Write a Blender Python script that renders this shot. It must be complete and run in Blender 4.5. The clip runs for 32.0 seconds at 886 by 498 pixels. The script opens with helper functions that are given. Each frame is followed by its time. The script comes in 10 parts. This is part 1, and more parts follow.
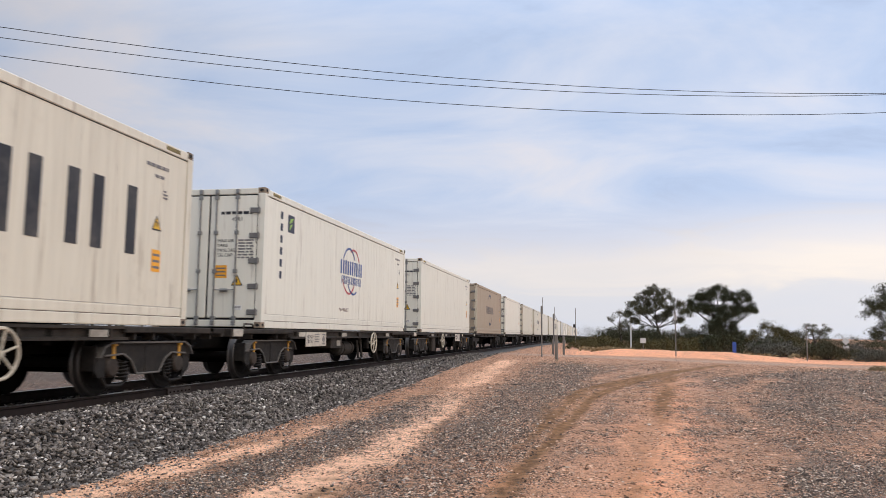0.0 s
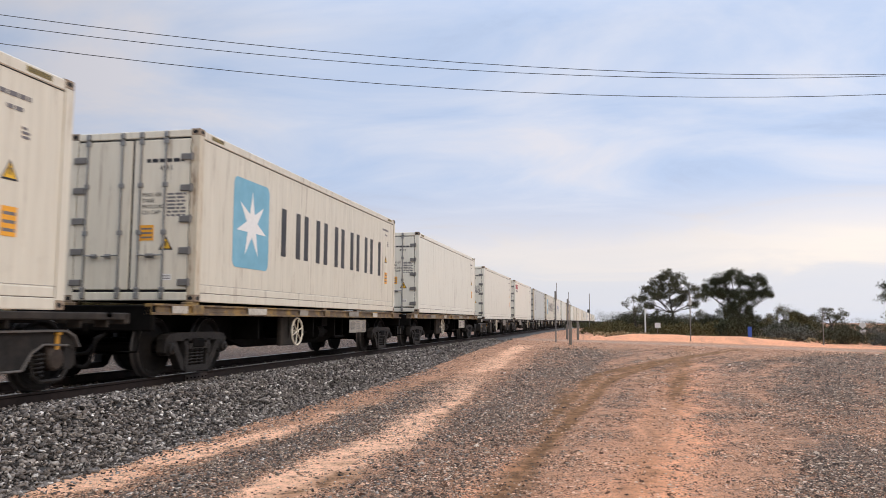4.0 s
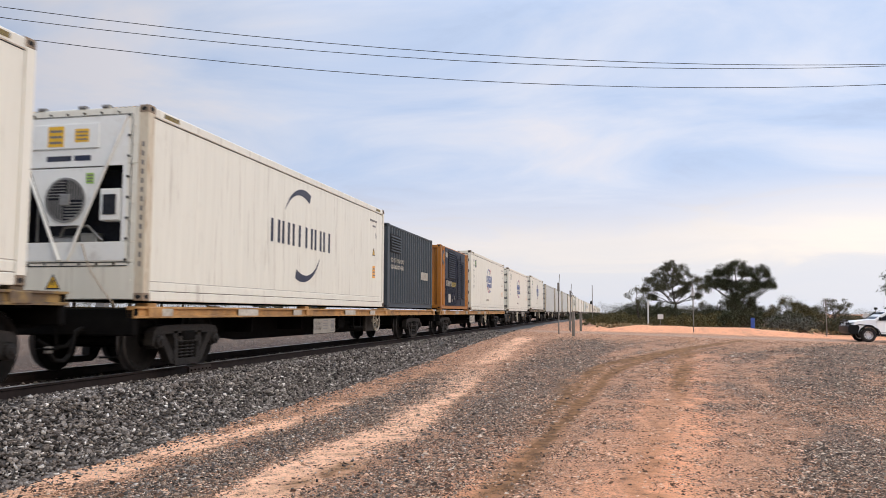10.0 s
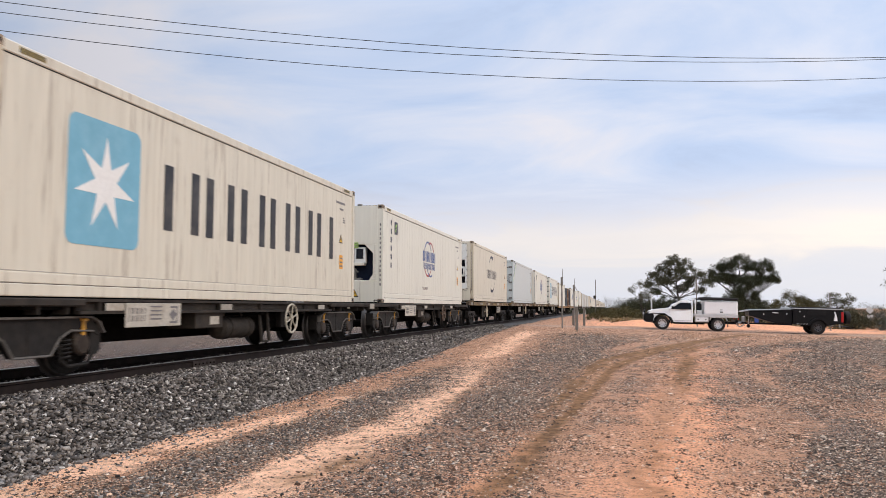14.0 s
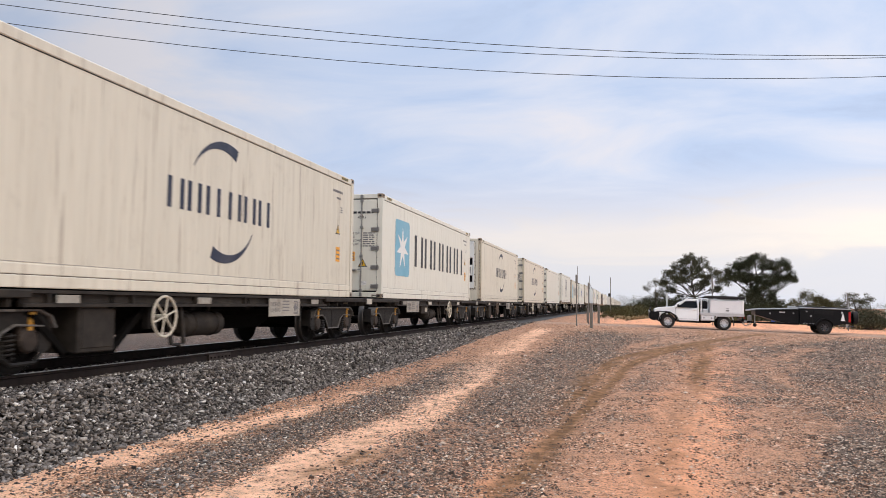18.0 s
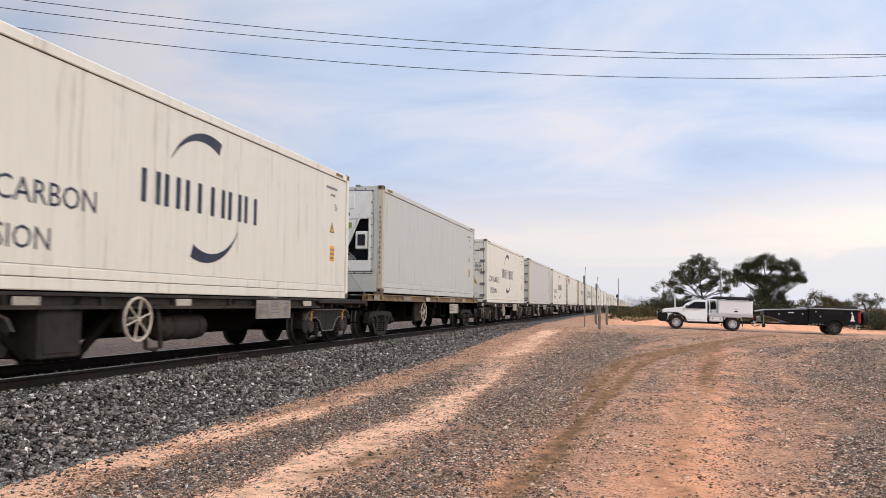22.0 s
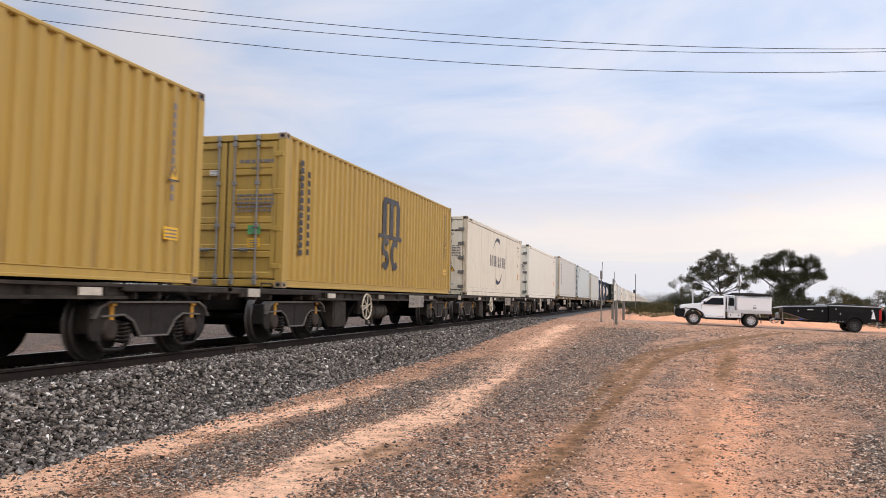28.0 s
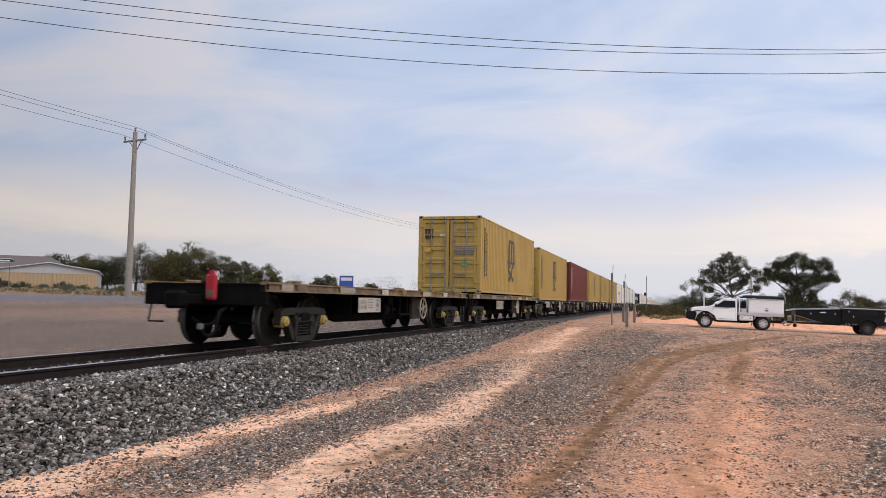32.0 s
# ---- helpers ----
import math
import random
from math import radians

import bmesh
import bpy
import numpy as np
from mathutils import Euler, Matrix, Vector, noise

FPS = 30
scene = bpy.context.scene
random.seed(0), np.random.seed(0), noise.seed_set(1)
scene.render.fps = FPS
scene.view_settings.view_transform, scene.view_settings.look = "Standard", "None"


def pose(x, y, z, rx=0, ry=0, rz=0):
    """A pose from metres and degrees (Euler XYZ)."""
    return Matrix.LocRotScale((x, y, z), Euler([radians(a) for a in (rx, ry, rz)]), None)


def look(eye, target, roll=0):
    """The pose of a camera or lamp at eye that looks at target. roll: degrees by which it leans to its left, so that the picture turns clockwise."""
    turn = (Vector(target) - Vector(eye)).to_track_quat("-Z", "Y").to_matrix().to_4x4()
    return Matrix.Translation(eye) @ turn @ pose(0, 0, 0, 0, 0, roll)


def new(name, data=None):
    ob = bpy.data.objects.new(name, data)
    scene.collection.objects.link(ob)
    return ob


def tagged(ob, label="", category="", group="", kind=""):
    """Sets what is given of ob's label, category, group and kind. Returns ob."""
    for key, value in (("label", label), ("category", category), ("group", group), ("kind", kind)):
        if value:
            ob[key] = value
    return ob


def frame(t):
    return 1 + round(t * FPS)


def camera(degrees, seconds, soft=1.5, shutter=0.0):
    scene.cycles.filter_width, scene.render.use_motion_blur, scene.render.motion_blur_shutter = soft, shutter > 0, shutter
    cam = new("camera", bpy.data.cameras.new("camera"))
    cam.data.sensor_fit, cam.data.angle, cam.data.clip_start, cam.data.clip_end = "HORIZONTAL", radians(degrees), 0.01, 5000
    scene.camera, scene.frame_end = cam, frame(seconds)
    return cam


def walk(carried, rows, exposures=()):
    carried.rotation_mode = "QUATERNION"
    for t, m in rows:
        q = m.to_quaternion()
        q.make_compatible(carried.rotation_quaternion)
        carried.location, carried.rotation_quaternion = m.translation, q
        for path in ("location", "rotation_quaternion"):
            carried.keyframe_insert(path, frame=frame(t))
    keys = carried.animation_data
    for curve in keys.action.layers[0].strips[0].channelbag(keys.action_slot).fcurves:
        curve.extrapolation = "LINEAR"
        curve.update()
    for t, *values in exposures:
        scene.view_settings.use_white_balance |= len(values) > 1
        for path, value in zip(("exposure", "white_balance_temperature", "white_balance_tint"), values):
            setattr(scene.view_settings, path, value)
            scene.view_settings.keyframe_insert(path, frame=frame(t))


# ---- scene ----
EXPOSURES = [(0.0, -0.07, 6850, 11), (6.0, 0.0, 6850, 11), (12.0, 0.03, 6880, 11), (20.0, 0.03, 6950, 11.5), (28.0, 0.09, 7000, 12), (30.6, 0.11, 7000, 12), (31.2, 0.03, 6900, 12), (31.6, -0.09, 6850, 12), (32.0, -0.09, 6850, 12)]
cam = camera(59.56, 32.0, soft=0.5, shutter=0.1)
walk(cam, [
    (0.0, look((0.015, 0.013, 1.623), (-3.763, 19.530, 3.820), 0.56)),
    (0.5, look((0.014, 0.013, 1.622), (-3.784, 19.526, 3.818), 0.43)),
    (1.0, look((0.014, 0.012, 1.621), (-3.933, 19.496, 3.819), 0.47)),
    (1.5, look((0.013, 0.012, 1.621), (-4.110, 19.458, 3.828), 0.50)),
    (2.0, look((0.013, 0.012, 1.620), (-4.211, 19.437, 3.814), 0.52)),
    (2.5, look((0.012, 0.011, 1.619), (-4.210, 19.440, 3.790), 0.33)),
    (3.0, look((0.012, 0.011, 1.619), (-4.164, 19.454, 3.745), 0.15)),
    (3.5, look((0.011, 0.010, 1.618), (-4.144, 19.470, 3.628), 0.20)),
    (5.5, look((0.010, 0.009, 1.615), (-4.035, 19.543, 3.052), 0.47)),
    (6.0, look((0.009, 0.008, 1.614), (-3.981, 19.550, 3.105), 0.34)),
    (6.5, look((0.009, 0.008, 1.614), (-3.966, 19.544, 3.204), 0.25)),
    (7.0, look((0.008, 0.007, 1.613), (-3.982, 19.534, 3.285), 0.20)),
    (7.5, look((0.008, 0.007, 1.612), (-4.023, 19.523, 3.309), 0.19)),
    (8.0, look((0.007, 0.007, 1.611), (-4.085, 19.511, 3.300), 0.23)),
    (8.5, look((0.007, 0.006, 1.611), (-4.142, 19.500, 3.276), 0.13)),
    (9.0, look((0.006, 0.006, 1.610), (-4.183, 19.494, 3.245), 0.17)),
    (9.5, look((0.006, 0.005, 1.609), (-4.197, 19.492, 3.229), 0.15)),
    (10.0, look((0.005, 0.005, 1.609), (-4.186, 19.493, 3.237), 0.17)),
    (10.5, look((0.005, 0.005, 1.608), (-4.185, 19.494, 3.220), 0.23)),
    (11.0, look((0.005, 0.004, 1.607), (-4.191, 19.495, 3.193), 0.27)),
    (11.5, look((0.004, 0.004, 1.606), (-4.220, 19.491, 3.161), 0.28)),
    (12.0, look((0.004, 0.003, 1.606), (-4.238, 19.488, 3.140), 0.13)),
    (12.5, look((0.003, 0.003, 1.605), (-4.246, 19.487, 3.128), 0.06)),
    (13.0, look((0.003, 0.002, 1.604), (-4.247, 19.487, 3.114), 0.08)),
    (13.5, look((0.002, 0.002, 1.604), (-4.246, 19.487, 3.117), -0.02)),
    (14.0, look((0.002, 0.002, 1.603), (-4.272, 19.483, 3.095), 0.10)),
    (14.5, look((0.001, 0.001, 1.602), (-4.316, 19.473, 3.088), 0.11)),
    (16.5, look((-0.000, -0.000, 1.599), (-4.491, 19.438, 3.008), 0.28)),
    (17.0, look((-0.001, -0.001, 1.599), (-4.526, 19.431, 2.980), 0.44)),
    (17.5, look((-0.001, -0.001, 1.598), (-4.577, 19.419, 2.981), 0.49)),
    (18.0, look((-0.002, -0.002, 1.597), (-4.645, 19.402, 2.995), 0.65)),
    (18.5, look((-0.002, -0.002, 1.596), (-4.708, 19.385, 3.006), 0.76)),
    (19.0, look((-0.003, -0.002, 1.596), (-4.744, 19.377, 3.003), 0.87)),
    (19.5, look((-0.003, -0.003, 1.595), (-4.755, 19.373, 3.011), 0.74)),
    (20.0, look((-0.004, -0.003, 1.594), (-4.770, 19.368, 3.024), 0.61)),
    (20.5, look((-0.004, -0.004, 1.594), (-4.788, 19.362, 3.035), 0.53)),
    (21.0, look((-0.005, -0.004, 1.593), (-4.807, 19.357, 3.035), 0.51)),
    (21.5, look((-0.005, -0.005, 1.592), (-4.818, 19.354, 3.034), 0.47)),
    (22.0, look((-0.005, -0.005, 1.591), (-4.831, 19.351, 3.029), 0.48)),
    (22.5, look((-0.006, -0.005, 1.591), (-4.865, 19.340, 3.048), 0.55)),
    (23.0, look((-0.006, -0.006, 1.590), (-4.916, 19.326, 3.066), 0.65)),
    (23.5, look((-0.007, -0.006, 1.589), (-4.974, 19.309, 3.085), 0.68)),
    (24.0, look((-0.007, -0.007, 1.589), (-5.023, 19.297, 3.079), 0.72)),
    (24.5, look((-0.008, -0.007, 1.588), (-5.073, 19.287, 3.032), 0.80)),
    (25.0, look((-0.008, -0.007, 1.587), (-5.123, 19.276, 2.994), 0.82)),
    (25.5, look((-0.009, -0.008, 1.586), (-5.165, 19.266, 2.980), 0.77)),
    (27.5, look((-0.010, -0.010, 1.584), (-5.234, 19.251, 2.903), 0.91)),
    (28.0, look((-0.011, -0.010, 1.583), (-5.252, 19.249, 2.856), 1.01)),
    (28.5, look((-0.011, -0.010, 1.582), (-5.277, 19.245, 2.815), 1.02)),
    (29.0, look((-0.012, -0.011, 1.581), (-5.309, 19.237, 2.790), 1.03)),
    (29.5, look((-0.012, -0.011, 1.581), (-5.339, 19.229, 2.789), 1.00)),
    (30.0, look((-0.013, -0.012, 1.580), (-5.375, 19.216, 2.827), 0.93)),
    (30.5, look((-0.013, -0.012, 1.579), (-5.407, 19.203, 2.876), 0.88)),
    (31.0, look((-0.014, -0.012, 1.579), (-5.450, 19.189, 2.905), 0.97)),
    (31.5, look((-0.014, -0.013, 1.578), (-5.481, 19.179, 2.919), 0.99)),
    (32.0, look((-0.015, -0.013, 1.577), (-5.507, 19.171, 2.915), 1.02)),
], exposures=EXPOSURES)

# ---- world and light: overcast dusk, pale band low in the west ----
SUN_EL, SUN_ROT = radians(37), radians(111)


def build_world():
    w = bpy.data.worlds.new("overcast_sky")
    scene.world = w
    w.use_nodes = True
    nt = w.node_tree
    nt.nodes.clear()
    out = nt.nodes.new("ShaderNodeOutputWorld")
    bg = nt.nodes.new("ShaderNodeBackground")
    sky = nt.nodes.new("ShaderNodeTexSky")
    sky.sky_type, sky.sun_disc = "NISHITA", False
    sky.sun_elevation, sky.sun_rotation = SUN_EL, SUN_ROT
    sky.air_density, sky.dust_density, sky.ozone_density = 1.0, 2.0, 1.5
    geo = nt.nodes.new("ShaderNodeTexCoord")
    sep = nt.nodes.new("ShaderNodeSeparateXYZ")
    nt.links.new(geo.outputs["Generated"], sep.inputs[0])

    def math_node(op, a, b=None, clamp=False):
        n = nt.nodes.new("ShaderNodeMath")
        n.operation, n.use_clamp = op, clamp
        for k, v in enumerate((a, b)):
            if v is None:
                continue
            if isinstance(v, (int, float)):
                n.inputs[k].default_value = v
            else:
                nt.links.new(v, n.inputs[k])
        return n.outputs[0]

    # cloud sheet on a plane high above: direction divided by its height
    h = math_node("MAXIMUM", math_node("ADD", sep.outputs[2], 0.15), 0.05)
    comb = nt.nodes.new("ShaderNodeCombineXYZ")
    nt.links.new(math_node("DIVIDE", sep.outputs[0], h), comb.inputs[0])
    nt.links.new(math_node("DIVIDE", sep.outputs[1], h), comb.inputs[1])
    mp = nt.nodes.new("ShaderNodeMapping")
    mp.inputs["Rotation"].default_value = (0, 0, radians(24))
    mp.inputs["Scale"].default_value = (0.85, 1.05, 1)
    nt.links.new(comb.outputs[0], mp.inputs[0])
    n1 = nt.nodes.new("ShaderNodeTexNoise")
    n1.inputs["Scale"].default_value, n1.inputs["Detail"].default_value = 1.35, 7
    n1.inputs["Roughness"].default_value, n1.inputs["Distortion"].default_value = 0.56, 0.6
    nt.links.new(mp.outputs[0], n1.inputs["Vector"])
    n2 = nt.nodes.new("ShaderNodeTexNoise")
    n2.inputs["Scale"].default_value, n2.inputs["Detail"].default_value = 0.42, 3
    nt.links.new(mp.outputs[0], n2.inputs["Vector"])
    mix = math_node("ADD", math_node("MULTIPLY", n1.outputs[0], 0.6), math_node("MULTIPLY", n2.outputs[0], 0.4))
    ramp = nt.nodes.new("ShaderNodeValToRGB")
    r = ramp.color_ramp
    r.elements[0].position, r.elements[0].color = 0.37, (0.37, 0.465, 0.665, 1)
    r.elements[1].position, r.elements[1].color = 0.63, (0.685, 0.703, 0.795, 1)
    e = r.elements.new(0.45)
    e.color = (0.455, 0.572, 0.80, 1)
    e = r.elements.new(0.54)
    e.color = (0.575, 0.652, 0.82, 1)
    nt.links.new(mix, ramp.inputs[0])
    # warm pale band at the horizon
    band = nt.nodes.new("ShaderNodeValToRGB")
    b = band.color_ramp
    b.elements[0].position, b.elements[0].color = 0.0, (0.62, 0.66, 0.76, 1)
    b.elements[1].position, b.elements[1].color = 0.40, (0.56, 0.60, 0.72, 1)
    b.elements.new(0.055).color = (0.66, 0.68, 0.75, 1)
    b.elements.new(0.092).color = (0.80, 0.75, 0.725, 1)
    b.elements.new(0.13).color = (0.70, 0.685, 0.735, 1)
    b.elements.new(0.18).color = (0.63, 0.65, 0.745, 1)
    ragged = math_node("ADD", sep.outputs[2], math_node("MULTIPLY", math_node("SUBTRACT", n1.outputs[0], 0.5), 0.10))
    nt.links.new(math_node("MAXIMUM", ragged, 0.0), band.inputs[0])
    fac = nt.nodes.new("ShaderNodeMapRange")
    fac.inputs[1].default_value, fac.inputs[2].default_value = 0.07, 0.17
    nt.links.new(ragged, fac.inputs[0])
    mc = nt.nodes.new("ShaderNodeMix")
    mc.data_type = "RGBA"
    nt.links.new(fac.outputs[0], mc.inputs[0])
    nt.links.new(band.outputs[0], mc.inputs[6])
    nt.links.new(ramp.outputs[0], mc.inputs[7])
    # the sheet thins towards the low sun's side and far to the west: cream gaps low in the sky
    gap = nt.nodes.new("ShaderNodeValToRGB")
    g = gap.color_ramp
    g.elements[0].position, g.elements[0].color = 0.06, (0, 0, 0, 1)
    g.elements[1].position, g.elements[1].color = 0.155, (0, 0, 0, 1)
    g.elements.new(0.10).color = (1, 1, 1, 1)
    nt.links.new(ragged, gap.inputs[0])
    sides = []
    for lo_x, hi_x in ((0.02, 0.26), (-0.38, -0.66)):
        side = nt.nodes.new("ShaderNodeMapRange")
        side.inputs[1].default_value, side.inputs[2].default_value = lo_x, hi_x
        nt.links.new(sep.outputs[0], side.inputs[0])
        sides.append(side.outputs[0])
    thin = nt.nodes.new("ShaderNodeMix")
    thin.data_type = "RGBA"
    nt.links.new(math_node("MULTIPLY", gap.outputs[0], math_node("MULTIPLY", math_node("MAXIMUM", sides[0], sides[1]), 0.6)), thin.inputs[0])
    nt.links.new(mc.outputs[2], thin.inputs[6])
    thin.inputs[7].default_value = (0.93, 0.85, 0.77, 1)
    # a little of the clear sky's own gradient shows through the sheet
    sc = nt.nodes.new("ShaderNodeVectorMath")
    sc.operation = "SCALE"
    sc.inputs["Scale"].default_value = 0.006
    nt.links.new(sky.outputs[0], sc.inputs[0])
    add = nt.nodes.new("ShaderNodeMix")
    add.data_type, add.blend_type = "RGBA", "ADD"
    add.inputs[0].default_value = 1.0
    nt.links.new(thin.outputs[2], add.inputs[6])
    nt.links.new(sc.outputs[0], add.inputs[7])
    nt.links.new(add.outputs[2], bg.inputs[0])
    # an overcast sheet is brighter overhead than at its rim
    up = nt.nodes.new("ShaderNodeMapRange")
    for k, x in enumerate((0.36, 0.95, 1.13, 2.35), 1):
        up.inputs[k].default_value = x
    nt.links.new(sep.outputs[2], up.inputs[0])
    east = math_node("ADD", math_node("MULTIPLY", sep.outputs[0], 0.20), math_node("MULTIPLY", math_node("MINIMUM", math_node("ADD", sep.outputs[0], 0.35), 0.0), 0.6))
    nt.links.new(math_node("MAXIMUM", math_node("ADD", up.outputs[0], east), 0.5), bg.inputs[1])
    nt.links.new(bg.outputs[0], out.inputs[0])


build_world()
sun_data = bpy.data.lights.new("sun", "SUN")
sun_data.energy, sun_data.angle, sun_data.color = 1.3, radians(30), (1.0, 0.84, 0.66)
sun = new("sun", sun_data)
sun.matrix_world = look((36, -14, 29), (0, 0, 0))

# ---- materials ----
def mat(name, color, rough=0.6, metal=0.0, grain=0.0, grain_scale=20.0, stain=0.0, stain_scale=1.5, stain_color=(0.1, 0.08, 0.06), bump=0.0, bump_scale=60.0, rnd=0.0, stretch=(1, 1, 1), island=0.0, spec=0.4, scuff=0.0):
    m = bpy.data.materials.new(name)
    m.use_nodes = True
    nt = m.node_tree
    bs = nt.nodes["Principled BSDF"]
    bs.inputs["Roughness"].default_value, bs.inputs["Metallic"].default_value = rough, metal
    bs.inputs["Specular IOR Level"].default_value = spec
    tc = nt.nodes.new("ShaderNodeTexCoord")
    mp = nt.nodes.new("ShaderNodeMapping")
    mp.inputs["Scale"].default_value = stretch
    nt.links.new(tc.outputs["Object"], mp.inputs[0])
    vec = mp.outputs[0]
    rgb = nt.nodes.new("ShaderNodeRGB")
    rgb.outputs[0].default_value = (*color, 1)
    col = rgb.outputs[0]
    oi = nt.nodes.new("ShaderNodeObjectInfo")
    off = nt.nodes.new("ShaderNodeVectorMath")
    off.operation = "MULTIPLY_ADD"
    cmb = nt.nodes.new("ShaderNodeCombineXYZ")
    nt.links.new(oi.outputs["Random"], cmb.inputs[0])
    nt.links.new(oi.outputs["Random"], cmb.inputs[2])
    nt.links.new(cmb.outputs[0], off.inputs[0])
    off.inputs[1].default_value = (37, 0, 53)
    nt.links.new(vec, off.inputs[2])
    vec = off.outputs[0]

    def mixer(blend, fac, a, b):
        n = nt.nodes.new("ShaderNodeMix")
        n.data_type, n.blend_type = "RGBA", blend
        if isinstance(fac, float):
            n.inputs[0].default_value = fac
        else:
            nt.links.new(fac, n.inputs[0])
        nt.links.new(a, n.inputs[6])
        if isinstance(b, tuple):
            n.inputs[7].default_value = (*b, 1)
        else:
            nt.links.new(b, n.inputs[7])
        return n.outputs[2]

    def tex(scale, detail=5, rough_=0.6):
        n = nt.nodes.new("ShaderNodeTexNoise")
        n.inputs["Scale"].default_value, n.inputs["Detail"].default_value, n.inputs["Roughness"].default_value = scale, detail, rough_
        nt.links.new(vec, n.inputs["Vector"])
        return n.outputs[0]

    def ranged(v, lo, hi, a=0.0, b=1.0):
        n = nt.nodes.new("ShaderNodeMapRange")
        for k, x in enumerate((lo, hi, a, b), 1):
            n.inputs[k].default_value = x
        nt.links.new(v, n.inputs[0])
        return n.outputs[0]

    if grain:
        col = mixer("MULTIPLY", 1.0, col, ranged(tex(grain_scale), 0.3, 0.7, 1 - grain, 1 + grain))
    if stain:
        col = mixer("MIX", ranged(tex(stain_scale, 8, 0.7), 0.48, 0.75, 0.0, stain), col, stain_color)
    if scuff:
        # rusty drips and knocks, sparse, each with its own shape
        blot = nt.nodes.new("ShaderNodeTexNoise")
        blot.inputs["Scale"].default_value, blot.inputs["Detail"].default_value, blot.inputs["Roughness"].default_value = 1.6, 9, 0.7
        wide = nt.nodes.new("ShaderNodeVectorMath")
        wide.operation = "ADD"
        nt.links.new(tc.outputs["Object"], wide.inputs[0])
        nt.links.new(cmb.outputs[0], wide.inputs[1])
        nt.links.new(wide.outputs[0], blot.inputs["Vector"])
        col = mixer("MIX", ranged(blot.outputs[0], 0.58, 0.70, 0.0, 0.45 * scuff), col, (0.30, 0.24, 0.18))
        spots = tex(1.1, 9, 0.72)
        col = mixer("MIX", ranged(spots, 0.565, 0.64, 0.0, scuff), col, (0.20, 0.135, 0.085))
    if rnd:
        col = mixer("MULTIPLY", 1.0, col, ranged(oi.outputs["Random"], 0, 1, 1 - rnd, 1 + rnd))
    if island:
        gi = nt.nodes.new("ShaderNodeNewGeometry")
        col = mixer("MULTIPLY", 1.0, col, ranged(gi.outputs["Random Per Island"], 0, 1, 1 - island, 1 + island))
    nt.links.new(col, bs.inputs["Base Color"])
    if bump:
        bn = nt.nodes.new("ShaderNodeBump")
        bn.inputs["Strength"].default_value, bn.inputs["Distance"].default_value = bump, 0.01
        nt.links.new(tex(bump_scale), bn.inputs["Height"])
        nt.links.new(bn.outputs[0], bs.inputs["Normal"])
    return m

# ---- mesh tools ----
TRACK_X, RAIL_Z, SPEED = -7.805, 0.70, 21.844


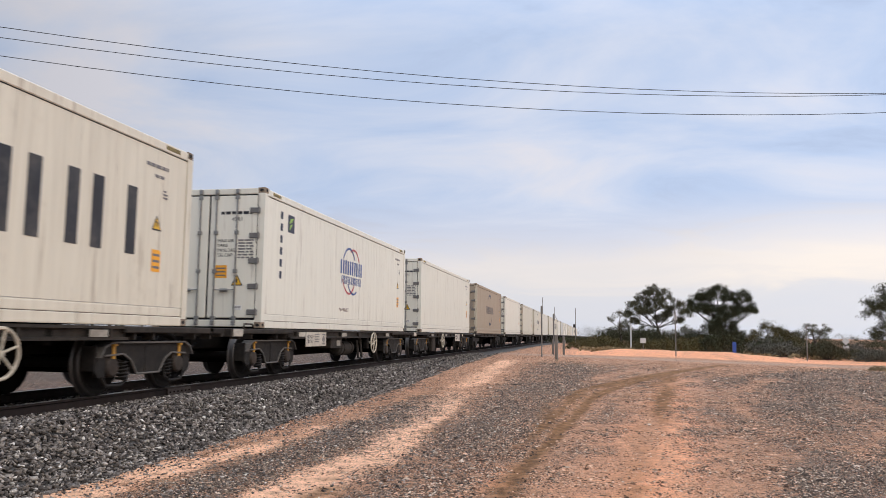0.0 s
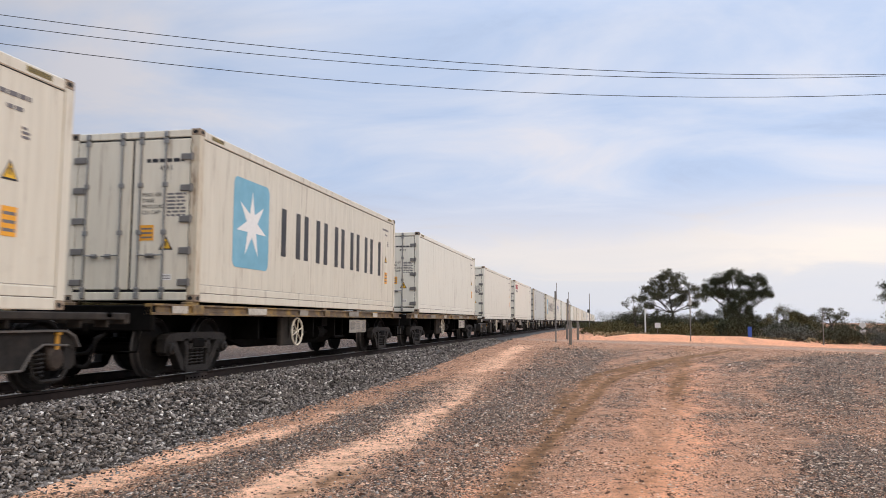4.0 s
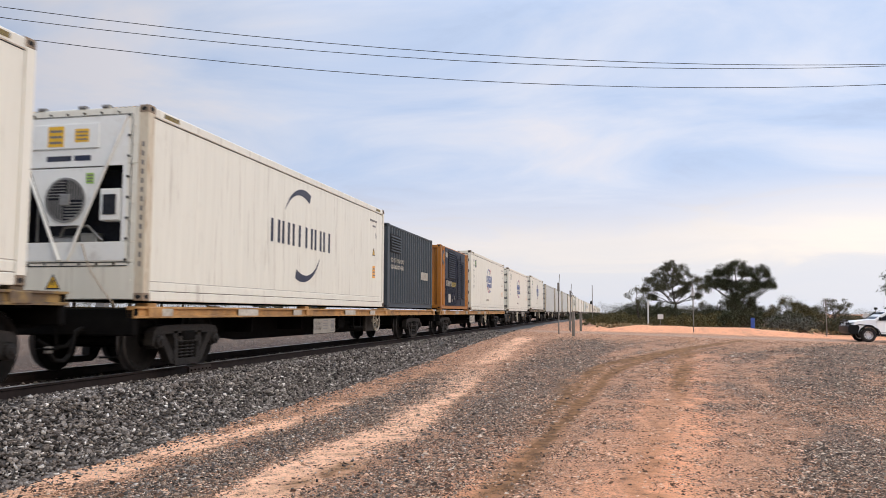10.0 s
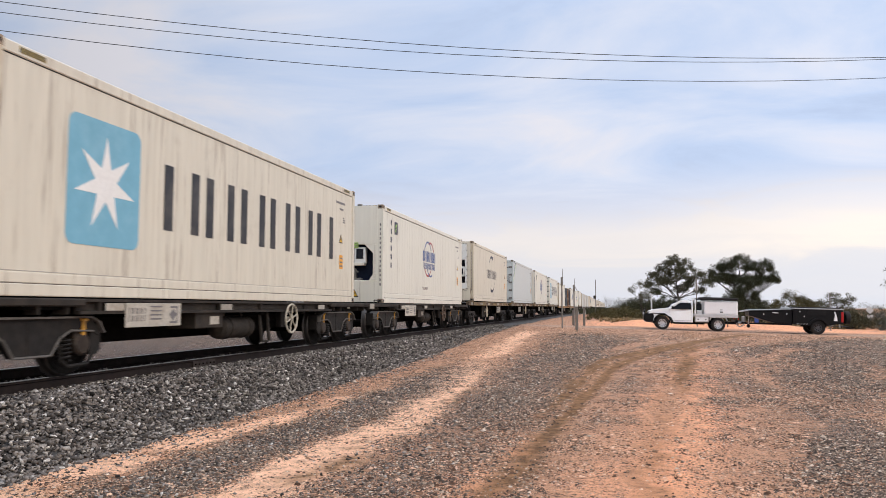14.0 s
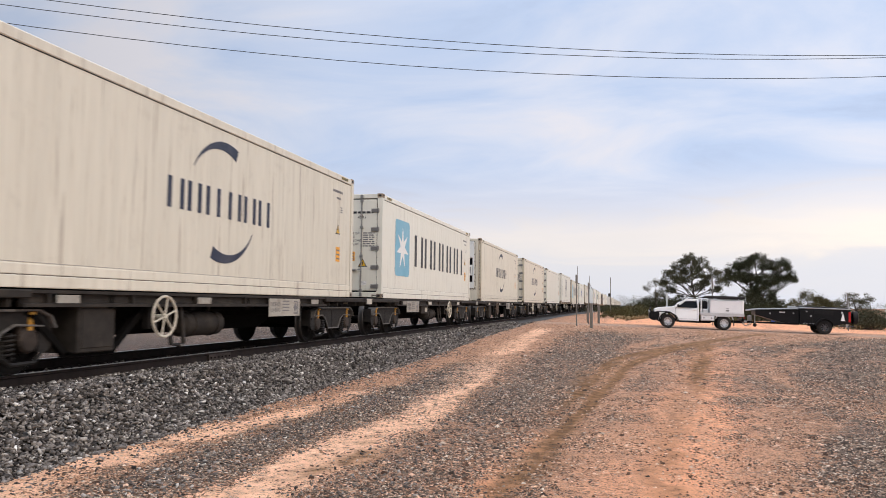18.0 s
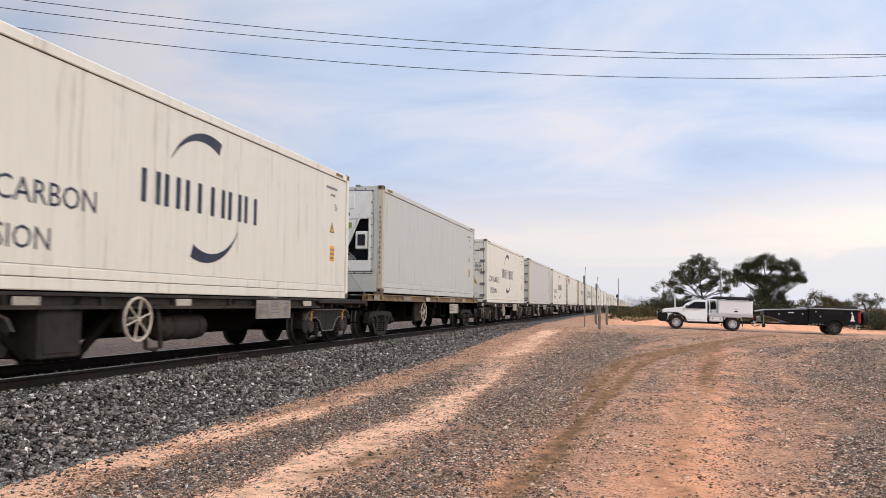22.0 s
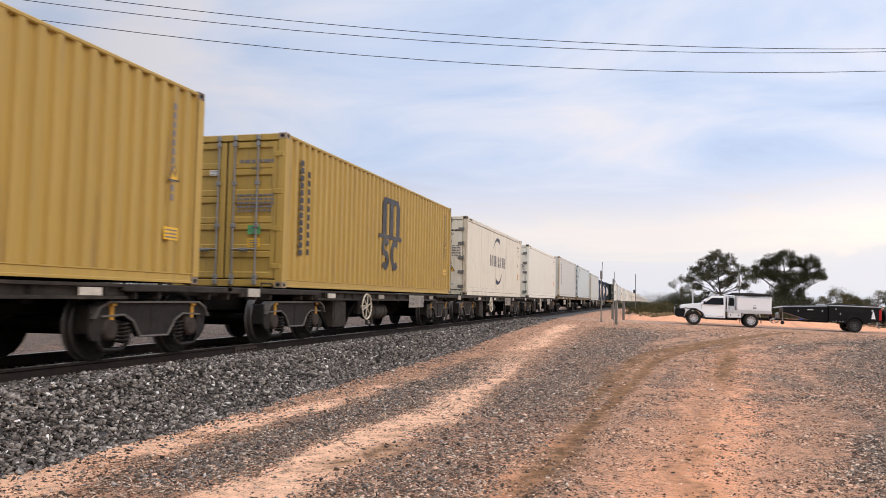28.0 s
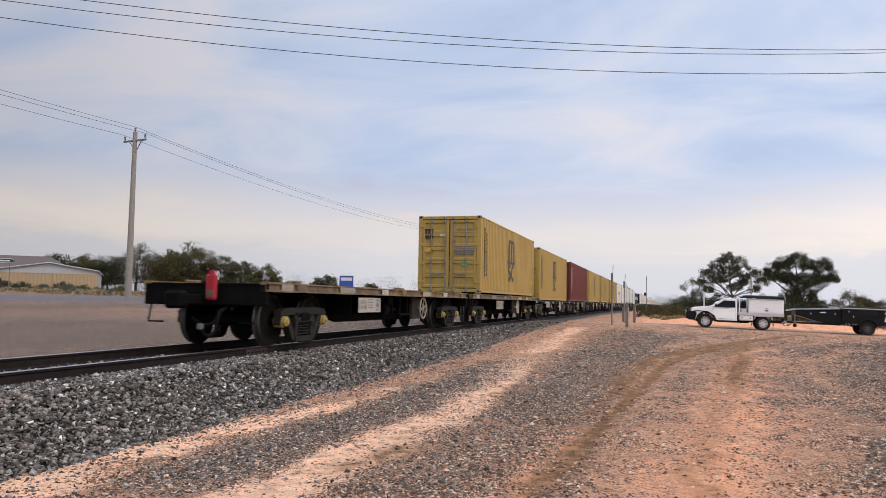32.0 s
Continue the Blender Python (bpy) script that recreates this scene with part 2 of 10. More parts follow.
class Shape:
    """Collects corners and faces of one mesh."""

    def __init__(self):
        self.v, self.f, self.m, self.slot = [], [], [], 0

    def add(self, verts, faces):
        n = len(self.v)
        self.v += [tuple(p) for p in verts]
        self.f += [tuple(n + k for k in q) for q in faces]
        self.m += [self.slot] * len(faces)
        return self

    def box(self, x0, y0, z0, x1, y1, z1):
        return self.add([(x0, y0, z0), (x1, y0, z0), (x1, y1, z0), (x0, y1, z0), (x0, y0, z1), (x1, y0, z1), (x1, y1, z1), (x0, y1, z1)],
                        [(0, 3, 2, 1), (4, 5, 6, 7), (0, 1, 5, 4), (1, 2, 6, 5), (2, 3, 7, 6), (3, 0, 4, 7)])

    def slab(self, x0, y0, z0, x1, y1, z1, b=0.01):
        """A box whose edges are chamfered by b."""
        X, Y, Z = (x0, x1), (y0, y1), (z0, z1)
        vs, idx = [], {}
        for i in (0, 1):
            for j in (0, 1):
                for k in (0, 1):
                    sx, sy, sz = (1 - 2 * i) * b, (1 - 2 * j) * b, (1 - 2 * k) * b
                    for a, p in enumerate(((X[i], Y[j] + sy, Z[k] + sz), (X[i] + sx, Y[j], Z[k] + sz), (X[i] + sx, Y[j] + sy, Z[k]))):
                        idx[i, j, k, a] = len(vs)
                        vs.append(p)
        c = lambda i, j, k, a: idx[i, j, k, a]
        fs = []
        for s in (0, 1):
            q = [(0, 0), (1, 0), (1, 1), (0, 1)]
            fs.append([c(s, j, k, 0) for j, k in (q if s else q[::-1])])
            fs.append([c(j, s, k, 1) for j, k in (q[::-1] if s else q)])
            fs.append([c(j, k, s, 2) for j, k in (q if s else q[::-1])])
        for i in (0, 1):
            for j in (0, 1):
                fl = (i + j) % 2 == 0
                for e in ([c(i, j, 0, 0), c(i, j, 0, 1), c(i, j, 1, 1), c(i, j, 1, 0)], [c(i, 0, j, 2), c(i, 0, j, 0), c(i, 1, j, 0), c(i, 1, j, 2)], [c(0, i, j, 1), c(0, i, j, 2), c(1, i, j, 2), c(1, i, j, 1)]):
                    fs.append(e if fl else e[::-1])
        for i in (0, 1):
            for j in (0, 1):
                for k in (0, 1):
                    e = [c(i, j, k, 0), c(i, j, k, 1), c(i, j, k, 2)]
                    fs.append(e if (i + j + k) % 2 == 1 else e[::-1])
        return self.add(vs, fs)

    def prism(self, pts, axis, a, b):
        """A closed outline of 2D points drawn out along an axis from a to b. Outline axes: x -> (y, z), y -> (x, z), z -> (x, y)."""
        def place(p, t):
            return {"x": (t, p[0], p[1]), "y": (p[0], t, p[1]), "z": (p[0], p[1], t)}[axis]
        n = len(pts)
        vs = [place(p, a) for p in pts] + [place(p, b) for p in pts]
        fs = [tuple(range(n))[::-1], tuple(range(n, 2 * n))] + [(k, (k + 1) % n, n + (k + 1) % n, n + k) for k in range(n)]
        return self.add(vs, fs)

    def rod(self, p, q, r, n=8, r2=None):
        """A round bar from p to q."""
        p, q = Vector(p), Vector(q)
        r2 = r if r2 is None else r2
        d = (q - p).normalized()
        u = d.orthogonal().normalized()
        w = d.cross(u)
        vs = []
        for c, rr in ((p, r), (q, r2)):
            vs += [c + rr * (math.cos(2 * math.pi * k / n) * u + math.sin(2 * math.pi * k / n) * w) for k in range(n)]
        return self.add(vs, [tuple(range(n))[::-1], tuple(range(n, 2 * n))] + [(k, (k + 1) % n, n + (k + 1) % n, n + k) for k in range(n)])

    def tube(self, pts, r, n=6):
        pts = [Vector(p) for p in pts]
        vs = []
        for k, p in enumerate(pts):
            d = (pts[min(k + 1, len(pts) - 1)] - pts[max(k - 1, 0)]).normalized()
            u = d.cross(Vector((0, 0, 1)) if abs(d.z) < 0.9 else Vector((1, 0, 0))).normalized()
            w = d.cross(u)
            vs += [p + r * (math.cos(2 * math.pi * j / n) * u + math.sin(2 * math.pi * j / n) * w) for j in range(n)]
        m = len(pts) - 1
        return self.add(vs, [tuple(range(n))[::-1], tuple(range(m * n, m * n + n))] + [(k * n + j, k * n + (j + 1) % n, k * n + n + (j + 1) % n, k * n + n + j) for k in range(m) for j in range(n)])

    def lathe(self, prof, axis="x", n=24, centre=(0, 0, 0)):
        """Profile of (along, radius) turned round an axis."""
        vs, k0 = [], len(prof)
        for k in range(n):
            c, s = math.cos(2 * math.pi * k / n), math.sin(2 * math.pi * k / n)
            for a, r in prof:
                p = {"x": (a, r * c, r * s), "y": (r * s, a, r * c), "z": (r * c, r * s, a)}[axis]
                vs.append((p[0] + centre[0], p[1] + centre[1], p[2] + centre[2]))
        fs = []
        for k in range(n):
            for j in range(k0 - 1):
                a, b = k * k0 + j, ((k + 1) % n) * k0 + j
                fs.append((a, b, b + 1, a + 1))
        return self.add(vs, fs)

    def ring(self, centre, axis, radius, r, n=20, m=6, a0=0.0, a1=2 * math.pi):
        """A hoop (or part of one) of bar radius r in the plane across axis."""
        closed = abs(a1 - a0 - 2 * math.pi) < 1e-6
        vs, cnt = [], n if closed else n + 1
        for k in range(cnt):
            t = a0 + (a1 - a0) * k / n
            for j in range(m):
                u = 2 * math.pi * j / m
                rr, h = radius + r * math.cos(u), r * math.sin(u)
                c, s = rr * math.cos(t), rr * math.sin(t)
                p = {"x": (h, c, s), "y": (c, h, s), "z": (c, s, h)}[axis]
                vs.append((p[0] + centre[0], p[1] + centre[1], p[2] + centre[2]))
        fs = []
        for k in range(n):
            for j in range(m):
                a, b = k * m, ((k + 1) % cnt) * m
                fs.append((a + j, b + j, b + (j + 1) % m, a + (j + 1) % m))
        return self.add(vs, fs)

    def poly(self, pts, axis, at, thick=0.003):
        return self.prism(pts, axis, at, at + thick)

    def mesh(self, name, *mats, smooth=False):
        me = bpy.data.meshes.new(name)
        me.from_pydata(self.v, [], self.f)
        b = bmesh.new()
        b.from_mesh(me)
        bmesh.ops.recalc_face_normals(b, faces=b.faces)
        b.to_mesh(me)
        b.free()
        for m in mats or (None,):
            me.materials.append(m)
        if len(mats) > 1:
            me.polygons.foreach_set("material_index", self.m)
        if smooth:
            me.polygons.foreach_set("use_smooth", [True] * len(me.polygons))
            me.set_sharp_from_angle(angle=radians(35))
        return me


def obj(name, me, parent=None, loc=None, material=None, label="", turn=0.0):
    """One object on a (shared) mesh, with its own paint where one is given."""
    o = new(name, me)
    o.parent = parent
    if loc:
        o.location = loc
    if turn:
        o.rotation_euler = (0, 0, turn)
    if material:
        o.material_slots[0].link = "OBJECT"
        o.material_slots[0].material = material
    return tagged(o, label)


def empty(name, m, label, category, group=""):
    o = new(name)
    o.empty_display_size = 0.2
    o.matrix_world = m
    return tagged(o, label, category, group)


TEXTS = {}


def text_mesh(body, size):
    """Flat lettering of the built-in font in the y-z plane, read from +x: along +y, upright in z, its left foot at the origin."""
    if (body, size) not in TEXTS:
        cu = bpy.data.curves.new("lettering", "FONT")
        cu.body, cu.size, cu.extrude, cu.resolution_u = body, size, 0.001, 2
        o = new("lettering", cu)
        dg = bpy.context.evaluated_depsgraph_get()
        me = bpy.data.meshes.new_from_object(o.evaluated_get(dg))
        bpy.data.objects.remove(o)
        bpy.data.curves.remove(cu)
        me.transform(Matrix(((0, 0, 1, 0), (1, 0, 0, 0), (0, 1, 0, 0), (0, 0, 0, 1))))
        if not me.materials:
            me.materials.append(None)
        TEXTS[body, size] = me
    return TEXTS[body, size]


def glyph_row(sh, x, y0, z0, width, height, count, stroke, rnd, upright=False):
    """A word as a row of plain upright bars of one height on a wall that faces +x, two to each sign."""
    pitch = width / count
    for k in range(count):
        a, b = y0 + k * pitch, y0 + k * pitch + pitch * 0.84
        if upright:
            sh.box(x, y0 + width * 0.1, z0, x + 0.003, y0 + width * 0.72, z0 + height * 0.94)
            continue
        wide = min(stroke, (b - a) * 0.36)
        gap = rnd.uniform(0.0, 0.12) * (b - a)
        sh.box(x, a, z0, x + 0.003, a + wide, z0 + height)
        sh.box(x, b - wide - gap, z0, x + 0.003, b - gap, z0 + height)

# ---- paints of the train ----
STREAK = (6, 6, 0.35)
paint_white = mat("paint_white", (0.72, 0.70, 0.60), 0.42, grain=0.04, grain_scale=1.2, stain=0.12, stain_scale=2.2, stain_color=(0.46, 0.40, 0.31), stretch=STREAK, scuff=0.30, rnd=0.04)
paint_cream = mat("paint_cream", (0.66, 0.615, 0.50), 0.45, grain=0.06, grain_scale=1.2, stain=0.28, stain_scale=2.2, stain_color=(0.40, 0.32, 0.22), stretch=STREAK, scuff=0.40, rnd=0.04)
paint_grey_white = mat("paint_grey_white", (0.525, 0.54, 0.505), 0.45, grain=0.04, grain_scale=1.2, stain=0.18, stain_scale=2.0, stain_color=(0.40, 0.37, 0.32), stretch=STREAK, scuff=0.32, rnd=0.04)
paint_pale_blue = mat("paint_pale_blue", (0.525, 0.575, 0.565), 0.42, grain=0.03, grain_scale=1.2, stain=0.06, stain_scale=2.0, stain_color=(0.42, 0.40, 0.36), stretch=STREAK)
paint_yellow = mat("paint_yellow", (0.41, 0.27, 0.063), 0.5, grain=0.07, grain_scale=1.0, stain=0.35, stain_scale=2.4, stain_color=(0.30, 0.19, 0.06), stretch=STREAK, scuff=0.40, rnd=0.04)
paint_maroon = mat("paint_maroon", (0.155, 0.042, 0.035), 0.5, grain=0.08, grain_scale=1.0, stain=0.35, stain_scale=2.0, stain_color=(0.10, 0.035, 0.03), stretch=STREAK, spec=0.15)
paint_brown = mat("paint_brown", (0.36, 0.29, 0.21), 0.55, grain=0.08, grain_scale=1.0, stain=0.5, stain_scale=2.0, stain_color=(0.20, 0.15, 0.10), stretch=STREAK)
paint_orange = mat("paint_orange", (0.36, 0.135, 0.016), 0.5, grain=0.12, grain_scale=1.0, stain=0.85, stain_scale=1.6, stain_color=(0.13, 0.055, 0.02), stretch=STREAK, scuff=0.60, rnd=0.04)
paint_navy = mat("paint_navy", (0.013, 0.018, 0.034), 0.5, grain=0.1, grain_scale=2, stain=0.3, stain_color=(0.09, 0.085, 0.08), stretch=STREAK, spec=0.15)
paint_slate = mat("paint_slate", (0.055, 0.068, 0.080), 0.5, grain=0.1, grain_scale=2, stain=0.3, stain_color=(0.10, 0.095, 0.085), stretch=STREAK, spec=0.15)
paint_green = mat("paint_green", (0.008, 0.0135, 0.0115), 0.5, grain=0.1, grain_scale=2, stain=0.3, stain_color=(0.05, 0.05, 0.045), stretch=STREAK, spec=0.15)
paint_frame_blue = mat("paint_frame_blue", (0.022, 0.045, 0.095), 0.5, grain=0.1, stain=0.3, stain_color=(0.07, 0.06, 0.05))
paint_frame_black = mat("paint_frame_black", (0.03, 0.032, 0.04), 0.5, grain=0.1, stain=0.3, stain_color=(0.07, 0.06, 0.05))
ink_black = mat("ink_black", (0.022, 0.022, 0.026), 0.5, grain=0.25, grain_scale=4, stain=0.25, stain_color=(0.3, 0.27, 0.22))
ink_navy = mat("ink_navy", (0.013, 0.020, 0.046), 0.5, grain=0.2, grain_scale=4, stain=0.2, stain_color=(0.3, 0.28, 0.25))
ink_blue = mat("ink_blue", (0.02, 0.075, 0.26), 0.5, grain=0.15, grain_scale=4)
ink_red = mat("ink_red", (0.40, 0.03, 0.05), 0.5, grain=0.2, grain_scale=4, stain=0.25, stain_color=(0.6, 0.4, 0.35))
ink_sky = mat("ink_sky", (0.16, 0.40, 0.52), 0.45, grain=0.08, grain_scale=3, stain=0.25, stain_color=(0.4, 0.5, 0.5))
ink_white = mat("ink_white", (0.78, 0.77, 0.73), 0.5, grain=0.06, stain=0.2, stain_color=(0.5, 0.46, 0.4))
ink_grey = mat("ink_grey", (0.16, 0.15, 0.15), 0.55, grain=0.2)
ink_green = mat("ink_green", (0.06, 0.38, 0.12), 0.5, grain=0.1)
ink_lime = mat("ink_lime", (0.30, 0.50, 0.10), 0.5, grain=0.1)
ink_maroon = mat("ink_maroon", (0.14, 0.07, 0.075), 0.5, grain=0.2)
label_yellow = mat("label_yellow", (0.72, 0.42, 0.03), 0.5, grain=0.08, stain=0.2)
label_orange = mat("label_orange", (0.80, 0.36, 0.03), 0.5, grain=0.08, stain=0.2)
gasket_black = mat("gasket_black", (0.02, 0.02, 0.02), 0.7, grain=0.2, spec=0.15)
galv = mat("galvanised_steel", (0.25, 0.25, 0.24), 0.5, 0.55, grain=0.15, stain=0.4, stain_color=(0.20, 0.14, 0.09))
hinge_grey = mat("hinge_grey", (0.17, 0.165, 0.155), 0.55, 0.2, grain=0.12, stain=0.3)
grime_dark = mat("grime_dark", (0.13, 0.105, 0.08), 0.8, grain=0.3, grain_scale=6, stain=0.6, stain_scale=2.5, stain_color=(0.36, 0.32, 0.26))
post_rusty = mat("post_rusty", (0.56, 0.50, 0.38), 0.6, grain=0.12, grain_scale=3, stain=0.95, stain_scale=3.0, stain_color=(0.24, 0.125, 0.045), stretch=(4, 4, 0.6), scuff=0.9, rnd=0.1)
casting_dirty = mat("casting_dirty", (0.24, 0.185, 0.13), 0.7, grain=0.25, grain_scale=9, stain=0.5, stain_scale=5, stain_color=(0.10, 0.07, 0.05), rnd=0.3)
rust_steel = mat("rust_steel", (0.14, 0.085, 0.055), 0.75, 0.2, grain=0.3, grain_scale=12, stain=0.4)
# underframe bases near black: the deep shade beneath the train is put into them
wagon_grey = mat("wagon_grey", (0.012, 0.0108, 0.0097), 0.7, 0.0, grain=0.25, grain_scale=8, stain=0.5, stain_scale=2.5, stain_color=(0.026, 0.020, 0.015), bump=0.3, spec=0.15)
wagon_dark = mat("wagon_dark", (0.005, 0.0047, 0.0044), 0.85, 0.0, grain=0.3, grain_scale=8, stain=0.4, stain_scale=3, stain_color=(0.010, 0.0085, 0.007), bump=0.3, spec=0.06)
bogie_grey = mat("bogie_grey", (0.021, 0.0196, 0.0184), 0.65, 0.0, grain=0.25, grain_scale=10, stain=0.5, stain_scale=4, stain_color=(0.052, 0.043, 0.034), bump=0.4, spec=0.12)
sill_brown = mat("sill_brown", (0.030, 0.026, 0.022), 0.7, 0.0, grain=0.3, grain_scale=6, stain=0.6, stain_scale=2.5, stain_color=(0.085, 0.066, 0.050), bump=0.3, spec=0.15)
bogie_dust = mat("bogie_dust", (0.12, 0.112, 0.102), 0.7, 0.1, grain=0.25, grain_scale=14, stain=0.4)
deck_mustard = mat("deck_mustard", (0.125, 0.088, 0.055), 0.65, 0.0, grain=0.35, grain_scale=5, stain=0.85, stain_scale=2.2, stain_color=(0.52, 0.32, 0.06), scuff=0.4, bump=0.3)
deck_orange = mat("deck_orange", (0.40, 0.215, 0.075), 0.65, 0.0, grain=0.35, grain_scale=5, stain=0.9, stain_scale=1.8, stain_color=(0.13, 0.085, 0.055), bump=0.3)
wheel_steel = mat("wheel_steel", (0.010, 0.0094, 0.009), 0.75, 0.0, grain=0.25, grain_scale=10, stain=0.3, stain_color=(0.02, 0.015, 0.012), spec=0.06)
tread_steel = mat("tread_steel", (0.085, 0.08, 0.076), 0.45, 0.7, grain=0.1, grain_scale=15)
handwheel_rusty = mat("handwheel_rusty", (0.13, 0.092, 0.066), 0.65, 0.0, grain=0.25, stain=0.5, stain_color=(0.06, 0.04, 0.03))
handwheel_white = mat("handwheel_white", (0.50, 0.455, 0.36), 0.55, 0.0, grain=0.2, stain=0.55, stain_color=(0.22, 0.16, 0.10), rnd=0.3)
strap_yellow = mat("strap_yellow", (0.50, 0.25, 0.03), 0.6, 0.0, grain=0.15, stain=0.3)
cap_yellow = mat("cap_yellow", (0.36, 0.27, 0.07), 0.6, 0.0, grain=0.15, stain=0.3)
plate_white = mat("plate_white", (0.40, 0.37, 0.31), 0.6, 0.0, grain=0.2, stain=0.75, stain_scale=3, stain_color=(0.17, 0.12, 0.075), rnd=0.35)
tank_white = mat("tank_white", (0.72, 0.68, 0.61), 0.35, 0.0, grain=0.03, grain_scale=1.0, stain=0.25, stain_scale=1.5, stain_color=(0.5, 0.42, 0.36))
tank_seam = mat("tank_seam", (0.40, 0.37, 0.32), 0.5, 0.1, grain=0.1, stain=0.4, stain_color=(0.2, 0.16, 0.12))
walkway_dark = mat("walkway_dark", (0.055, 0.052, 0.05), 0.6, 0.3, grain=0.2)
marker_red = mat("marker_red", (0.34, 0.010, 0.022), 0.5, 0.0, grain=0.15)
unit_dark = mat("unit_dark", (0.018, 0.020, 0.026), 0.6, 0.0, grain=0.3, stain=0.3, spec=0.15)
unit_white = mat("unit_white", (0.76, 0.775, 0.74), 0.45, grain=0.05, grain_scale=3, stain=0.30, stain_scale=3, stain_color=(0.42, 0.38, 0.30), scuff=0.25)
unit_navy = mat("unit_navy", (0.010, 0.016, 0.036), 0.5, 0.0, grain=0.2, spec=0.15)

# ---- wagons: origin on the rail tops under the rear end of the load, y runs ahead ----
WHEEL_R = 0.47
MESH = {}
wheelsets, movers = [], []


def shared(key, make):
    if key not in MESH:
        MESH[key] = make()
    return MESH[key]


def wheelset_mesh():
    s = Shape()
    for g in (-1, 1):
        x = 0.755 * g
        f = lambda a: x + a * g
        s.slot = 0
        s.lathe([(f(-0.02), 0.09), (f(0.05), 0.10), (f(0.06), 0.16), (f(0.02), 0.24), (f(0.015), 0.36), (f(0.05), 0.40), (f(0.062), 0.405)], "x", 20)
        s.lathe([(f(-0.02), 0.09), (f(-0.05), 0.12), (f(-0.04), 0.36), (f(-0.065), 0.41), (f(-0.068), 0.45), (f(-0.066), 0.49)], "x", 20)
        # small balance holes show the turning
        for k in range(2):
            a = math.pi * k
            s.box(f(0.012), 0.30 * math.cos(a) - 0.03, 0.30 * math.sin(a) - 0.03, f(0.024), 0.30 * math.cos(a) + 0.03, 0.30 * math.sin(a) + 0.03)
        s.lathe([(f(0.062), 0.405), (f(0.068), 0.43), (f(0.064), WHEEL_R - 0.012)], "x", 20)
        s.slot = 1
        s.lathe([(f(0.064), WHEEL_R - 0.012), (f(0.05), WHEEL_R), (f(-0.03), WHEEL_R + 0.004), (f(-0.045), 0.495), (f(-0.066), 0.49)], "x", 20)
    s.slot = 0
    s.rod((-1.02, 0, 0), (1.02, 0, 0), 0.075, 12)
    return s.mesh("wheelset", wheel_steel, tread_steel, smooth=True)


def spring_mesh():
    s = Shape()
    s.tube([(0.075 * math.cos(2 * math.pi * k / 8), 0.075 * math.sin(2 * math.pi * k / 8), -0.15 + k * 0.0065) for k in range(47)], 0.018, 4)
    return s.mesh("coil_spring", bogie_grey, smooth=True)


axle_dark = mat("axle_dark", (0.035, 0.028, 0.023), 0.55, 0.2, grain=0.3, grain_scale=12, stain=0.4, stain_color=(0.09, 0.06, 0.04), spec=0.2)


def add_wheelsets(bogie, half=0.9):
    for a in (-half, half):
        w = obj("wheelset", shared("wheelset", wheelset_mesh), bogie, (0, a, WHEEL_R))
        wheelsets.append((w, a))


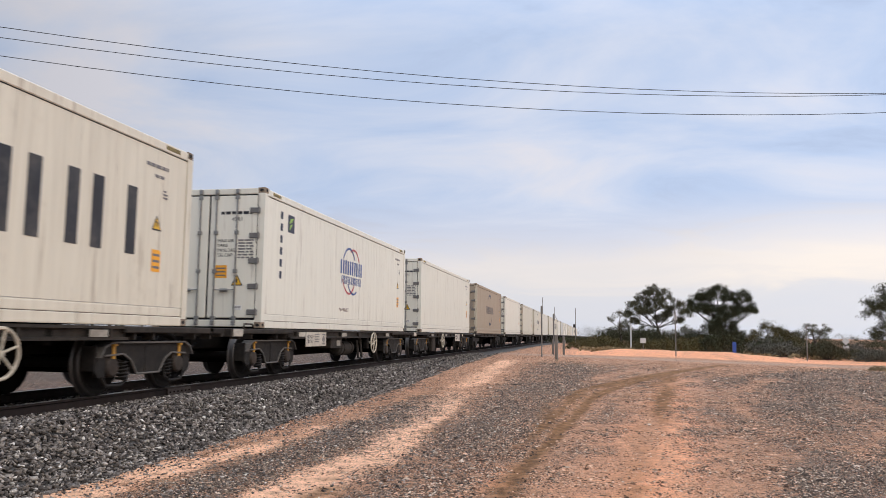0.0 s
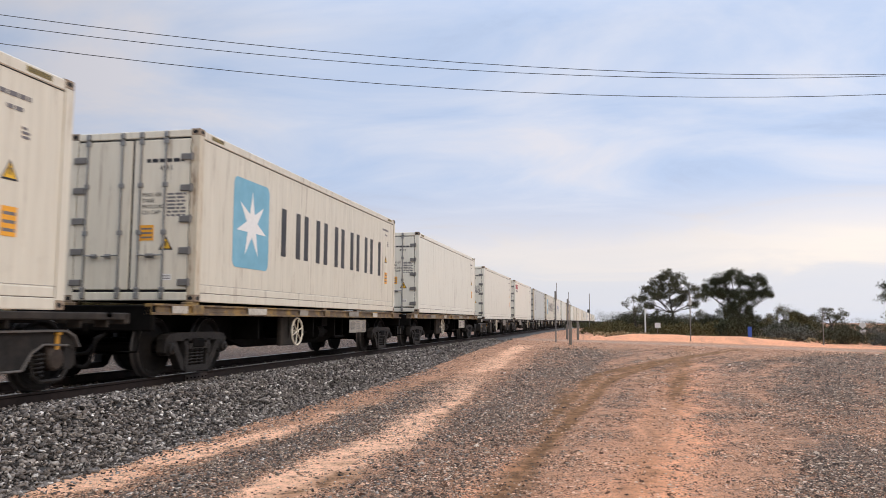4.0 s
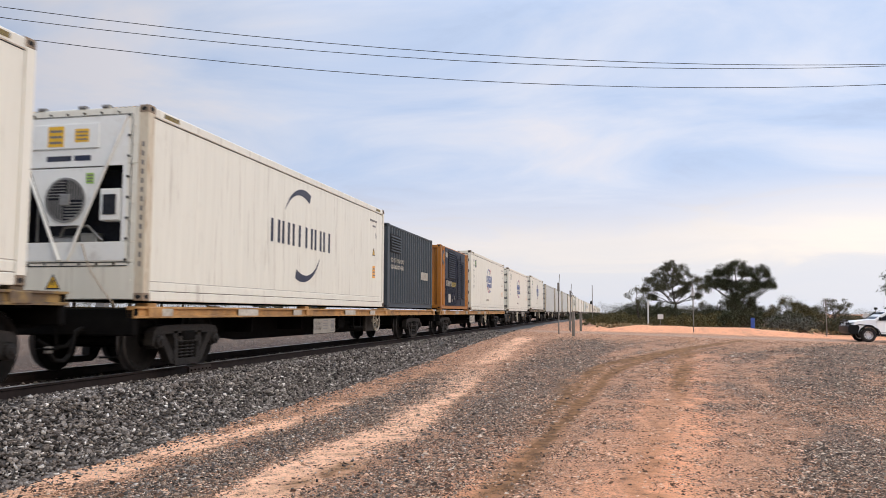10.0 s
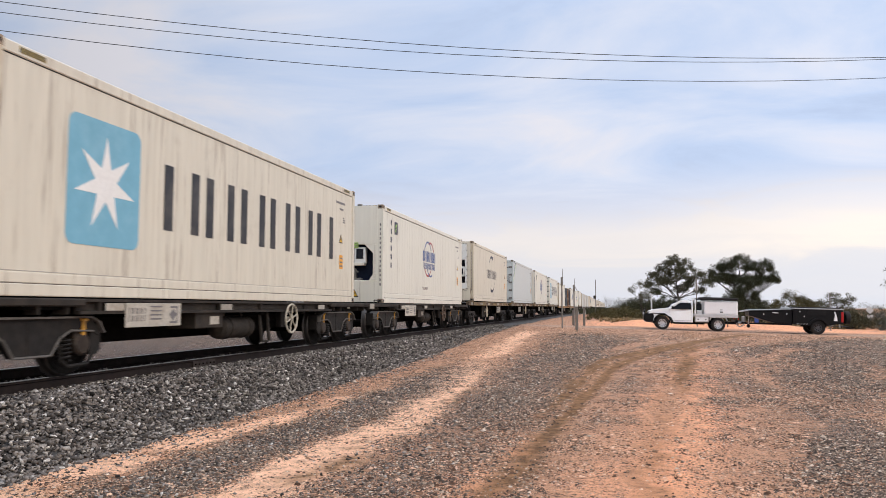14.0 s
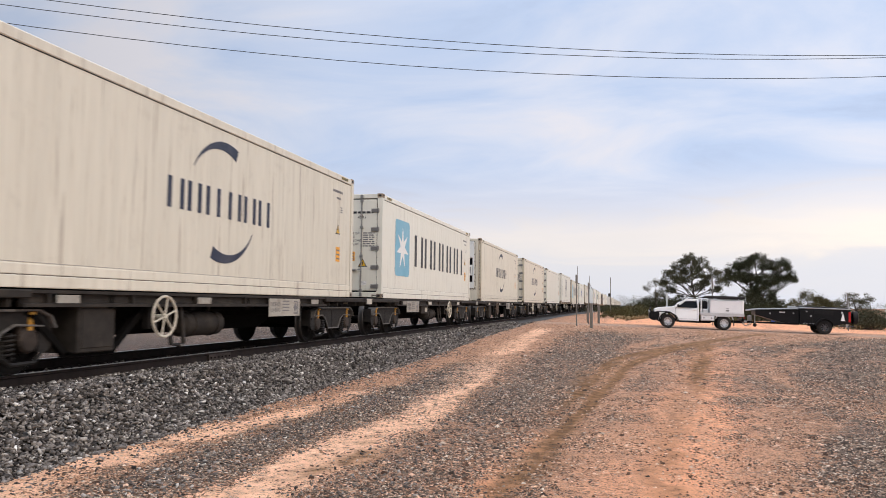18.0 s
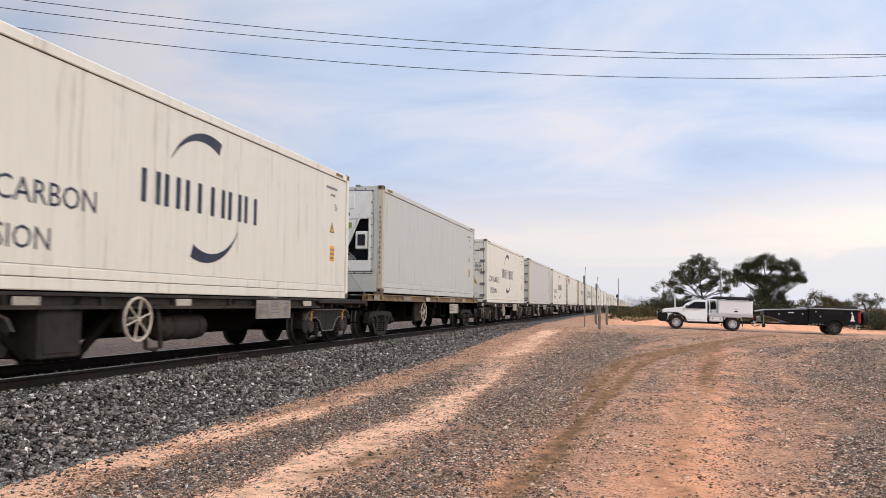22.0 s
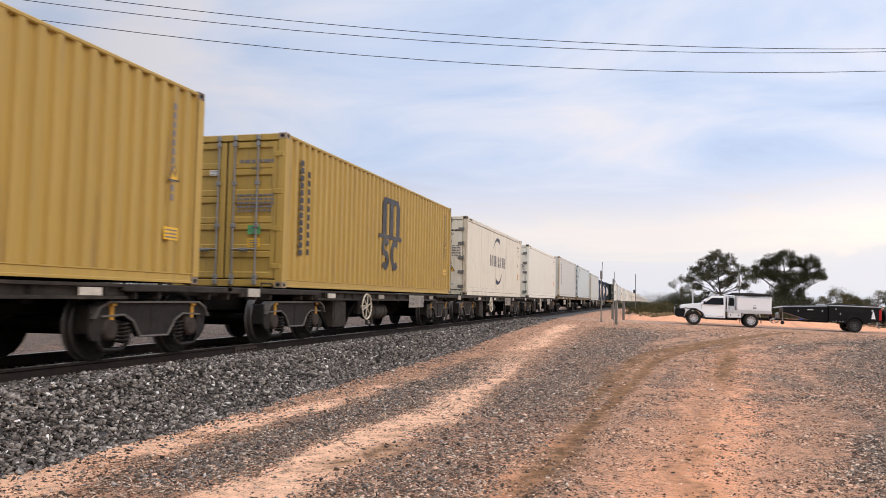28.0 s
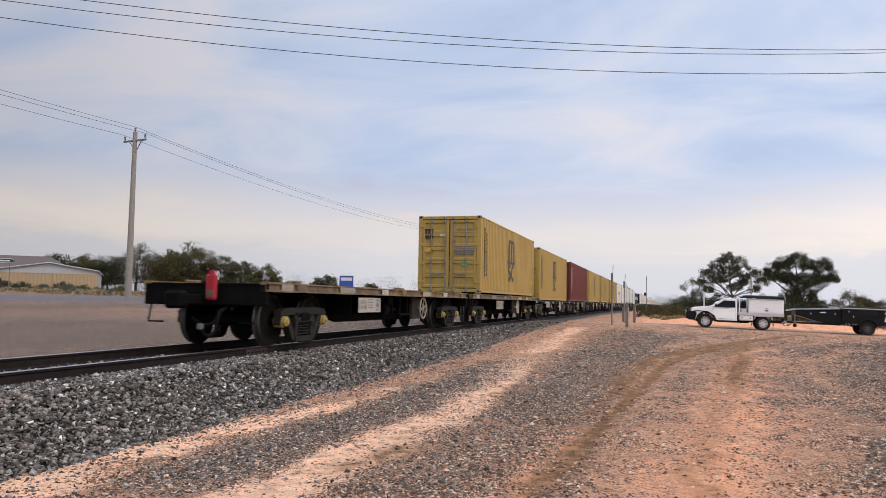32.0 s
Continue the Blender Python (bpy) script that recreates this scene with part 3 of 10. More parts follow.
def cowled_bogie(wagon, y, far=False):
    """Fabricated bogie: plated side frames with a deep middle, coil springs, axle boxes and yellow straps."""
    def frame_mesh():
        s = Shape()
        s.prism([(-1.26, 0.55), (-1.17, 0.69), (-1.00, 0.76), (1.00, 0.76), (1.17, 0.69), (1.26, 0.55), (1.26, 0.50), (1.08, 0.57), (0.66, 0.59), (0.47, 0.50), (0.31, 0.29), (-0.31, 0.29), (-0.47, 0.50), (-0.66, 0.59), (-1.08, 0.57), (-1.26, 0.50)], "x", 0.94, 1.04)
        s.slab(1.04, -0.09, 0.31, 1.05, 0.09, 0.72, 0.004)
        return s.mesh("side_frame", bogie_grey)

    def flange_mesh():
        s = Shape()
        top = [(-1.28, 0.55), (-1.185, 0.70), (-1.01, 0.775), (1.01, 0.775), (1.185, 0.70), (1.28, 0.55)]
        low = [(1.255, 0.55), (1.165, 0.685), (1.0, 0.75), (-1.0, 0.75), (-1.165, 0.685), (-1.255, 0.55)]
        s.prism(top + low, "x", 0.88, 1.10)
        return s.mesh("top_flange", bogie_dust)

    def lip_mesh():
        s = Shape()
        low = [(-1.10, 0.575), (-0.66, 0.595), (-0.47, 0.505), (-0.31, 0.295), (0.31, 0.295), (0.47, 0.505), (0.66, 0.595), (1.10, 0.575)]
        for p, q in zip(low, low[1:]):
            s.rod((1.05, *p), (1.05, *q), 0.016, 6)
        return s.mesh("frame_lip", bogie_dust)

    def cowl_mesh():
        s = Shape()
        s.prism([(-1.27, 0.62), (-1.27, 0.33), (-1.20, 0.27), (-1.06, 0.27), (-1.06, 0.55)], "x", 0.97, 1.03)
        s.slab(0.72, -1.30, 0.36, 1.03, -1.265, 0.72, 0.01)
        return s.mesh("end_guard", bogie_grey)

    def axlebox_mesh():
        s = Shape()
        s.lathe([(0.90, 0.0), (0.90, 0.15), (1.03, 0.15), (1.06, 0.12), (1.065, 0.0)], "x", 16)
        s.slab(0.88, -0.13, -0.05, 1.02, 0.13, 0.18, 0.02)
        return s.mesh("axle_box", axle_dark)

    def strap_mesh():
        s = Shape()
        s.slab(1.03, -0.03, -0.11, 1.06, 0.03, 0.12, 0.006)
        s.slab(1.02, -0.045, 0.09, 1.085, 0.045, 0.125, 0.006)
        return s.mesh("yellow_strap", strap_yellow)

    def tie_mesh(g):
        return lambda: Shape().tube([(1.02, g * 0.50, 0.40), (1.02, g * 0.52, 0.22), (1.02, g * 0.66, 0.14), (1.02, g * 1.02, 0.15), (1.02, g * 1.14, 0.29)], 0.026).mesh("tie_bar", bogie_grey)

    def bolster_mesh():
        s = Shape()
        s.slab(-0.95, -0.25, 0.50, 0.95, 0.25, 0.74, 0.03)
        s.rod((0, 0, 0.70), (0, 0, 0.86), 0.22, 14)
        for yy in (-0.45, 0.45):
            s.slab(-0.72, yy - 0.06, 0.30, 0.72, yy + 0.06, 0.42, 0.02)
        return s.mesh("bolster", wagon_dark)
    b = obj("bogie", shared("bolster", bolster_mesh), wagon, (0, y, 0))
    for turn in (0, math.pi):
        obj("side_frame", shared("cowl_frame", frame_mesh), b, None, None, "", turn)
        obj("end_guard", shared("cowl", cowl_mesh), b, None, None, "", turn)
        if turn or far:
            continue
        obj("end_guard", shared("cowl_b", lambda: Shape().prism([(1.27, 0.62), (1.27, 0.33), (1.20, 0.27), (1.06, 0.27), (1.06, 0.60)], "x", 0.97, 1.03).mesh("end_guard", bogie_grey)), b)
        obj("top_flange", shared("top_flange", flange_mesh), b, None, None, "dust-pale upper edge")
        obj("frame_lip", shared("frame_lip", lip_mesh), b, None, None, "dust-pale lower edge")
        obj("tie_bar", shared("tie_bar", tie_mesh(-1)), b)
        obj("tie_bar", shared("tie_bar_b", tie_mesh(1)), b)
        for a in (-0.9, 0.9):
            obj("axle_box", shared("axlebox", axlebox_mesh), b, (0, a, WHEEL_R - 0.06), None, "dark greasy axle box")
            obj("yellow_strap", shared("strap", strap_mesh), b, (0, a, 0.62), None, "yellow strap")
            obj("coil_spring", shared("spring", spring_mesh), b, (0.99, a * 0.68, 0.36))
    add_wheelsets(b)
    return b


def cast_bogie(wagon, y, cap):
    """Three-piece freight bogie: cast side frames with two windows and a nest of springs."""
    def frame_mesh():
        s = Shape()
        s.prism([(-0.97, 0.60), (-0.89, 0.67), (-0.62, 0.70), (0.62, 0.70), (0.89, 0.67), (0.97, 0.60), (0.97, 0.54), (0.70, 0.565), (-0.70, 0.565), (-0.97, 0.54)], "x", 0.92, 1.08)
        for g in (-1, 1):
            # jaw over the bearing, its outer leg, the sloping tension limb and the column beside the springs
            s.prism([(g * 0.97, 0.56), (g * 0.68, 0.57), (g * 0.70, 0.42), (g * 0.73, 0.36), (g * 0.75, 0.53), (g * 0.92, 0.53), (g * 0.95, 0.38), (g * 0.99, 0.40)], "x", 0.93, 1.07)
            s.prism([(g * 0.80, 0.57), (g * 0.66, 0.57), (g * 0.32, 0.14), (g * 0.36, 0.07), (g * 0.48, 0.11)], "x", 0.93, 1.07)
            s.prism([(g * 0.42, 0.60), (g * 0.30, 0.60), (g * 0.27, 0.12), (g * 0.38, 0.12)], "x", 0.92, 1.08)
            s.slab(1.07, g * 0.36 - 0.05, 0.34, 1.10, g * 0.36 + 0.05, 0.50, 0.008)
        s.prism([(-0.40, 0.16), (0.40, 0.16), (0.36, 0.06), (-0.36, 0.06)], "x", 0.91, 1.09)
        s.prism([(-0.30, 0.52), (0.30, 0.52), (0.30, 0.43), (-0.30, 0.43)], "x", 0.96, 1.10)
        return s.mesh("side_frame", bogie_grey)

    def cap_mesh():
        s = Shape()
        s.lathe([(0.90, 0.0), (0.90, 0.115), (1.06, 0.115), (1.075, 0.095), (1.13, 0.090), (1.14, 0.05), (1.165, 0.045), (1.17, 0.0)], "x", 14)
        return s.mesh("bearing_cap", cap_yellow)

    def bolster_mesh():
        s = Shape()
        s.slab(-1.12, -0.20, 0.44, 1.12, 0.20, 0.60, 0.03)
        s.rod((0, 0, 0.58), (0, 0, 0.86), 0.24, 14)
        s.slab(-0.70, -0.50, 0.34, 0.70, -0.40, 0.44, 0.02)
        s.slab(-0.70, 0.40, 0.34, 0.70, 0.50, 0.44, 0.02)
        return s.mesh("bolster", wagon_dark)
    b = obj("bogie", shared("cast_bolster", bolster_mesh), wagon, (0, y, 0))
    for turn, g in ((0, 1), (math.pi, -1)):
        obj("side_frame", shared("cast_frame", frame_mesh), b, None, None, "", turn)
        for a in (-0.84, 0.84):
            obj("bearing_cap", shared("bearing_cap", cap_mesh), b, (0, a, WHEEL_R - 0.02), cap, "", turn)
        if g > 0:
            for a in (-0.16, 0.0, 0.16):
                obj("coil_spring", shared("spring", spring_mesh), b, (1.0, a, 0.30))
    add_wheelsets(b, 0.84)
    return b


def handwheel_mesh(paint=None):
    s = Shape()
    s.ring((0, 0, 0), "x", 0.29, 0.020, 28, 6)
    s.rod((-0.14, 0, 0), (0.03, 0, 0), 0.035, 8)
    for k in range(6):
        a = math.pi * k / 3 + 0.3
        s.rod((0, 0, 0), (0, 0.29 * math.cos(a), 0.29 * math.sin(a)), 0.014, 5)
    return s.mesh("handbrake_wheel", paint or handwheel_white, smooth=True)


def coupler_mesh():
    s = Shape()
    s.slab(-0.09, -0.75, 0.74, 0.09, 0.1, 0.92, 0.02)
    s.slab(-0.17, -0.92, 0.68, 0.15, -0.66, 0.98, 0.05)
    s.tube([(0.42, 0.1, 0.72), (0.42, -0.12, 0.60), (0.40, -0.32, 0.42), (0.34, -0.55, 0.40), (0.26, -0.72, 0.52)], 0.028, 7)
    return s.mesh("coupler", wagon_dark, smooth=True)


def reservoir_mesh():
    s = Shape()
    s.lathe([(-0.62, 0.0), (-0.60, 0.14), (-0.54, 0.20), (0.54, 0.20), (0.60, 0.14), (0.62, 0.0)], "y", 16)
    for yy in (-0.34, 0.34):
        s.ring((0, yy, 0), "y", 0.205, 0.012, 16, 5)
        s.slab(-0.02, yy - 0.03, 0.16, 0.02, yy + 0.03, 0.36, 0.004)
    return s.mesh("air_reservoir", sill_brown, smooth=True)


def plate_mesh():
    s = Shape()
    s.slab(0, -0.70, -0.17, 0.012, 0.70, 0.17, 0.004)
    return s.mesh("number_plate", plate_white)


def plate_marks_mesh():
    s = Shape()
    r = random.Random(4)
    for z in (0.06, -0.05):
        glyph_row(s, 0.014, -0.64, z - 0.04, 0.42, 0.085, 4, 0.016, r)
    for z in (0.11, 0.05, -0.01, -0.07):
        s.box(0.014, -0.12, z, 0.017, 0.18, z + 0.022)
    s.prism([(0.40, -0.13), (0.60, -0.13), (0.60, 0.13), (0.40, 0.13), (0.40, 0.10), (0.57, 0.10), (0.57, -0.10), (0.40, -0.10)], "x", 0.014, 0.017)
    s.prism([(0.38, 0.0), (0.48, 0.09), (0.57, 0.0), (0.48, -0.09)], "x", 0.014, 0.017)
    return s.mesh("plate_marks", ink_grey)


def hose_mesh():
    s = Shape()
    s.tube([(0.42, 0.0, 0.66), (0.44, -0.14, 0.62), (0.44, -0.20, 0.45), (0.43, -0.24, 0.30), (0.41, -0.34, 0.22), (0.39, -0.48, 0.24), (0.37, -0.58, 0.36)], 0.032, 7)
    return s.mesh("air_hose", wheel_steel, smooth=True)


def tap_mesh():
    return Shape().slab(0.33, -0.64, 0.33, 0.41, -0.54, 0.43, 0.015).mesh("hose_coupling", bogie_dust)


# wagons whose brake wheel has lost its paint, by the rear of their load
RUSTY_WHEEL = (-121.27, -284.05, -358.12)


def skeletal_wagon(r, flip, plain=False):
    w = empty("container_wagon", pose(TRACK_X, r, RAIL_Z), "dark grey skeletal container wagon with plated bogies", "wagon", "wagons of the train")
    movers.append((w, r, RAIL_Z))

    def sill_mesh():
        s = Shape()
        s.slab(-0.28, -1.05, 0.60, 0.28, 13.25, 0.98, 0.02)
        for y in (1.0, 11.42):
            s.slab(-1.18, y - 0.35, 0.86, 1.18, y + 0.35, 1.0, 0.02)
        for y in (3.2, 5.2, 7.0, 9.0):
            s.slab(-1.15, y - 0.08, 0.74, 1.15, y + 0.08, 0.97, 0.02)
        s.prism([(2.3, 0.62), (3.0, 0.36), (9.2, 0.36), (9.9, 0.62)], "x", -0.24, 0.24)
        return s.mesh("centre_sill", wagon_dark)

    def side_mesh():
        s = Shape()
        s.prism([(1.12, 0.80), (1.22, 0.80), (1.22, 0.84), (1.15, 0.85), (1.15, 0.95), (1.22, 0.96), (1.22, 1.0), (1.12, 1.0)], "y", 1.6, 10.6)
        for y in (2.0, 3.6, 5.2, 6.8, 8.4, 10.2):
            s.slab(1.14, y - 0.02, 0.82, 1.215, y + 0.02, 0.98, 0.005)
        return s.mesh("side_sill", sill_brown)

    def end_mesh():
        s = Shape()
        for g in (-1, 1):
            s.slab(g * 1.24 - (0.14 if g > 0 else 0), -1.28, 0.90, g * 1.24 + (0.14 if g < 0 else 0), 1.7, 1.0, 0.015)
            for y in (-0.9, -0.35, 0.9, 1.4):
                s.slab(g * 1.1 - 0.1, y - 0.02, 0.80, g * 1.1 + 0.1, y + 0.02, 0.92, 0.004)
        s.slab(-1.24, -1.34, 0.84, 1.24, -1.22, 1.0, 0.015)
        s.slab(-1.24, -0.95, 0.92, 1.24, -0.80, 1.0, 0.015)
        s.tube([(1.20, -0.75, 1.0), (1.20, -0.72, 1.09), (1.20, -0.35, 1.09), (1.20, -0.30, 1.0)], 0.018)
        return s.mesh("end_platform", sill_brown)

    def endplate_mesh():
        s = Shape()
        s.slab(1.242, -1.26, 0.85, 1.25, -0.86, 0.99, 0.003)
        return s.mesh("end_plate", plate_white)

    def box_mesh():
        s = Shape()
        s.slab(0.55, -0.36, 0.22, 1.14, 0.36, 0.84, 0.015)
        s.slab(1.14, -0.30, 0.28, 1.152, 0.30, 0.78, 0.005)
        return s.mesh("equipment_box", sill_brown)

    def strut_mesh():
        s = Shape()
        for y0, y1 in ((-1.15, -0.42), (1.15, 0.42)):
            s.prism([(y0 - 0.08, 0.80), (y0 + 0.08, 0.80), (y1 + 0.06, 0.20), (y1 - 0.06, 0.20)], "x", 0.98, 1.06)
        s.slab(0.98, -0.5, 0.18, 1.06, 0.5, 0.24, 0.01)
        return s.mesh("box_strut", wagon_dark)

    def bracket_mesh():
        s = Shape()
        s.tube([(1.08, -0.24, 0.80), (1.14, -0.22, 0.24), (1.14, 0.0, 0.22)], 0.035)
        s.tube([(1.08, 0.10, 0.80), (1.14, 0.12, 0.24), (1.14, -0.05, 0.22)], 0.035)
        s.slab(1.0, -0.28, 0.84, 1.16, 0.16, 0.96, 0.02)
        return s.mesh("hand_step", sill_brown)
    obj("centre_sill", shared("sk_sill", sill_mesh), w)
    for turn, off in ((0, None), (math.pi, (0, 12.2, 0))):
        obj("side_sill", shared("sk_side", side_mesh), w, off, None, "", turn)
        obj("end_platform", shared("sk_end", end_mesh), w, off, None, "", turn)
        obj("coupler", shared("coupler", coupler_mesh), w, (0, -1.2, 0) if turn == 0 else (0, 13.4, 0), None, "", turn)
        obj("end_plate", shared("sk_endplate", endplate_mesh), w, off, None, "dirty white plate", turn)
        obj("end_plate", shared("sk_endplate_b", lambda: Shape().slab(0.62, -1.352, 0.85, 0.92, -1.342, 0.99, 0.003).mesh("end_plate", plate_white)), w, off, None, "dirty white plate", turn)
    for y in (1.0, 11.42):
        cowled_bogie(w, y, plain)
    if plain:
        return w
    for y, turn in ((-1.25, 0), (13.45, math.pi)):
        h = obj("air_hose", shared("air_hose", hose_mesh), w, (0, y, 0), None, "black looped brake hose", turn)
        obj("hose_coupling", shared("hose_tap", tap_mesh), h, None, None, "grey hose coupling")
    # (brake wheel, hand step, reservoir, plate) along the wagon; the other hand has a small valve box in place of the large one
    wheel_y, step_y, tank_y, plate_y = (8.03, 7.2, 6.3, 3.22) if flip else (4.2, 4.85, 5.8, 8.38)
    hub = obj("brake_bracket", shared("bracket", lambda: Shape().slab(1.0, -0.12, 0.48, 1.12, 0.12, 0.84, 0.01).mesh("brake_bracket", wagon_grey)), w, (0, wheel_y, 0))
    if r in RUSTY_WHEEL:
        obj("handbrake_wheel", shared("handwheel_rust", lambda: handwheel_mesh(handwheel_rusty)), hub, (1.30, 0, 0.66), None, "rust-brown spoked handbrake wheel")
    else:
        obj("handbrake_wheel", shared("handwheel", handwheel_mesh), hub, (1.30, 0, 0.66), None, "off-white spoked handbrake wheel")
    obj("air_reservoir", shared("reservoir", reservoir_mesh), w, (0.86, tank_y, 0.52))
    if flip:
        v = obj("valve_box", shared("sk_valve", lambda: Shape().slab(0.62, -0.45, 0.54, 1.16, 0.45, 0.82, 0.015).mesh("valve_box", sill_brown)), w, (0, 4.95, 0))
        obj("box_label", shared("sk_valve_label", lambda: Shape().slab(1.16, 0.0, 0.60, 1.166, 0.30, 0.74, 0.002).mesh("box_label", plate_white)), v)
    else:
        obj("equipment_box", shared("sk_box", box_mesh), w, (0, 2.95, 0))
        obj("box_strut", shared("sk_strut", strut_mesh), w, (0, 2.95, 0))
    obj("hand_step", shared("sk_step", bracket_mesh), w, (0, step_y, 0))
    p = obj("number_plate", shared("plate", plate_mesh), w, (1.222, plate_y, 0.78), None, "dirty white plate with grey lettering blocks")
    obj("plate_marks", shared("plate_marks", plate_marks_mesh), p)
    for y in (2.3, 5.4, 9.9):
        obj("sill_stencil", shared("sill_patch", lambda: Shape().slab(1.222, -0.20, 0.845, 1.226, 0.20, 0.945, 0.001).mesh("sill_stencil", plate_white)), w, (0, y, 0), None, "dirty white painted patch")
    return w


def flat_wagon(r, deck, length=14.1, rear=-1.2, bogies=(0.4, 11.3), top=1.15, paint=None, cap=None, hw=7.95, name_label="flat container wagon with a dirty mustard-edged deck and fishbelly sill"):
    w = empty("flat_wagon", pose(TRACK_X, r, RAIL_Z), name_label, "wagon", "wagons of the train")
    movers.append((w, r, RAIL_Z))
    key = (length, rear, top)

    def edge_mesh():
        s = Shape()
        s.prism([(1.10, top - 0.17), (1.25, top - 0.17), (1.25, top - 0.14), (1.21, top - 0.13), (1.21, top - 0.04), (1.25, top - 0.03), (1.25, top), (1.10, top)], "y", rear, rear + length)
        return s.mesh("deck_edge", paint or deck_mustard)

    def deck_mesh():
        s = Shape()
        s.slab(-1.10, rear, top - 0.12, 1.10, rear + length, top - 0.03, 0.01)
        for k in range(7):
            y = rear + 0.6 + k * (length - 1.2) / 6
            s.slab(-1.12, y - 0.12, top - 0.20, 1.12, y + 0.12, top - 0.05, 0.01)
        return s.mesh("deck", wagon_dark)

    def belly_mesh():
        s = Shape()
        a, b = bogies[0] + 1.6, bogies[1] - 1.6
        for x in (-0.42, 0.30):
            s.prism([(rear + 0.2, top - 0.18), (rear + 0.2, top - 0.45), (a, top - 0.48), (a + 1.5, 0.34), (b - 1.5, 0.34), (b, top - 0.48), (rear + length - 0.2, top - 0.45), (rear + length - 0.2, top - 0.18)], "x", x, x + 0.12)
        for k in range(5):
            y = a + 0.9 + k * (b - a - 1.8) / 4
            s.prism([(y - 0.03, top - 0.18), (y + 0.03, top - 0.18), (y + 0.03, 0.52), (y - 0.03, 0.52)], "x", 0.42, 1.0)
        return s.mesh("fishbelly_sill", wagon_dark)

    def lock_mesh():
        s = Shape()
        s.slab(0.98, -0.11, top - 0.02, 1.20, 0.11, top + 0.05, 0.015)
        s.slab(1.20, -0.17, top - 0.16, 1.262, 0.17, top - 0.01, 0.01)
        return s.mesh("twistlock", deck_mustard)

    def buffer_mesh():
        s = Shape()
        s.slab(-1.22, -0.06, top - 0.42, 1.22, 0.06, top - 0.03, 0.02)
        for x in (-1.05, 1.05):
            s.tube([(x, -0.08, top - 0.40), (x, -0.14, top - 0.72), (x + (0.3 if x < 0 else -0.3), -0.14, top - 0.72)], 0.018)
        return s.mesh("head_stock", wagon_dark)

    def cylinder_mesh():
        s = Shape()
        s.lathe([(-0.22, 0.0), (-0.22, 0.17), (0.18, 0.17), (0.22, 0.10), (0.26, 0.05), (0.9, 0.045), (0.9, 0.0)], "y", 14, (0.78, 0, 0.62))
        s.tube([(0.78, -0.2, 0.62), (0.86, -1.1, 0.62), (0.86, -1.9, 0.58)], 0.03)
        s.slab(0.70, -0.2, 0.76, 1.0, 0.2, top - 0.15, 0.02)
        s.slab(0.92, 0.75, 0.46, 0.98, 0.82, top - 0.16, 0.01)
        s.slab(0.92, 1.35, 0.46, 0.98, 1.42, top - 0.16, 0.01)
        s.slab(0.90, 0.70, 0.46, 1.02, 1.46, 0.52, 0.01)
        return s.mesh("brake_cylinder", wagon_dark, smooth=True)

    def shield_mesh():
        return Shape().slab(0.9, -0.42, 0.36, 1.0, 0.42, top - 0.16, 0.02).mesh("brake_shield", sill_brown)
    obj("deck", shared(("deck", key), deck_mesh), w)
    for turn in (0, math.pi):
        obj("deck_edge", shared(("edge", key, paint), edge_mesh), w, None if not turn else (0, 2 * rear + length, 0), None, "", turn)
        obj("head_stock", shared(("head", top), buffer_mesh), w, (0, rear + 0.06, 0) if not turn else (0, rear + length - 0.06, 0), None, "", turn)
        obj("coupler", shared("coupler", coupler_mesh), w, (0, rear, 0) if not turn else (0, rear + length, 0), None, "", turn)
    for y, turn in ((rear - 0.05, 0), (rear + length + 0.05, math.pi)):
        h = obj("air_hose", shared("air_hose", hose_mesh), w, (0, y, 0), None, "black looped brake hose", turn)
        obj("hose_coupling", shared("hose_tap", tap_mesh), h, None, None, "grey hose coupling")
    obj("fishbelly_sill", shared(("belly", key, bogies), belly_mesh), w)
    for y in bogies:
        cast_bogie(w, y, cap)
    for y in (0.09, 6.1, 12.1) if length < 16 else (0.09, 6.1, 12.3, 18.6):
        for turn in (0, math.pi):
            obj("twistlock", shared(("lock", top), lock_mesh), w, (0, y, 0), paint, "", turn)
    way = -1 if hw > 6 else 1
    obj("brake_cylinder", shared(("cyl", top), cylinder_mesh), w, (0, hw + 2.2 * way, 0))
    sh = obj("brake_shield", shared(("shield", top), shield_mesh), w, (0, hw, 0))
    obj("handbrake_wheel", shared("handwheel", handwheel_mesh), sh, (1.16, 0.08, 0.66), None, "off-white spoked handbrake wheel")
    p = obj("number_plate", shared("plate", plate_mesh), w, (1.19, hw + 4.2 * way, top - 0.40), plate_white, "dirty white plate with grey lettering blocks")
    obj("plate_marks", shared("plate_marks", plate_marks_mesh), p)

    for k, y in enumerate((rear + 0.5, rear + 3.1, rear + 5.6, rear + 8.9, rear + 11.0)):
        obj("deck_stencil", shared(("stick", top, k % 2), lambda: Shape().box(1.252, 0, top - 0.145, 1.256, 0.45 + 0.35 * (k % 2), top - 0.03).mesh("deck_stencil", plate_white)), w, (0, y, 0), None, "dirty white painted patch")
    return w

# ---- containers: origin under the middle of the rear end, y runs ahead, +x is the side seen ----
C_L, C_H = 12.192, 2.896


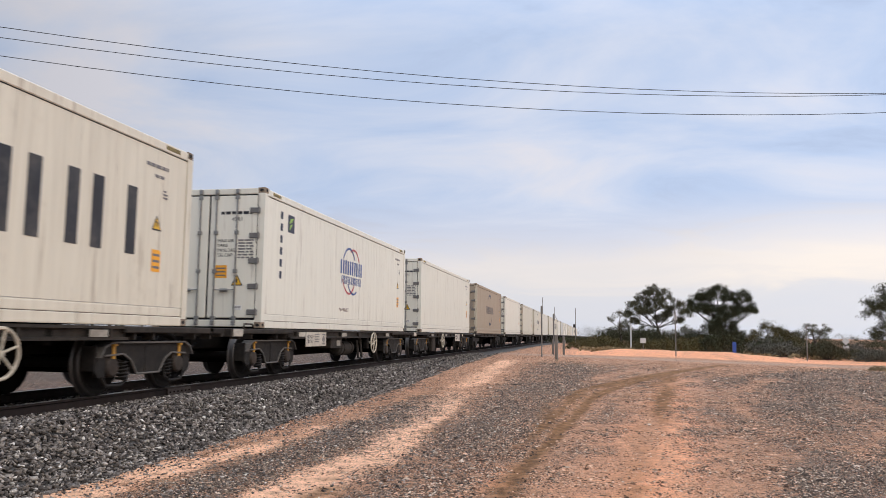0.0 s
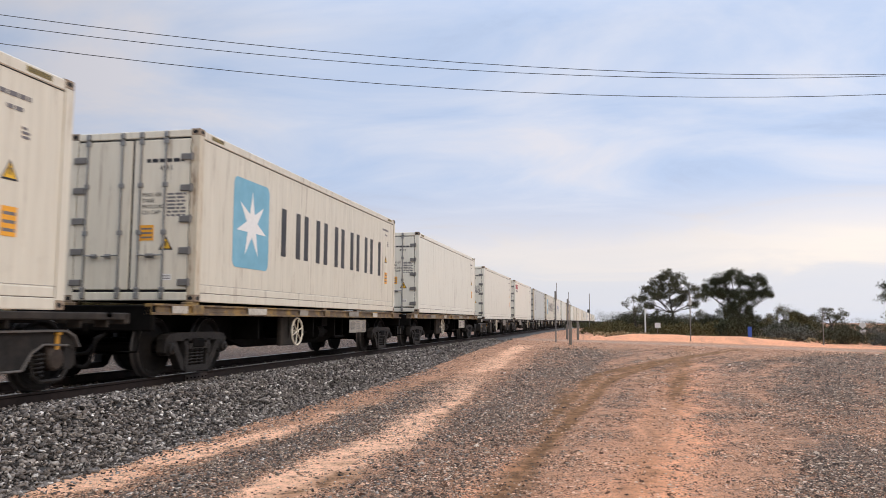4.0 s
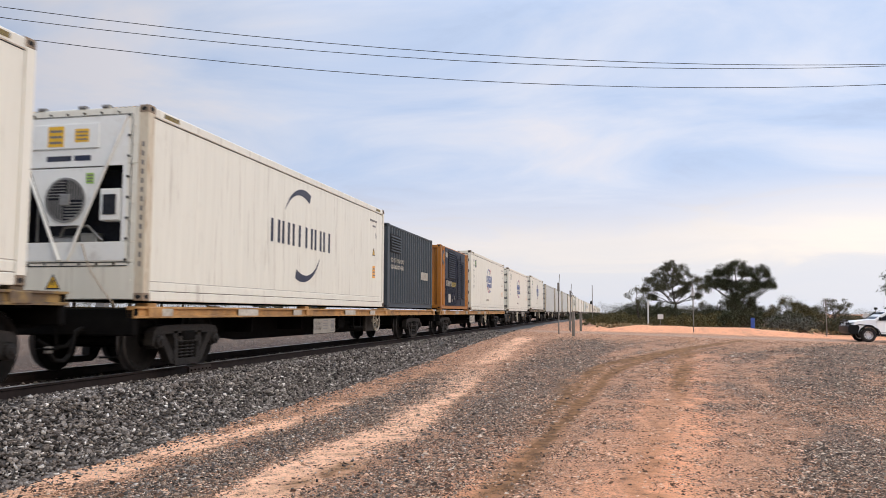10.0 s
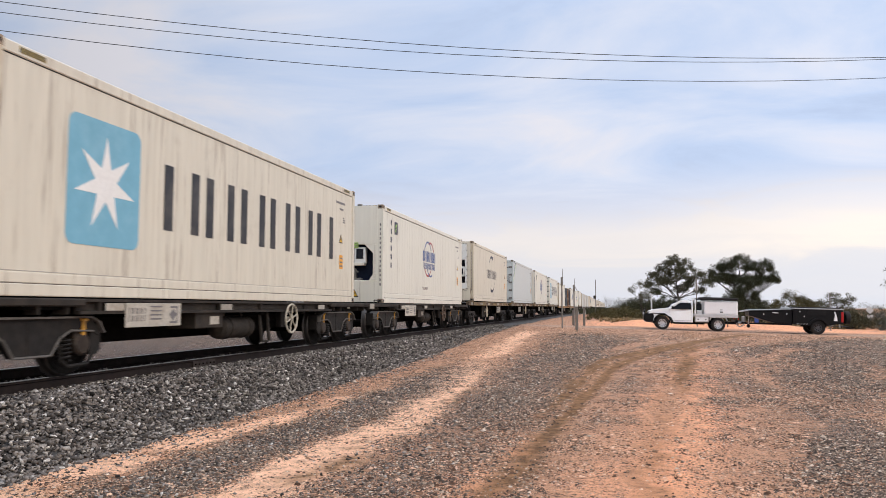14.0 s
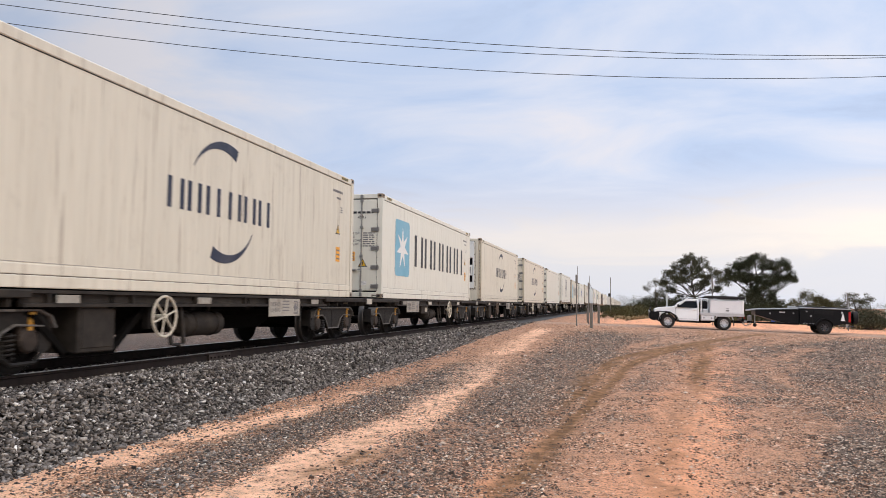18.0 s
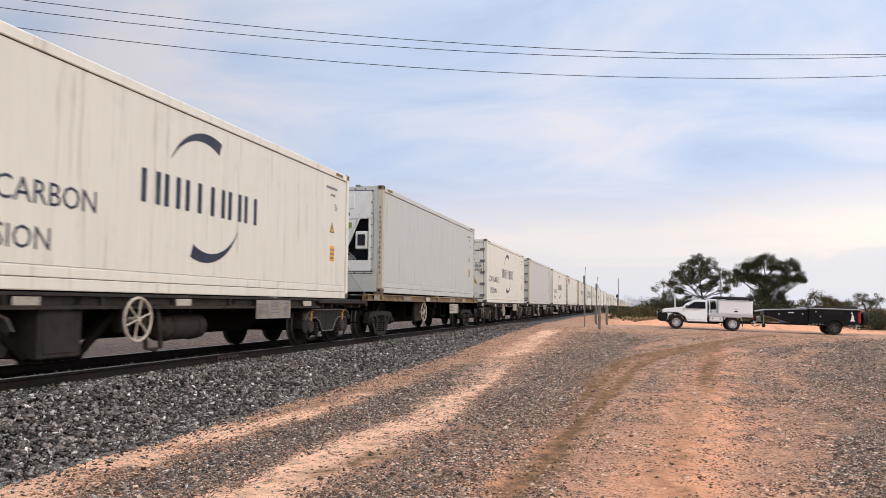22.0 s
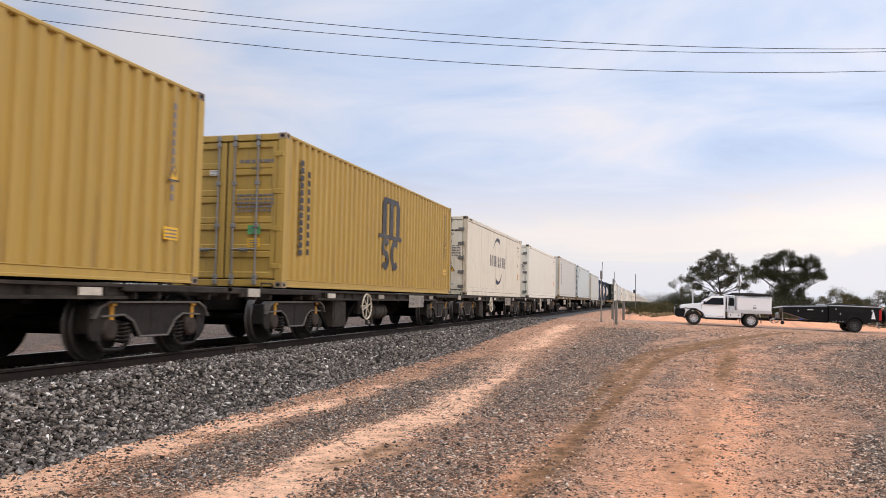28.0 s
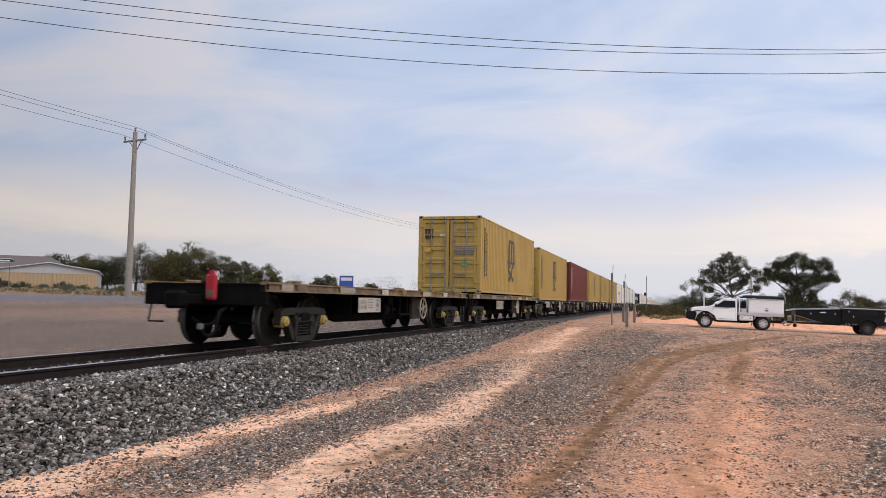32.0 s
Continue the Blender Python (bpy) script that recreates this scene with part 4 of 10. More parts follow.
def casting_mesh():
    s = Shape()
    s.slab(-0.081, -0.089, -0.059, 0.081, 0.089, 0.059, 0.008)
    s.slot = 1
    for g in (-1, 1):
        s.prism([(0.05 * math.cos(a), 0.032 * math.sin(a)) for a in [k * math.pi / 5 for k in range(10)]], "x", g * 0.0815 - 0.001, g * 0.0815 + 0.001)
        s.prism([(0.045 * math.cos(a), 0.032 * math.sin(a)) for a in [k * math.pi / 5 for k in range(10)]], "y", g * 0.0895 - 0.001, g * 0.0895 + 0.001)
    return s.mesh("corner_casting", None, gasket_black)


def frame_parts(c, L, H, paint, rusty=None, rail=0.16):
    """Posts, rails, castings, roof and floor, shared by all kinds of boxes."""
    def post():
        s = Shape()
        s.prism([(1.07, 0.0), (1.07, 0.03), (1.10, 0.13), (1.219, 0.16), (1.219, 0.0)], "z", 0.118, H - 0.118)
        return s.mesh("corner_post", None)

    def top():
        s = Shape()
        s.prism([(1.11, H - rail), (1.205, H - rail), (1.217, H - rail + 0.015), (1.217, H - 0.03), (1.20, H - 0.012), (1.11, H - 0.012)], "y", 0.17, L - 0.17)
        return s.mesh("top_rail", None)

    def seam():
        return Shape().box(1.10, 0.17, H - 0.172, 1.2085, L - 0.17, H - 0.16).mesh("rail_seam", gasket_black)

    def roof():
        s = Shape()
        s.slab(-1.13, 0.05, H - 0.05, 1.13, L - 0.05, H - 0.018, 0.01)
        return s.mesh("roof", None)

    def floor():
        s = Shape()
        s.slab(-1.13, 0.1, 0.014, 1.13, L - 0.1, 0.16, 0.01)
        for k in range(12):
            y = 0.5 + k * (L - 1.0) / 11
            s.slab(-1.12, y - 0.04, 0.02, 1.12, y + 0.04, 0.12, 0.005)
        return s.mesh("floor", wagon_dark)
    for turn, off in ((0, None), (math.pi, (0, L, 0))):
        obj("top_rail", shared(("toprail", L, H, rail), top), c, off, paint, "", turn)
        if not turn and rail > 0.1:
            obj("rail_seam", shared(("seam", L, H), seam), c)
        obj("corner_post", shared(("post", H), post), c, off, rusty or paint, "", turn)
    # the two posts of the other diagonal
    for x, y, t in ((-1, 0, 0), (1, L, 0)):
        def post2():
            s = Shape()
            s.prism([(-1.07, 0.0), (-1.07, 0.03), (-1.10, 0.13), (-1.219, 0.16), (-1.219, 0.0)], "z", 0.118, H - 0.118)
            return s.mesh("corner_post", None)
        obj("corner_post", shared(("post2", H), post2), c, (0, y, 0), paint, "", math.pi if y else 0)
    for x in (-1.139, 1.139):
        for y in (0.089, L - 0.089):
            for z in (0.059, H - 0.059):
                obj("corner_casting", shared("casting", casting_mesh), c, (x, y, z), casting_dirty if H > 2.7 else paint)
    obj("roof", shared(("roof", L, H), roof), c, None, paint)
    obj("floor", shared(("floor", L), floor), c)


def reefer_side_mesh(L=C_L, H=C_H):
    s = Shape()
    y, prof = 0.16, []
    while y < L - 0.30:
        prof += [(y, 1.204), (y + 0.262, 1.204), (y + 0.272, 1.2015), (y + 0.288, 1.2015), (y + 0.298, 1.204)]
        y += 0.298
    prof.append((L - 0.16, 1.204))
    vs, fs = [], []
    for yy, x in prof:
        vs += [(x, yy, 0.29), (x, yy, H - 0.165)]
    for k in range(len(prof) - 1):
        fs.append((2 * k, 2 * k + 2, 2 * k + 3, 2 * k + 1))
    s.add(vs, fs)
    s.box(1.13, 0.16, 0.29, 1.15, L - 0.16, H - 0.165)
    me = s.mesh("side_wall", None)
    return me


def ribbed_side_mesh(L, H, lo=0.16):
    """Deep trapezoid corrugation of a dry box."""
    s = Shape()
    n = int((L - 0.36) / 0.278)
    p = (L - 0.36) / n
    prof = []
    for k in range(n):
        y = 0.18 + k * p
        prof += [(y, 1.212), (y + 0.34 * p, 1.212), (y + 0.45 * p, 1.158), (y + 0.89 * p, 1.158)]
    prof.append((L - 0.18, 1.212))
    vs = []
    for yy, x in prof:
        vs += [(x, yy, lo), (x, yy, H - 0.07)]
    s.add(vs, [(2 * k, 2 * k + 2, 2 * k + 3, 2 * k + 1) for k in range(len(prof) - 1)])
    s.box(1.13, 0.16, lo, 1.15, L - 0.16, H - 0.07)
    return s.mesh("side_wall", None)


def ribbed_end_mesh(H):
    s = Shape()
    n = 8
    p = 2.1 / n
    prof = []
    for k in range(n):
        x = -1.05 + k * p
        prof += [(x, 0.03), (x + 0.3 * p, 0.03), (x + 0.5 * p, 0.07), (x + 0.8 * p, 0.07)]
    prof.append((1.05, 0.03))
    vs = []
    for x, y in prof:
        vs += [(x, y, 0.16), (x, y, H - 0.13)]
    s.add(vs, [(2 * k, 2 * k + 2, 2 * k + 3, 2 * k + 1) for k in range(len(prof) - 1)])
    s.box(-1.07, 0.08, 0.1, 1.07, 0.1, H - 0.1)
    s.slab(-1.07, 0.01, H - 0.14, 1.07, 0.1, H - 0.02, 0.01)
    s.slab(-1.07, 0.01, 0.03, 1.07, 0.1, 0.17, 0.01)
    return s.mesh("end_wall", None)


def hazard(c, H, side=True):
    def bars(n, w):
        def make():
            s = Shape()
            for k in range(n):
                a = -w / 2 + k * w / n
                s.prism([(a, 0.0), (a + w / n * 0.5, 0.0), (a + w / n * 0.95, 0.065), (a + w / n * 0.45, 0.065)], "y", -0.002, 0.0)
            return s.mesh("hazard_strip", ink_black)
        return make

    def plate(w):
        return lambda: Shape().box(-w / 2, 0, 0, w / 2, 0.003, 0.065).mesh("hazard_stripe", label_yellow)
    for x in (-0.80, 0.80):
        p = obj("hazard_stripe", shared("hz_plate", plate(0.48)), c, (x, 0.006, H - 0.085), None, "yellow and black striped strip")
        obj("hazard_strip", shared("hz_bars", bars(5, 0.48)), p)
    if side:
        for y in (0.62, C_L - 0.62):
            p = obj("hazard_stripe", shared("hz_plate_s", plate(0.42)), c, (1.2195, y, H - 0.115), cap_yellow, "yellow and black striped strip", math.pi / 2)
            obj("hazard_strip", shared("hz_bars_s", bars(6, 0.42)), p)


def rod_set(c, xs, lo, hi, handle_z, paint=None):
    def rod():
        s = Shape()
        s.rod((0, 0, lo), (0, 0, hi), 0.019, 8)
        for z in (lo + 0.10, (lo + hi) / 2 - 0.3, (lo + hi) / 2 + 0.5, hi - 0.12):
            s.slab(-0.045, -0.022, z - 0.04, 0.045, 0.03, z + 0.04, 0.006)
        for z in (lo, hi):
            s.slab(-0.04, -0.03, z - 0.05, 0.04, 0.03, z + 0.05, 0.01)
        return s.mesh("lock_rod", galv, smooth=True)

    def handle(g):
        def make():
            s = Shape()
            s.tube([(0, -0.03, handle_z), (g * 0.12, -0.045, handle_z - 0.01), (g * 0.30, -0.045, handle_z - 0.02)], 0.013)
            s.slab(g * 0.2 - 0.05, -0.035, handle_z - 0.05, g * 0.2 + 0.05, 0.01, handle_z + 0.02, 0.006)
            return s.mesh("lock_handle", galv, smooth=True)
        return make
    for k, x in enumerate(xs):
        g = 1 if k % 2 == 0 else -1
        r = obj("lock_rod", shared(("rod", lo, hi), rod), c, (x, -0.012, 0), paint, "painted lock rod" if paint else "galvanised lock rod")
        obj("lock_handle", shared(("handle", g, handle_z), handle(g)), r)


def triangle_mesh(axis):
    def make():
        s = Shape()
        t = [(-0.13, 0.0), (0.13, 0.0), (0.0, 0.235)]
        i = [(-0.095, 0.022), (0.095, 0.022), (0.0, 0.195)]
        s.prism(t, axis, 0.0, 0.003)
        s.slot = 1
        s.prism(i, axis, -0.002 if axis == "y" else 0.003, 0.0 if axis == "y" else 0.005)
        s.slot = 0
        s.prism([(-0.012, 0.06), (0.012, 0.06), (0.02, 0.14), (-0.02, 0.14)], axis, -0.004 if axis == "y" else 0.005, -0.002 if axis == "y" else 0.007)
        return s.mesh("warning_triangle", ink_black, label_yellow)
    return make


def lines_mesh(seed, axis, w, h, rows):
    """Printed lines too small to read: plain bars."""
    def make():
        r, s = random.Random(seed), Shape()
        for k in range(rows):
            z0 = h - (k + 1) * h / rows
            a = 0.0
            while a < w - 0.03:
                b = min(w, a + r.uniform(0.05, 0.16))
                if axis == "y":
                    s.box(a, -0.003, z0, b, 0.0, z0 + h / rows * 0.55)
                else:
                    s.box(0.0, a, z0, 0.003, b, z0 + h / rows * 0.55)
                a = b + 0.025
        return s.mesh("stencil_block", None)
    return make


def sticker_mesh(axis, w, h):
    def make():
        s = Shape()
        if axis == "y":
            s.box(0, 0, 0, w, 0.003, h)
            s.slot = 1
            for k in range(3):
                s.box(w * 0.1, -0.002, h * (0.15 + 0.28 * k), w * 0.9, 0.0, h * (0.26 + 0.28 * k))
        else:
            s.box(0, 0, 0, 0.003, w, h)
            s.slot = 1
            for k in range(3):
                s.box(0.003, w * 0.1, h * (0.15 + 0.28 * k), 0.005, w * 0.9, h * (0.26 + 0.28 * k))
        return s.mesh("sticker", None, ink_grey)
    return make


def end_text(c, body, size, x, z, y=-0.002, ink=None):
    me = text_mesh(body, size)
    o = obj("lettering", me, c, (x, y, z), ink or ink_black, "black stencilled letters", -math.pi / 2)
    return o


def side_text(c, body, size, y, z, ink, x=1.2065):
    return obj("lettering", text_mesh(body, size), c, (x, y, z), ink, "painted letters")


def reefer_doors(c, H, paint, hinge=None):
    def leaf():
        s = Shape()
        s.slab(0.02, 0.0, 0.20, 1.06, 0.06, H - 0.165, 0.012)
        return s.mesh("door_leaf", None)

    def gasket():
        s = Shape()
        s.box(-1.09, 0.02, 0.13, 1.09, 0.09, H - 0.12)
        s.box(1.065, -0.001, 0.2, 1.075, 0.03, H - 0.16)
        return s.mesh("door_gasket", gasket_black)

    def header():
        s = Shape()
        s.slab(-1.07, 0.0, H - 0.135, 1.07, 0.1, H - 0.012, 0.01)
        return s.mesh("door_header", None)

    def sill():
        s = Shape()
        s.slab(-1.07, -0.005, 0.02, 1.07, 0.1, 0.16, 0.01)
        return s.mesh("door_sill", None)

    def hinge_mesh():
        s = Shape()
        s.slab(0.90, -0.028, -0.055, 1.13, 0.01, 0.055, 0.01)
        s.rod((1.10, -0.03, -0.07), (1.10, -0.03, 0.07), 0.022, 8)
        return s.mesh("hinge", hinge_grey)
    obj("door_gasket", shared(("gasket", H), gasket), c)
    obj("door_header", shared(("header", H), header), c, None, paint)
    obj("door_sill", shared("sill", sill), c, None, paint)
    r = obj("door_leaf", shared(("leaf", H), leaf), c, None, paint, "closed white door leaf")
    obj("door_leaf", shared(("leaf2", H), lambda: Shape().slab(-1.06, 0.0, 0.20, -0.02, 0.06, H - 0.165, 0.012).mesh("door_leaf", None)), c, None, paint)
    for k in range(5):
        z = 0.32 + k * (H - 0.80) / 4
        obj("hinge", shared("hinge", hinge_mesh), c, (0, 0, z))
        obj("hinge", shared("hinge2", lambda: Shape().slab(-1.13, -0.028, -0.055, -0.90, 0.01, 0.055, 0.01).mesh("hinge", hinge_grey)), c, (0, 0, z))
    rod_set(c, (-0.86, -0.20, 0.16, 0.62), 0.10, H - 0.08, 0.78)
    for k, (body, z) in enumerate((("MAX GR", 1.76), ("TARE", 1.66), ("PAYLOAD", 1.56), ("CU CAP", 1.46))):
        end_text(r, body, 0.095, 0.20, z, -0.004)
    end_text(r, "45R1", 0.12, 0.50, 2.20, -0.004)
    obj("stencil_block", shared("code_lines", lines_mesh(3, "y", 0.72, 0.11, 1)), r, (0.26, -0.001, 2.34), ink_black)
    obj("stencil_block", shared("spec_lines", lines_mesh(5, "y", 0.34, 0.42, 7)), r, (0.66, -0.001, 1.42), ink_grey)
    obj("sticker", shared("stick_e", sticker_mesh("y", 0.26, 0.26)), r, (0.17, -0.004, 1.02), label_orange, "orange sticker with small print")
    obj("warning_triangle", shared("tri_e", triangle_mesh("y")), r, (0.66, -0.003, 0.86), None, "yellow warning triangle")
    obj("sticker", shared("stick_w", sticker_mesh("y", 0.18, 0.10)), r, (0.60, -0.004, 0.36), ink_white)
    hazard(c, H)


def reefer_unit(c, H, paint, kind):
    """The machinery end of a refrigerated box."""
    def panel():
        s = Shape()
        o = [(-1.07, 0.10), (1.07, 0.10), (1.07, H - 0.02), (-1.07, H - 0.02)]
        if kind == 0:
            hole = [(-0.82, 0.87), (0.82, 0.87), (0.82, 2.02), (-0.82, 2.02)]
        else:
            hole = [(-0.80, 0.66), (0.80, 0.66), (0.92, 0.84), (0.92, 1.46), (0.66, 1.72), (-0.66, 1.72), (-0.92, 1.46), (-0.92, 0.84)]
        # frame round the opening, piece by piece
        xs = max(p[0] for p in hole)
        za, zb = min(p[1] for p in hole), max(p[1] for p in hole)
        s.slab(-1.07, 0.0, 0.02, 1.07, 0.10, za, 0.012)
        s.slab(-1.07, 0.0, zb, 1.07, 0.10, H - 0.02, 0.012)
        s.slab(-1.07, 0.002, za, -xs, 0.10, zb, 0.006)
        s.slab(xs, 0.002, za, 1.07, 0.10, zb, 0.006)
        if kind:
            for g in (-1, 1):
                s.prism([(g * 0.92, 1.46), (g * 0.92, 1.72), (g * 0.66, 1.72)], "y", 0.004, 0.10)
                s.prism([(g * 0.92, 0.84), (g * 0.92, 0.66), (g * 0.80, 0.66)], "y", 0.004, 0.10)
        for k in range(9):
            z = 0.3 + k * (H - 0.6) / 8
            for x in (-1.0, 1.0):
                s.rod((x, -0.012, z), (x, 0.0, z), 0.022, 6)
        return s.mesh("unit_panel", None)

    def bay():
        s = Shape()
        s.box(-0.94, 0.34, 0.55, 0.94, 0.36, 2.0)
        s.box(-0.94, 0.06, 0.55, -0.92, 0.35, 2.0)
        s.box(0.92, 0.06, 0.55, 0.94, 0.35, 2.0)
        return s.mesh("machinery_bay", unit_dark)

    def fan():
        s = Shape()
        r = 0.30
        s.lathe([(0.0, r + 0.05), (-0.03, r + 0.05), (-0.03, r), (0.0, r)], "y", 24)
        for k in range(5):
            s.ring((0, -0.02, 0), "y", 0.06 + 0.055 * k, 0.008, 20, 4)
        for k in range(6):
            a = math.pi * k / 6
            s.rod((-r * math.cos(a), -0.02, -r * math.sin(a)), (r * math.cos(a), -0.02, r * math.sin(a)), 0.007, 4)
        s.slab(-0.09, -0.035, -0.09, 0.09, 0.0, 0.09, 0.01)
        return s.mesh("fan_grille", None)

    def quartered():
        s, r = Shape(), 0.31
        s.lathe([(0.0, r + 0.03), (-0.02, r + 0.03), (-0.02, r), (0.0, r)], "y", 28)
        for k in range(1, 7):
            d = 0.045 * k
            h = math.sqrt(r * r - d * d)
            s.box(-h, -0.02, d - 0.008, 0.0, -0.008, d + 0.008)
            s.box(0.0, -0.02, -d - 0.008, h, -0.008, -d + 0.008)
            s.box(d - 0.008, -0.02, 0.0, d + 0.008, -0.008, h)
            s.box(-d - 0.008, -0.02, -h, -d + 0.008, -0.008, 0.0)
        s.slab(-0.085, -0.034, -0.085, 0.085, 0.0, 0.085, 0.01)
        return s.mesh("fan_grille", None)

    def wedge():
        """The plate that narrows downwards and carries the fan."""
        s = Shape()
        s.prism([(-0.74, 1.985), (-0.72, 1.90), (-0.38, 1.12), (0.14, 1.12), (0.46, 1.90), (0.50, 1.985)], "y", -0.004, 0.05)
        s.slot = 1
        s.lathe([(-0.007, 0.0), (-0.007, 0.31), (-0.004, 0.315)], "y", 28, (-0.12, 0.0, 1.50))
        return s.mesh("fan_shroud", None, unit_dark)

    def seals():
        s = Shape()
        for z, d in ((2.765, 0.012), (1.988, 0.010), (0.567, 0.014), (0.512, 0.014)):
            s.box(-0.93, -0.006, z - d / 2, 0.94 if z != 1.988 else 0.54, 0.004, z + d / 2)
        s.box(0.958, -0.005, 0.512, 0.966, 0.004, 2.77)
        s.box(-0.966, -0.005, 0.512, -0.958, 0.004, 2.77)
        return s.mesh("panel_seal", gasket_black)

    def screws():
        s = Shape()
        for k in range(8):
            for x in (-0.915, 0.915):
                s.rod((x, -0.018, 0.60 + 0.307 * k), (x, 0.0, 0.60 + 0.307 * k), 0.02, 6)
        for k in range(6):
            for z in (0.54, 2.80):
                s.rod((-0.72 + 0.29 * k, -0.016, z), (-0.72 + 0.29 * k, 0.0, z), 0.018, 6)
        return s.mesh("screw_row", gasket_black)

    def fanplate():
        s = Shape()
        s.slab(-0.42, 0.0, -0.42, 0.42, 0.03, 0.42, 0.02)
        s.slot = 1
        s.lathe([(-0.004, 0.0), (-0.004, 0.30), (0.0, 0.31)], "y", 24)
        return s.mesh("fan_shroud", None, unit_dark)

    def machine():
        s = Shape()
        s.rod((-0.45, 0.22, 0.86), (-0.05, 0.22, 0.86), 0.13, 14)
        s.slab(-0.62, 0.14, 0.66, 0.5, 0.32, 0.74, 0.01)
        s.slab(0.05, 0.12, 0.72, 0.34, 0.30, 1.02, 0.02)
        s.tube([(-0.30, 0.14, 0.95), (-0.20, 0.10, 1.10), (0.20, 0.10, 1.12), (0.42, 0.14, 0.9)], 0.02)
        s.tube([(-0.70, 0.14, 0.70), (-0.70, 0.14, 1.4), (-0.4, 0.14, 1.45)], 0.016)
        return s.mesh("compressor", galv, smooth=True)

    def control():
        s = Shape()
        s.slab(-0.17, 0.0, -0.24, 0.17, 0.2, 0.24, 0.015)
        return s.mesh("control_box", None)

    def brace():
        s = Shape()
        for g in (-1, 1):
            s.rod((-0.12 + g * 1.0, -0.02, 2.74), (-0.12 + g * 0.07, -0.02, 0.60), 0.024, 8)
        return s.mesh("brace_bar", None)

    def window():
        s = Shape()
        s.slab(-0.11, -0.014, -0.15, 0.11, 0.0, 0.15, 0.006)
        return s.mesh("control_window", unit_dark)
    p = obj("unit_panel", shared(("upanel", kind), panel), c, None, paint, "riveted white refrigeration unit panel")
    obj("machinery_bay", shared("bay", bay), p, None, unit_dark if kind == 0 else unit_navy)
    obj("compressor", shared("machine", machine), p)
    if kind:
        obj("fan_shroud", shared("fanplate", fanplate), p, (-0.20, 0.14, 1.44), unit_dark)
        obj("fan_grille", shared("fan", fan), p, (-0.20, 0.14, 1.44), gasket_black)
    else:
        obj("fan_shroud", shared("fanwedge", wedge), p, None, unit_white, "white fan plate narrowing downwards")
        obj("fan_grille", shared("fan4", quartered), p, (-0.12, -0.006, 1.50), galv, "grey fan grille in four fields of bars")
        obj("panel_seal", shared("unit_seal", seals), p, None, None, "black rubber panel seals")
        obj("screw_row", shared("unit_screws", screws), p)
        obj("unit_face", shared("unit_face", lambda: Shape().slab(-0.90, -0.003, 0.59, 0.90, 0.004, 0.865, 0.003).slab(-0.90, -0.003, 2.00, 0.90, 0.004, 2.755, 0.003).slab(0.822, -0.003, 0.867, 0.90, 0.004, 1.998, 0.003).slab(-0.90, -0.003, 0.867, -0.822, 0.004, 1.998, 0.003).mesh("unit_face", None)), p, None, unit_white, "white enamelled face of the cooling unit")
        obj("access_plate", shared("unit_hatch", lambda: Shape().slab(-0.72, -0.02, 2.27, 0.42, 0.0, 2.66, 0.012).mesh("access_plate", None)), p, None, unit_white)
        obj("sticker", shared("stick_u", sticker_mesh("y", 0.27, 0.31)), p, (-0.45, -0.024, 2.31), label_yellow, "yellow sticker with small print")
        obj("sticker", shared("stick_v", sticker_mesh("y", 0.24, 0.20)), p, (0.01, -0.024, 2.37), label_yellow, "yellow sticker with small print")
        obj("maker_mark", shared("unit_maker", lambda: Shape().box(-0.47, -0.007, 2.09, -0.05, -0.003, 2.17).box(0.0, -0.007, 2.09, 0.28, -0.003, 2.17).mesh("maker_mark", ink_navy)), p, None, None, "dark blue printed bars")
        obj("cable", shared("unit_cable", lambda: Shape().tube([(0.20, -0.02, 0.84), (0.30, -0.05, 0.62), (0.40, -0.06, 0.42), (0.62, -0.06, 0.14), (0.78, -0.05, -0.04), (0.80, 0.02, -0.16)], 0.009, 6).mesh("cable", paint_brown)), p, None, None, "dull tan power cable hanging down")
    obj("control_box", shared("control", control), p, (0.62, 0.0, 1.42) if kind == 0 else (0.50, 0.05, 1.40), unit_white)
    obj("control_window", shared("cwin", window), p, (0.62, -0.002, 1.42) if kind == 0 else (0.50, 0.05, 1.45))
    if kind:
        obj("emblem", shared("unit_diamond", lambda: Shape().prism([(-0.14, 0.0), (0.0, -0.15), (0.14, 0.0), (0.0, 0.15)], "y", -0.004, 0.0).mesh("emblem", label_yellow)), p, (-0.50, 0.0, 1.98), None, "yellow diamond sticker")
        obj("emblem", shared("unit_oval", lambda: Shape().prism(arc_pts(0, 0, 0.16, 0.07, 0, 342, 18), "y", -0.004, 0.0).mesh("emblem", ink_blue)), p, (0.02, 0.0, 2.02), None, "blue oval badge")
        obj("bay_shelf", shared("unit_shelf", lambda: Shape().slab(-0.92, 0.03, 1.10, 0.62, 0.30, 1.18, 0.01).mesh("bay_shelf", None)), p, None, paint, "white shelf across the machinery bay")
        obj("blower_box", shared("unit_blower", lambda: Shape().slab(-0.86, 0.06, 0.70, -0.34, 0.30, 0.98, 0.04).mesh("blower_box", None)), p, None, paint, "white blower casing")
        obj("switch_box", shared("unit_switch", lambda: Shape().slab(-0.02, 0.06, 1.22, 0.24, 0.24, 1.40, 0.015).mesh("switch_box", None)), p, None, paint)
    if kind == 0:
        obj("brace_bar", shared("brace", brace), p, None, unit_white)
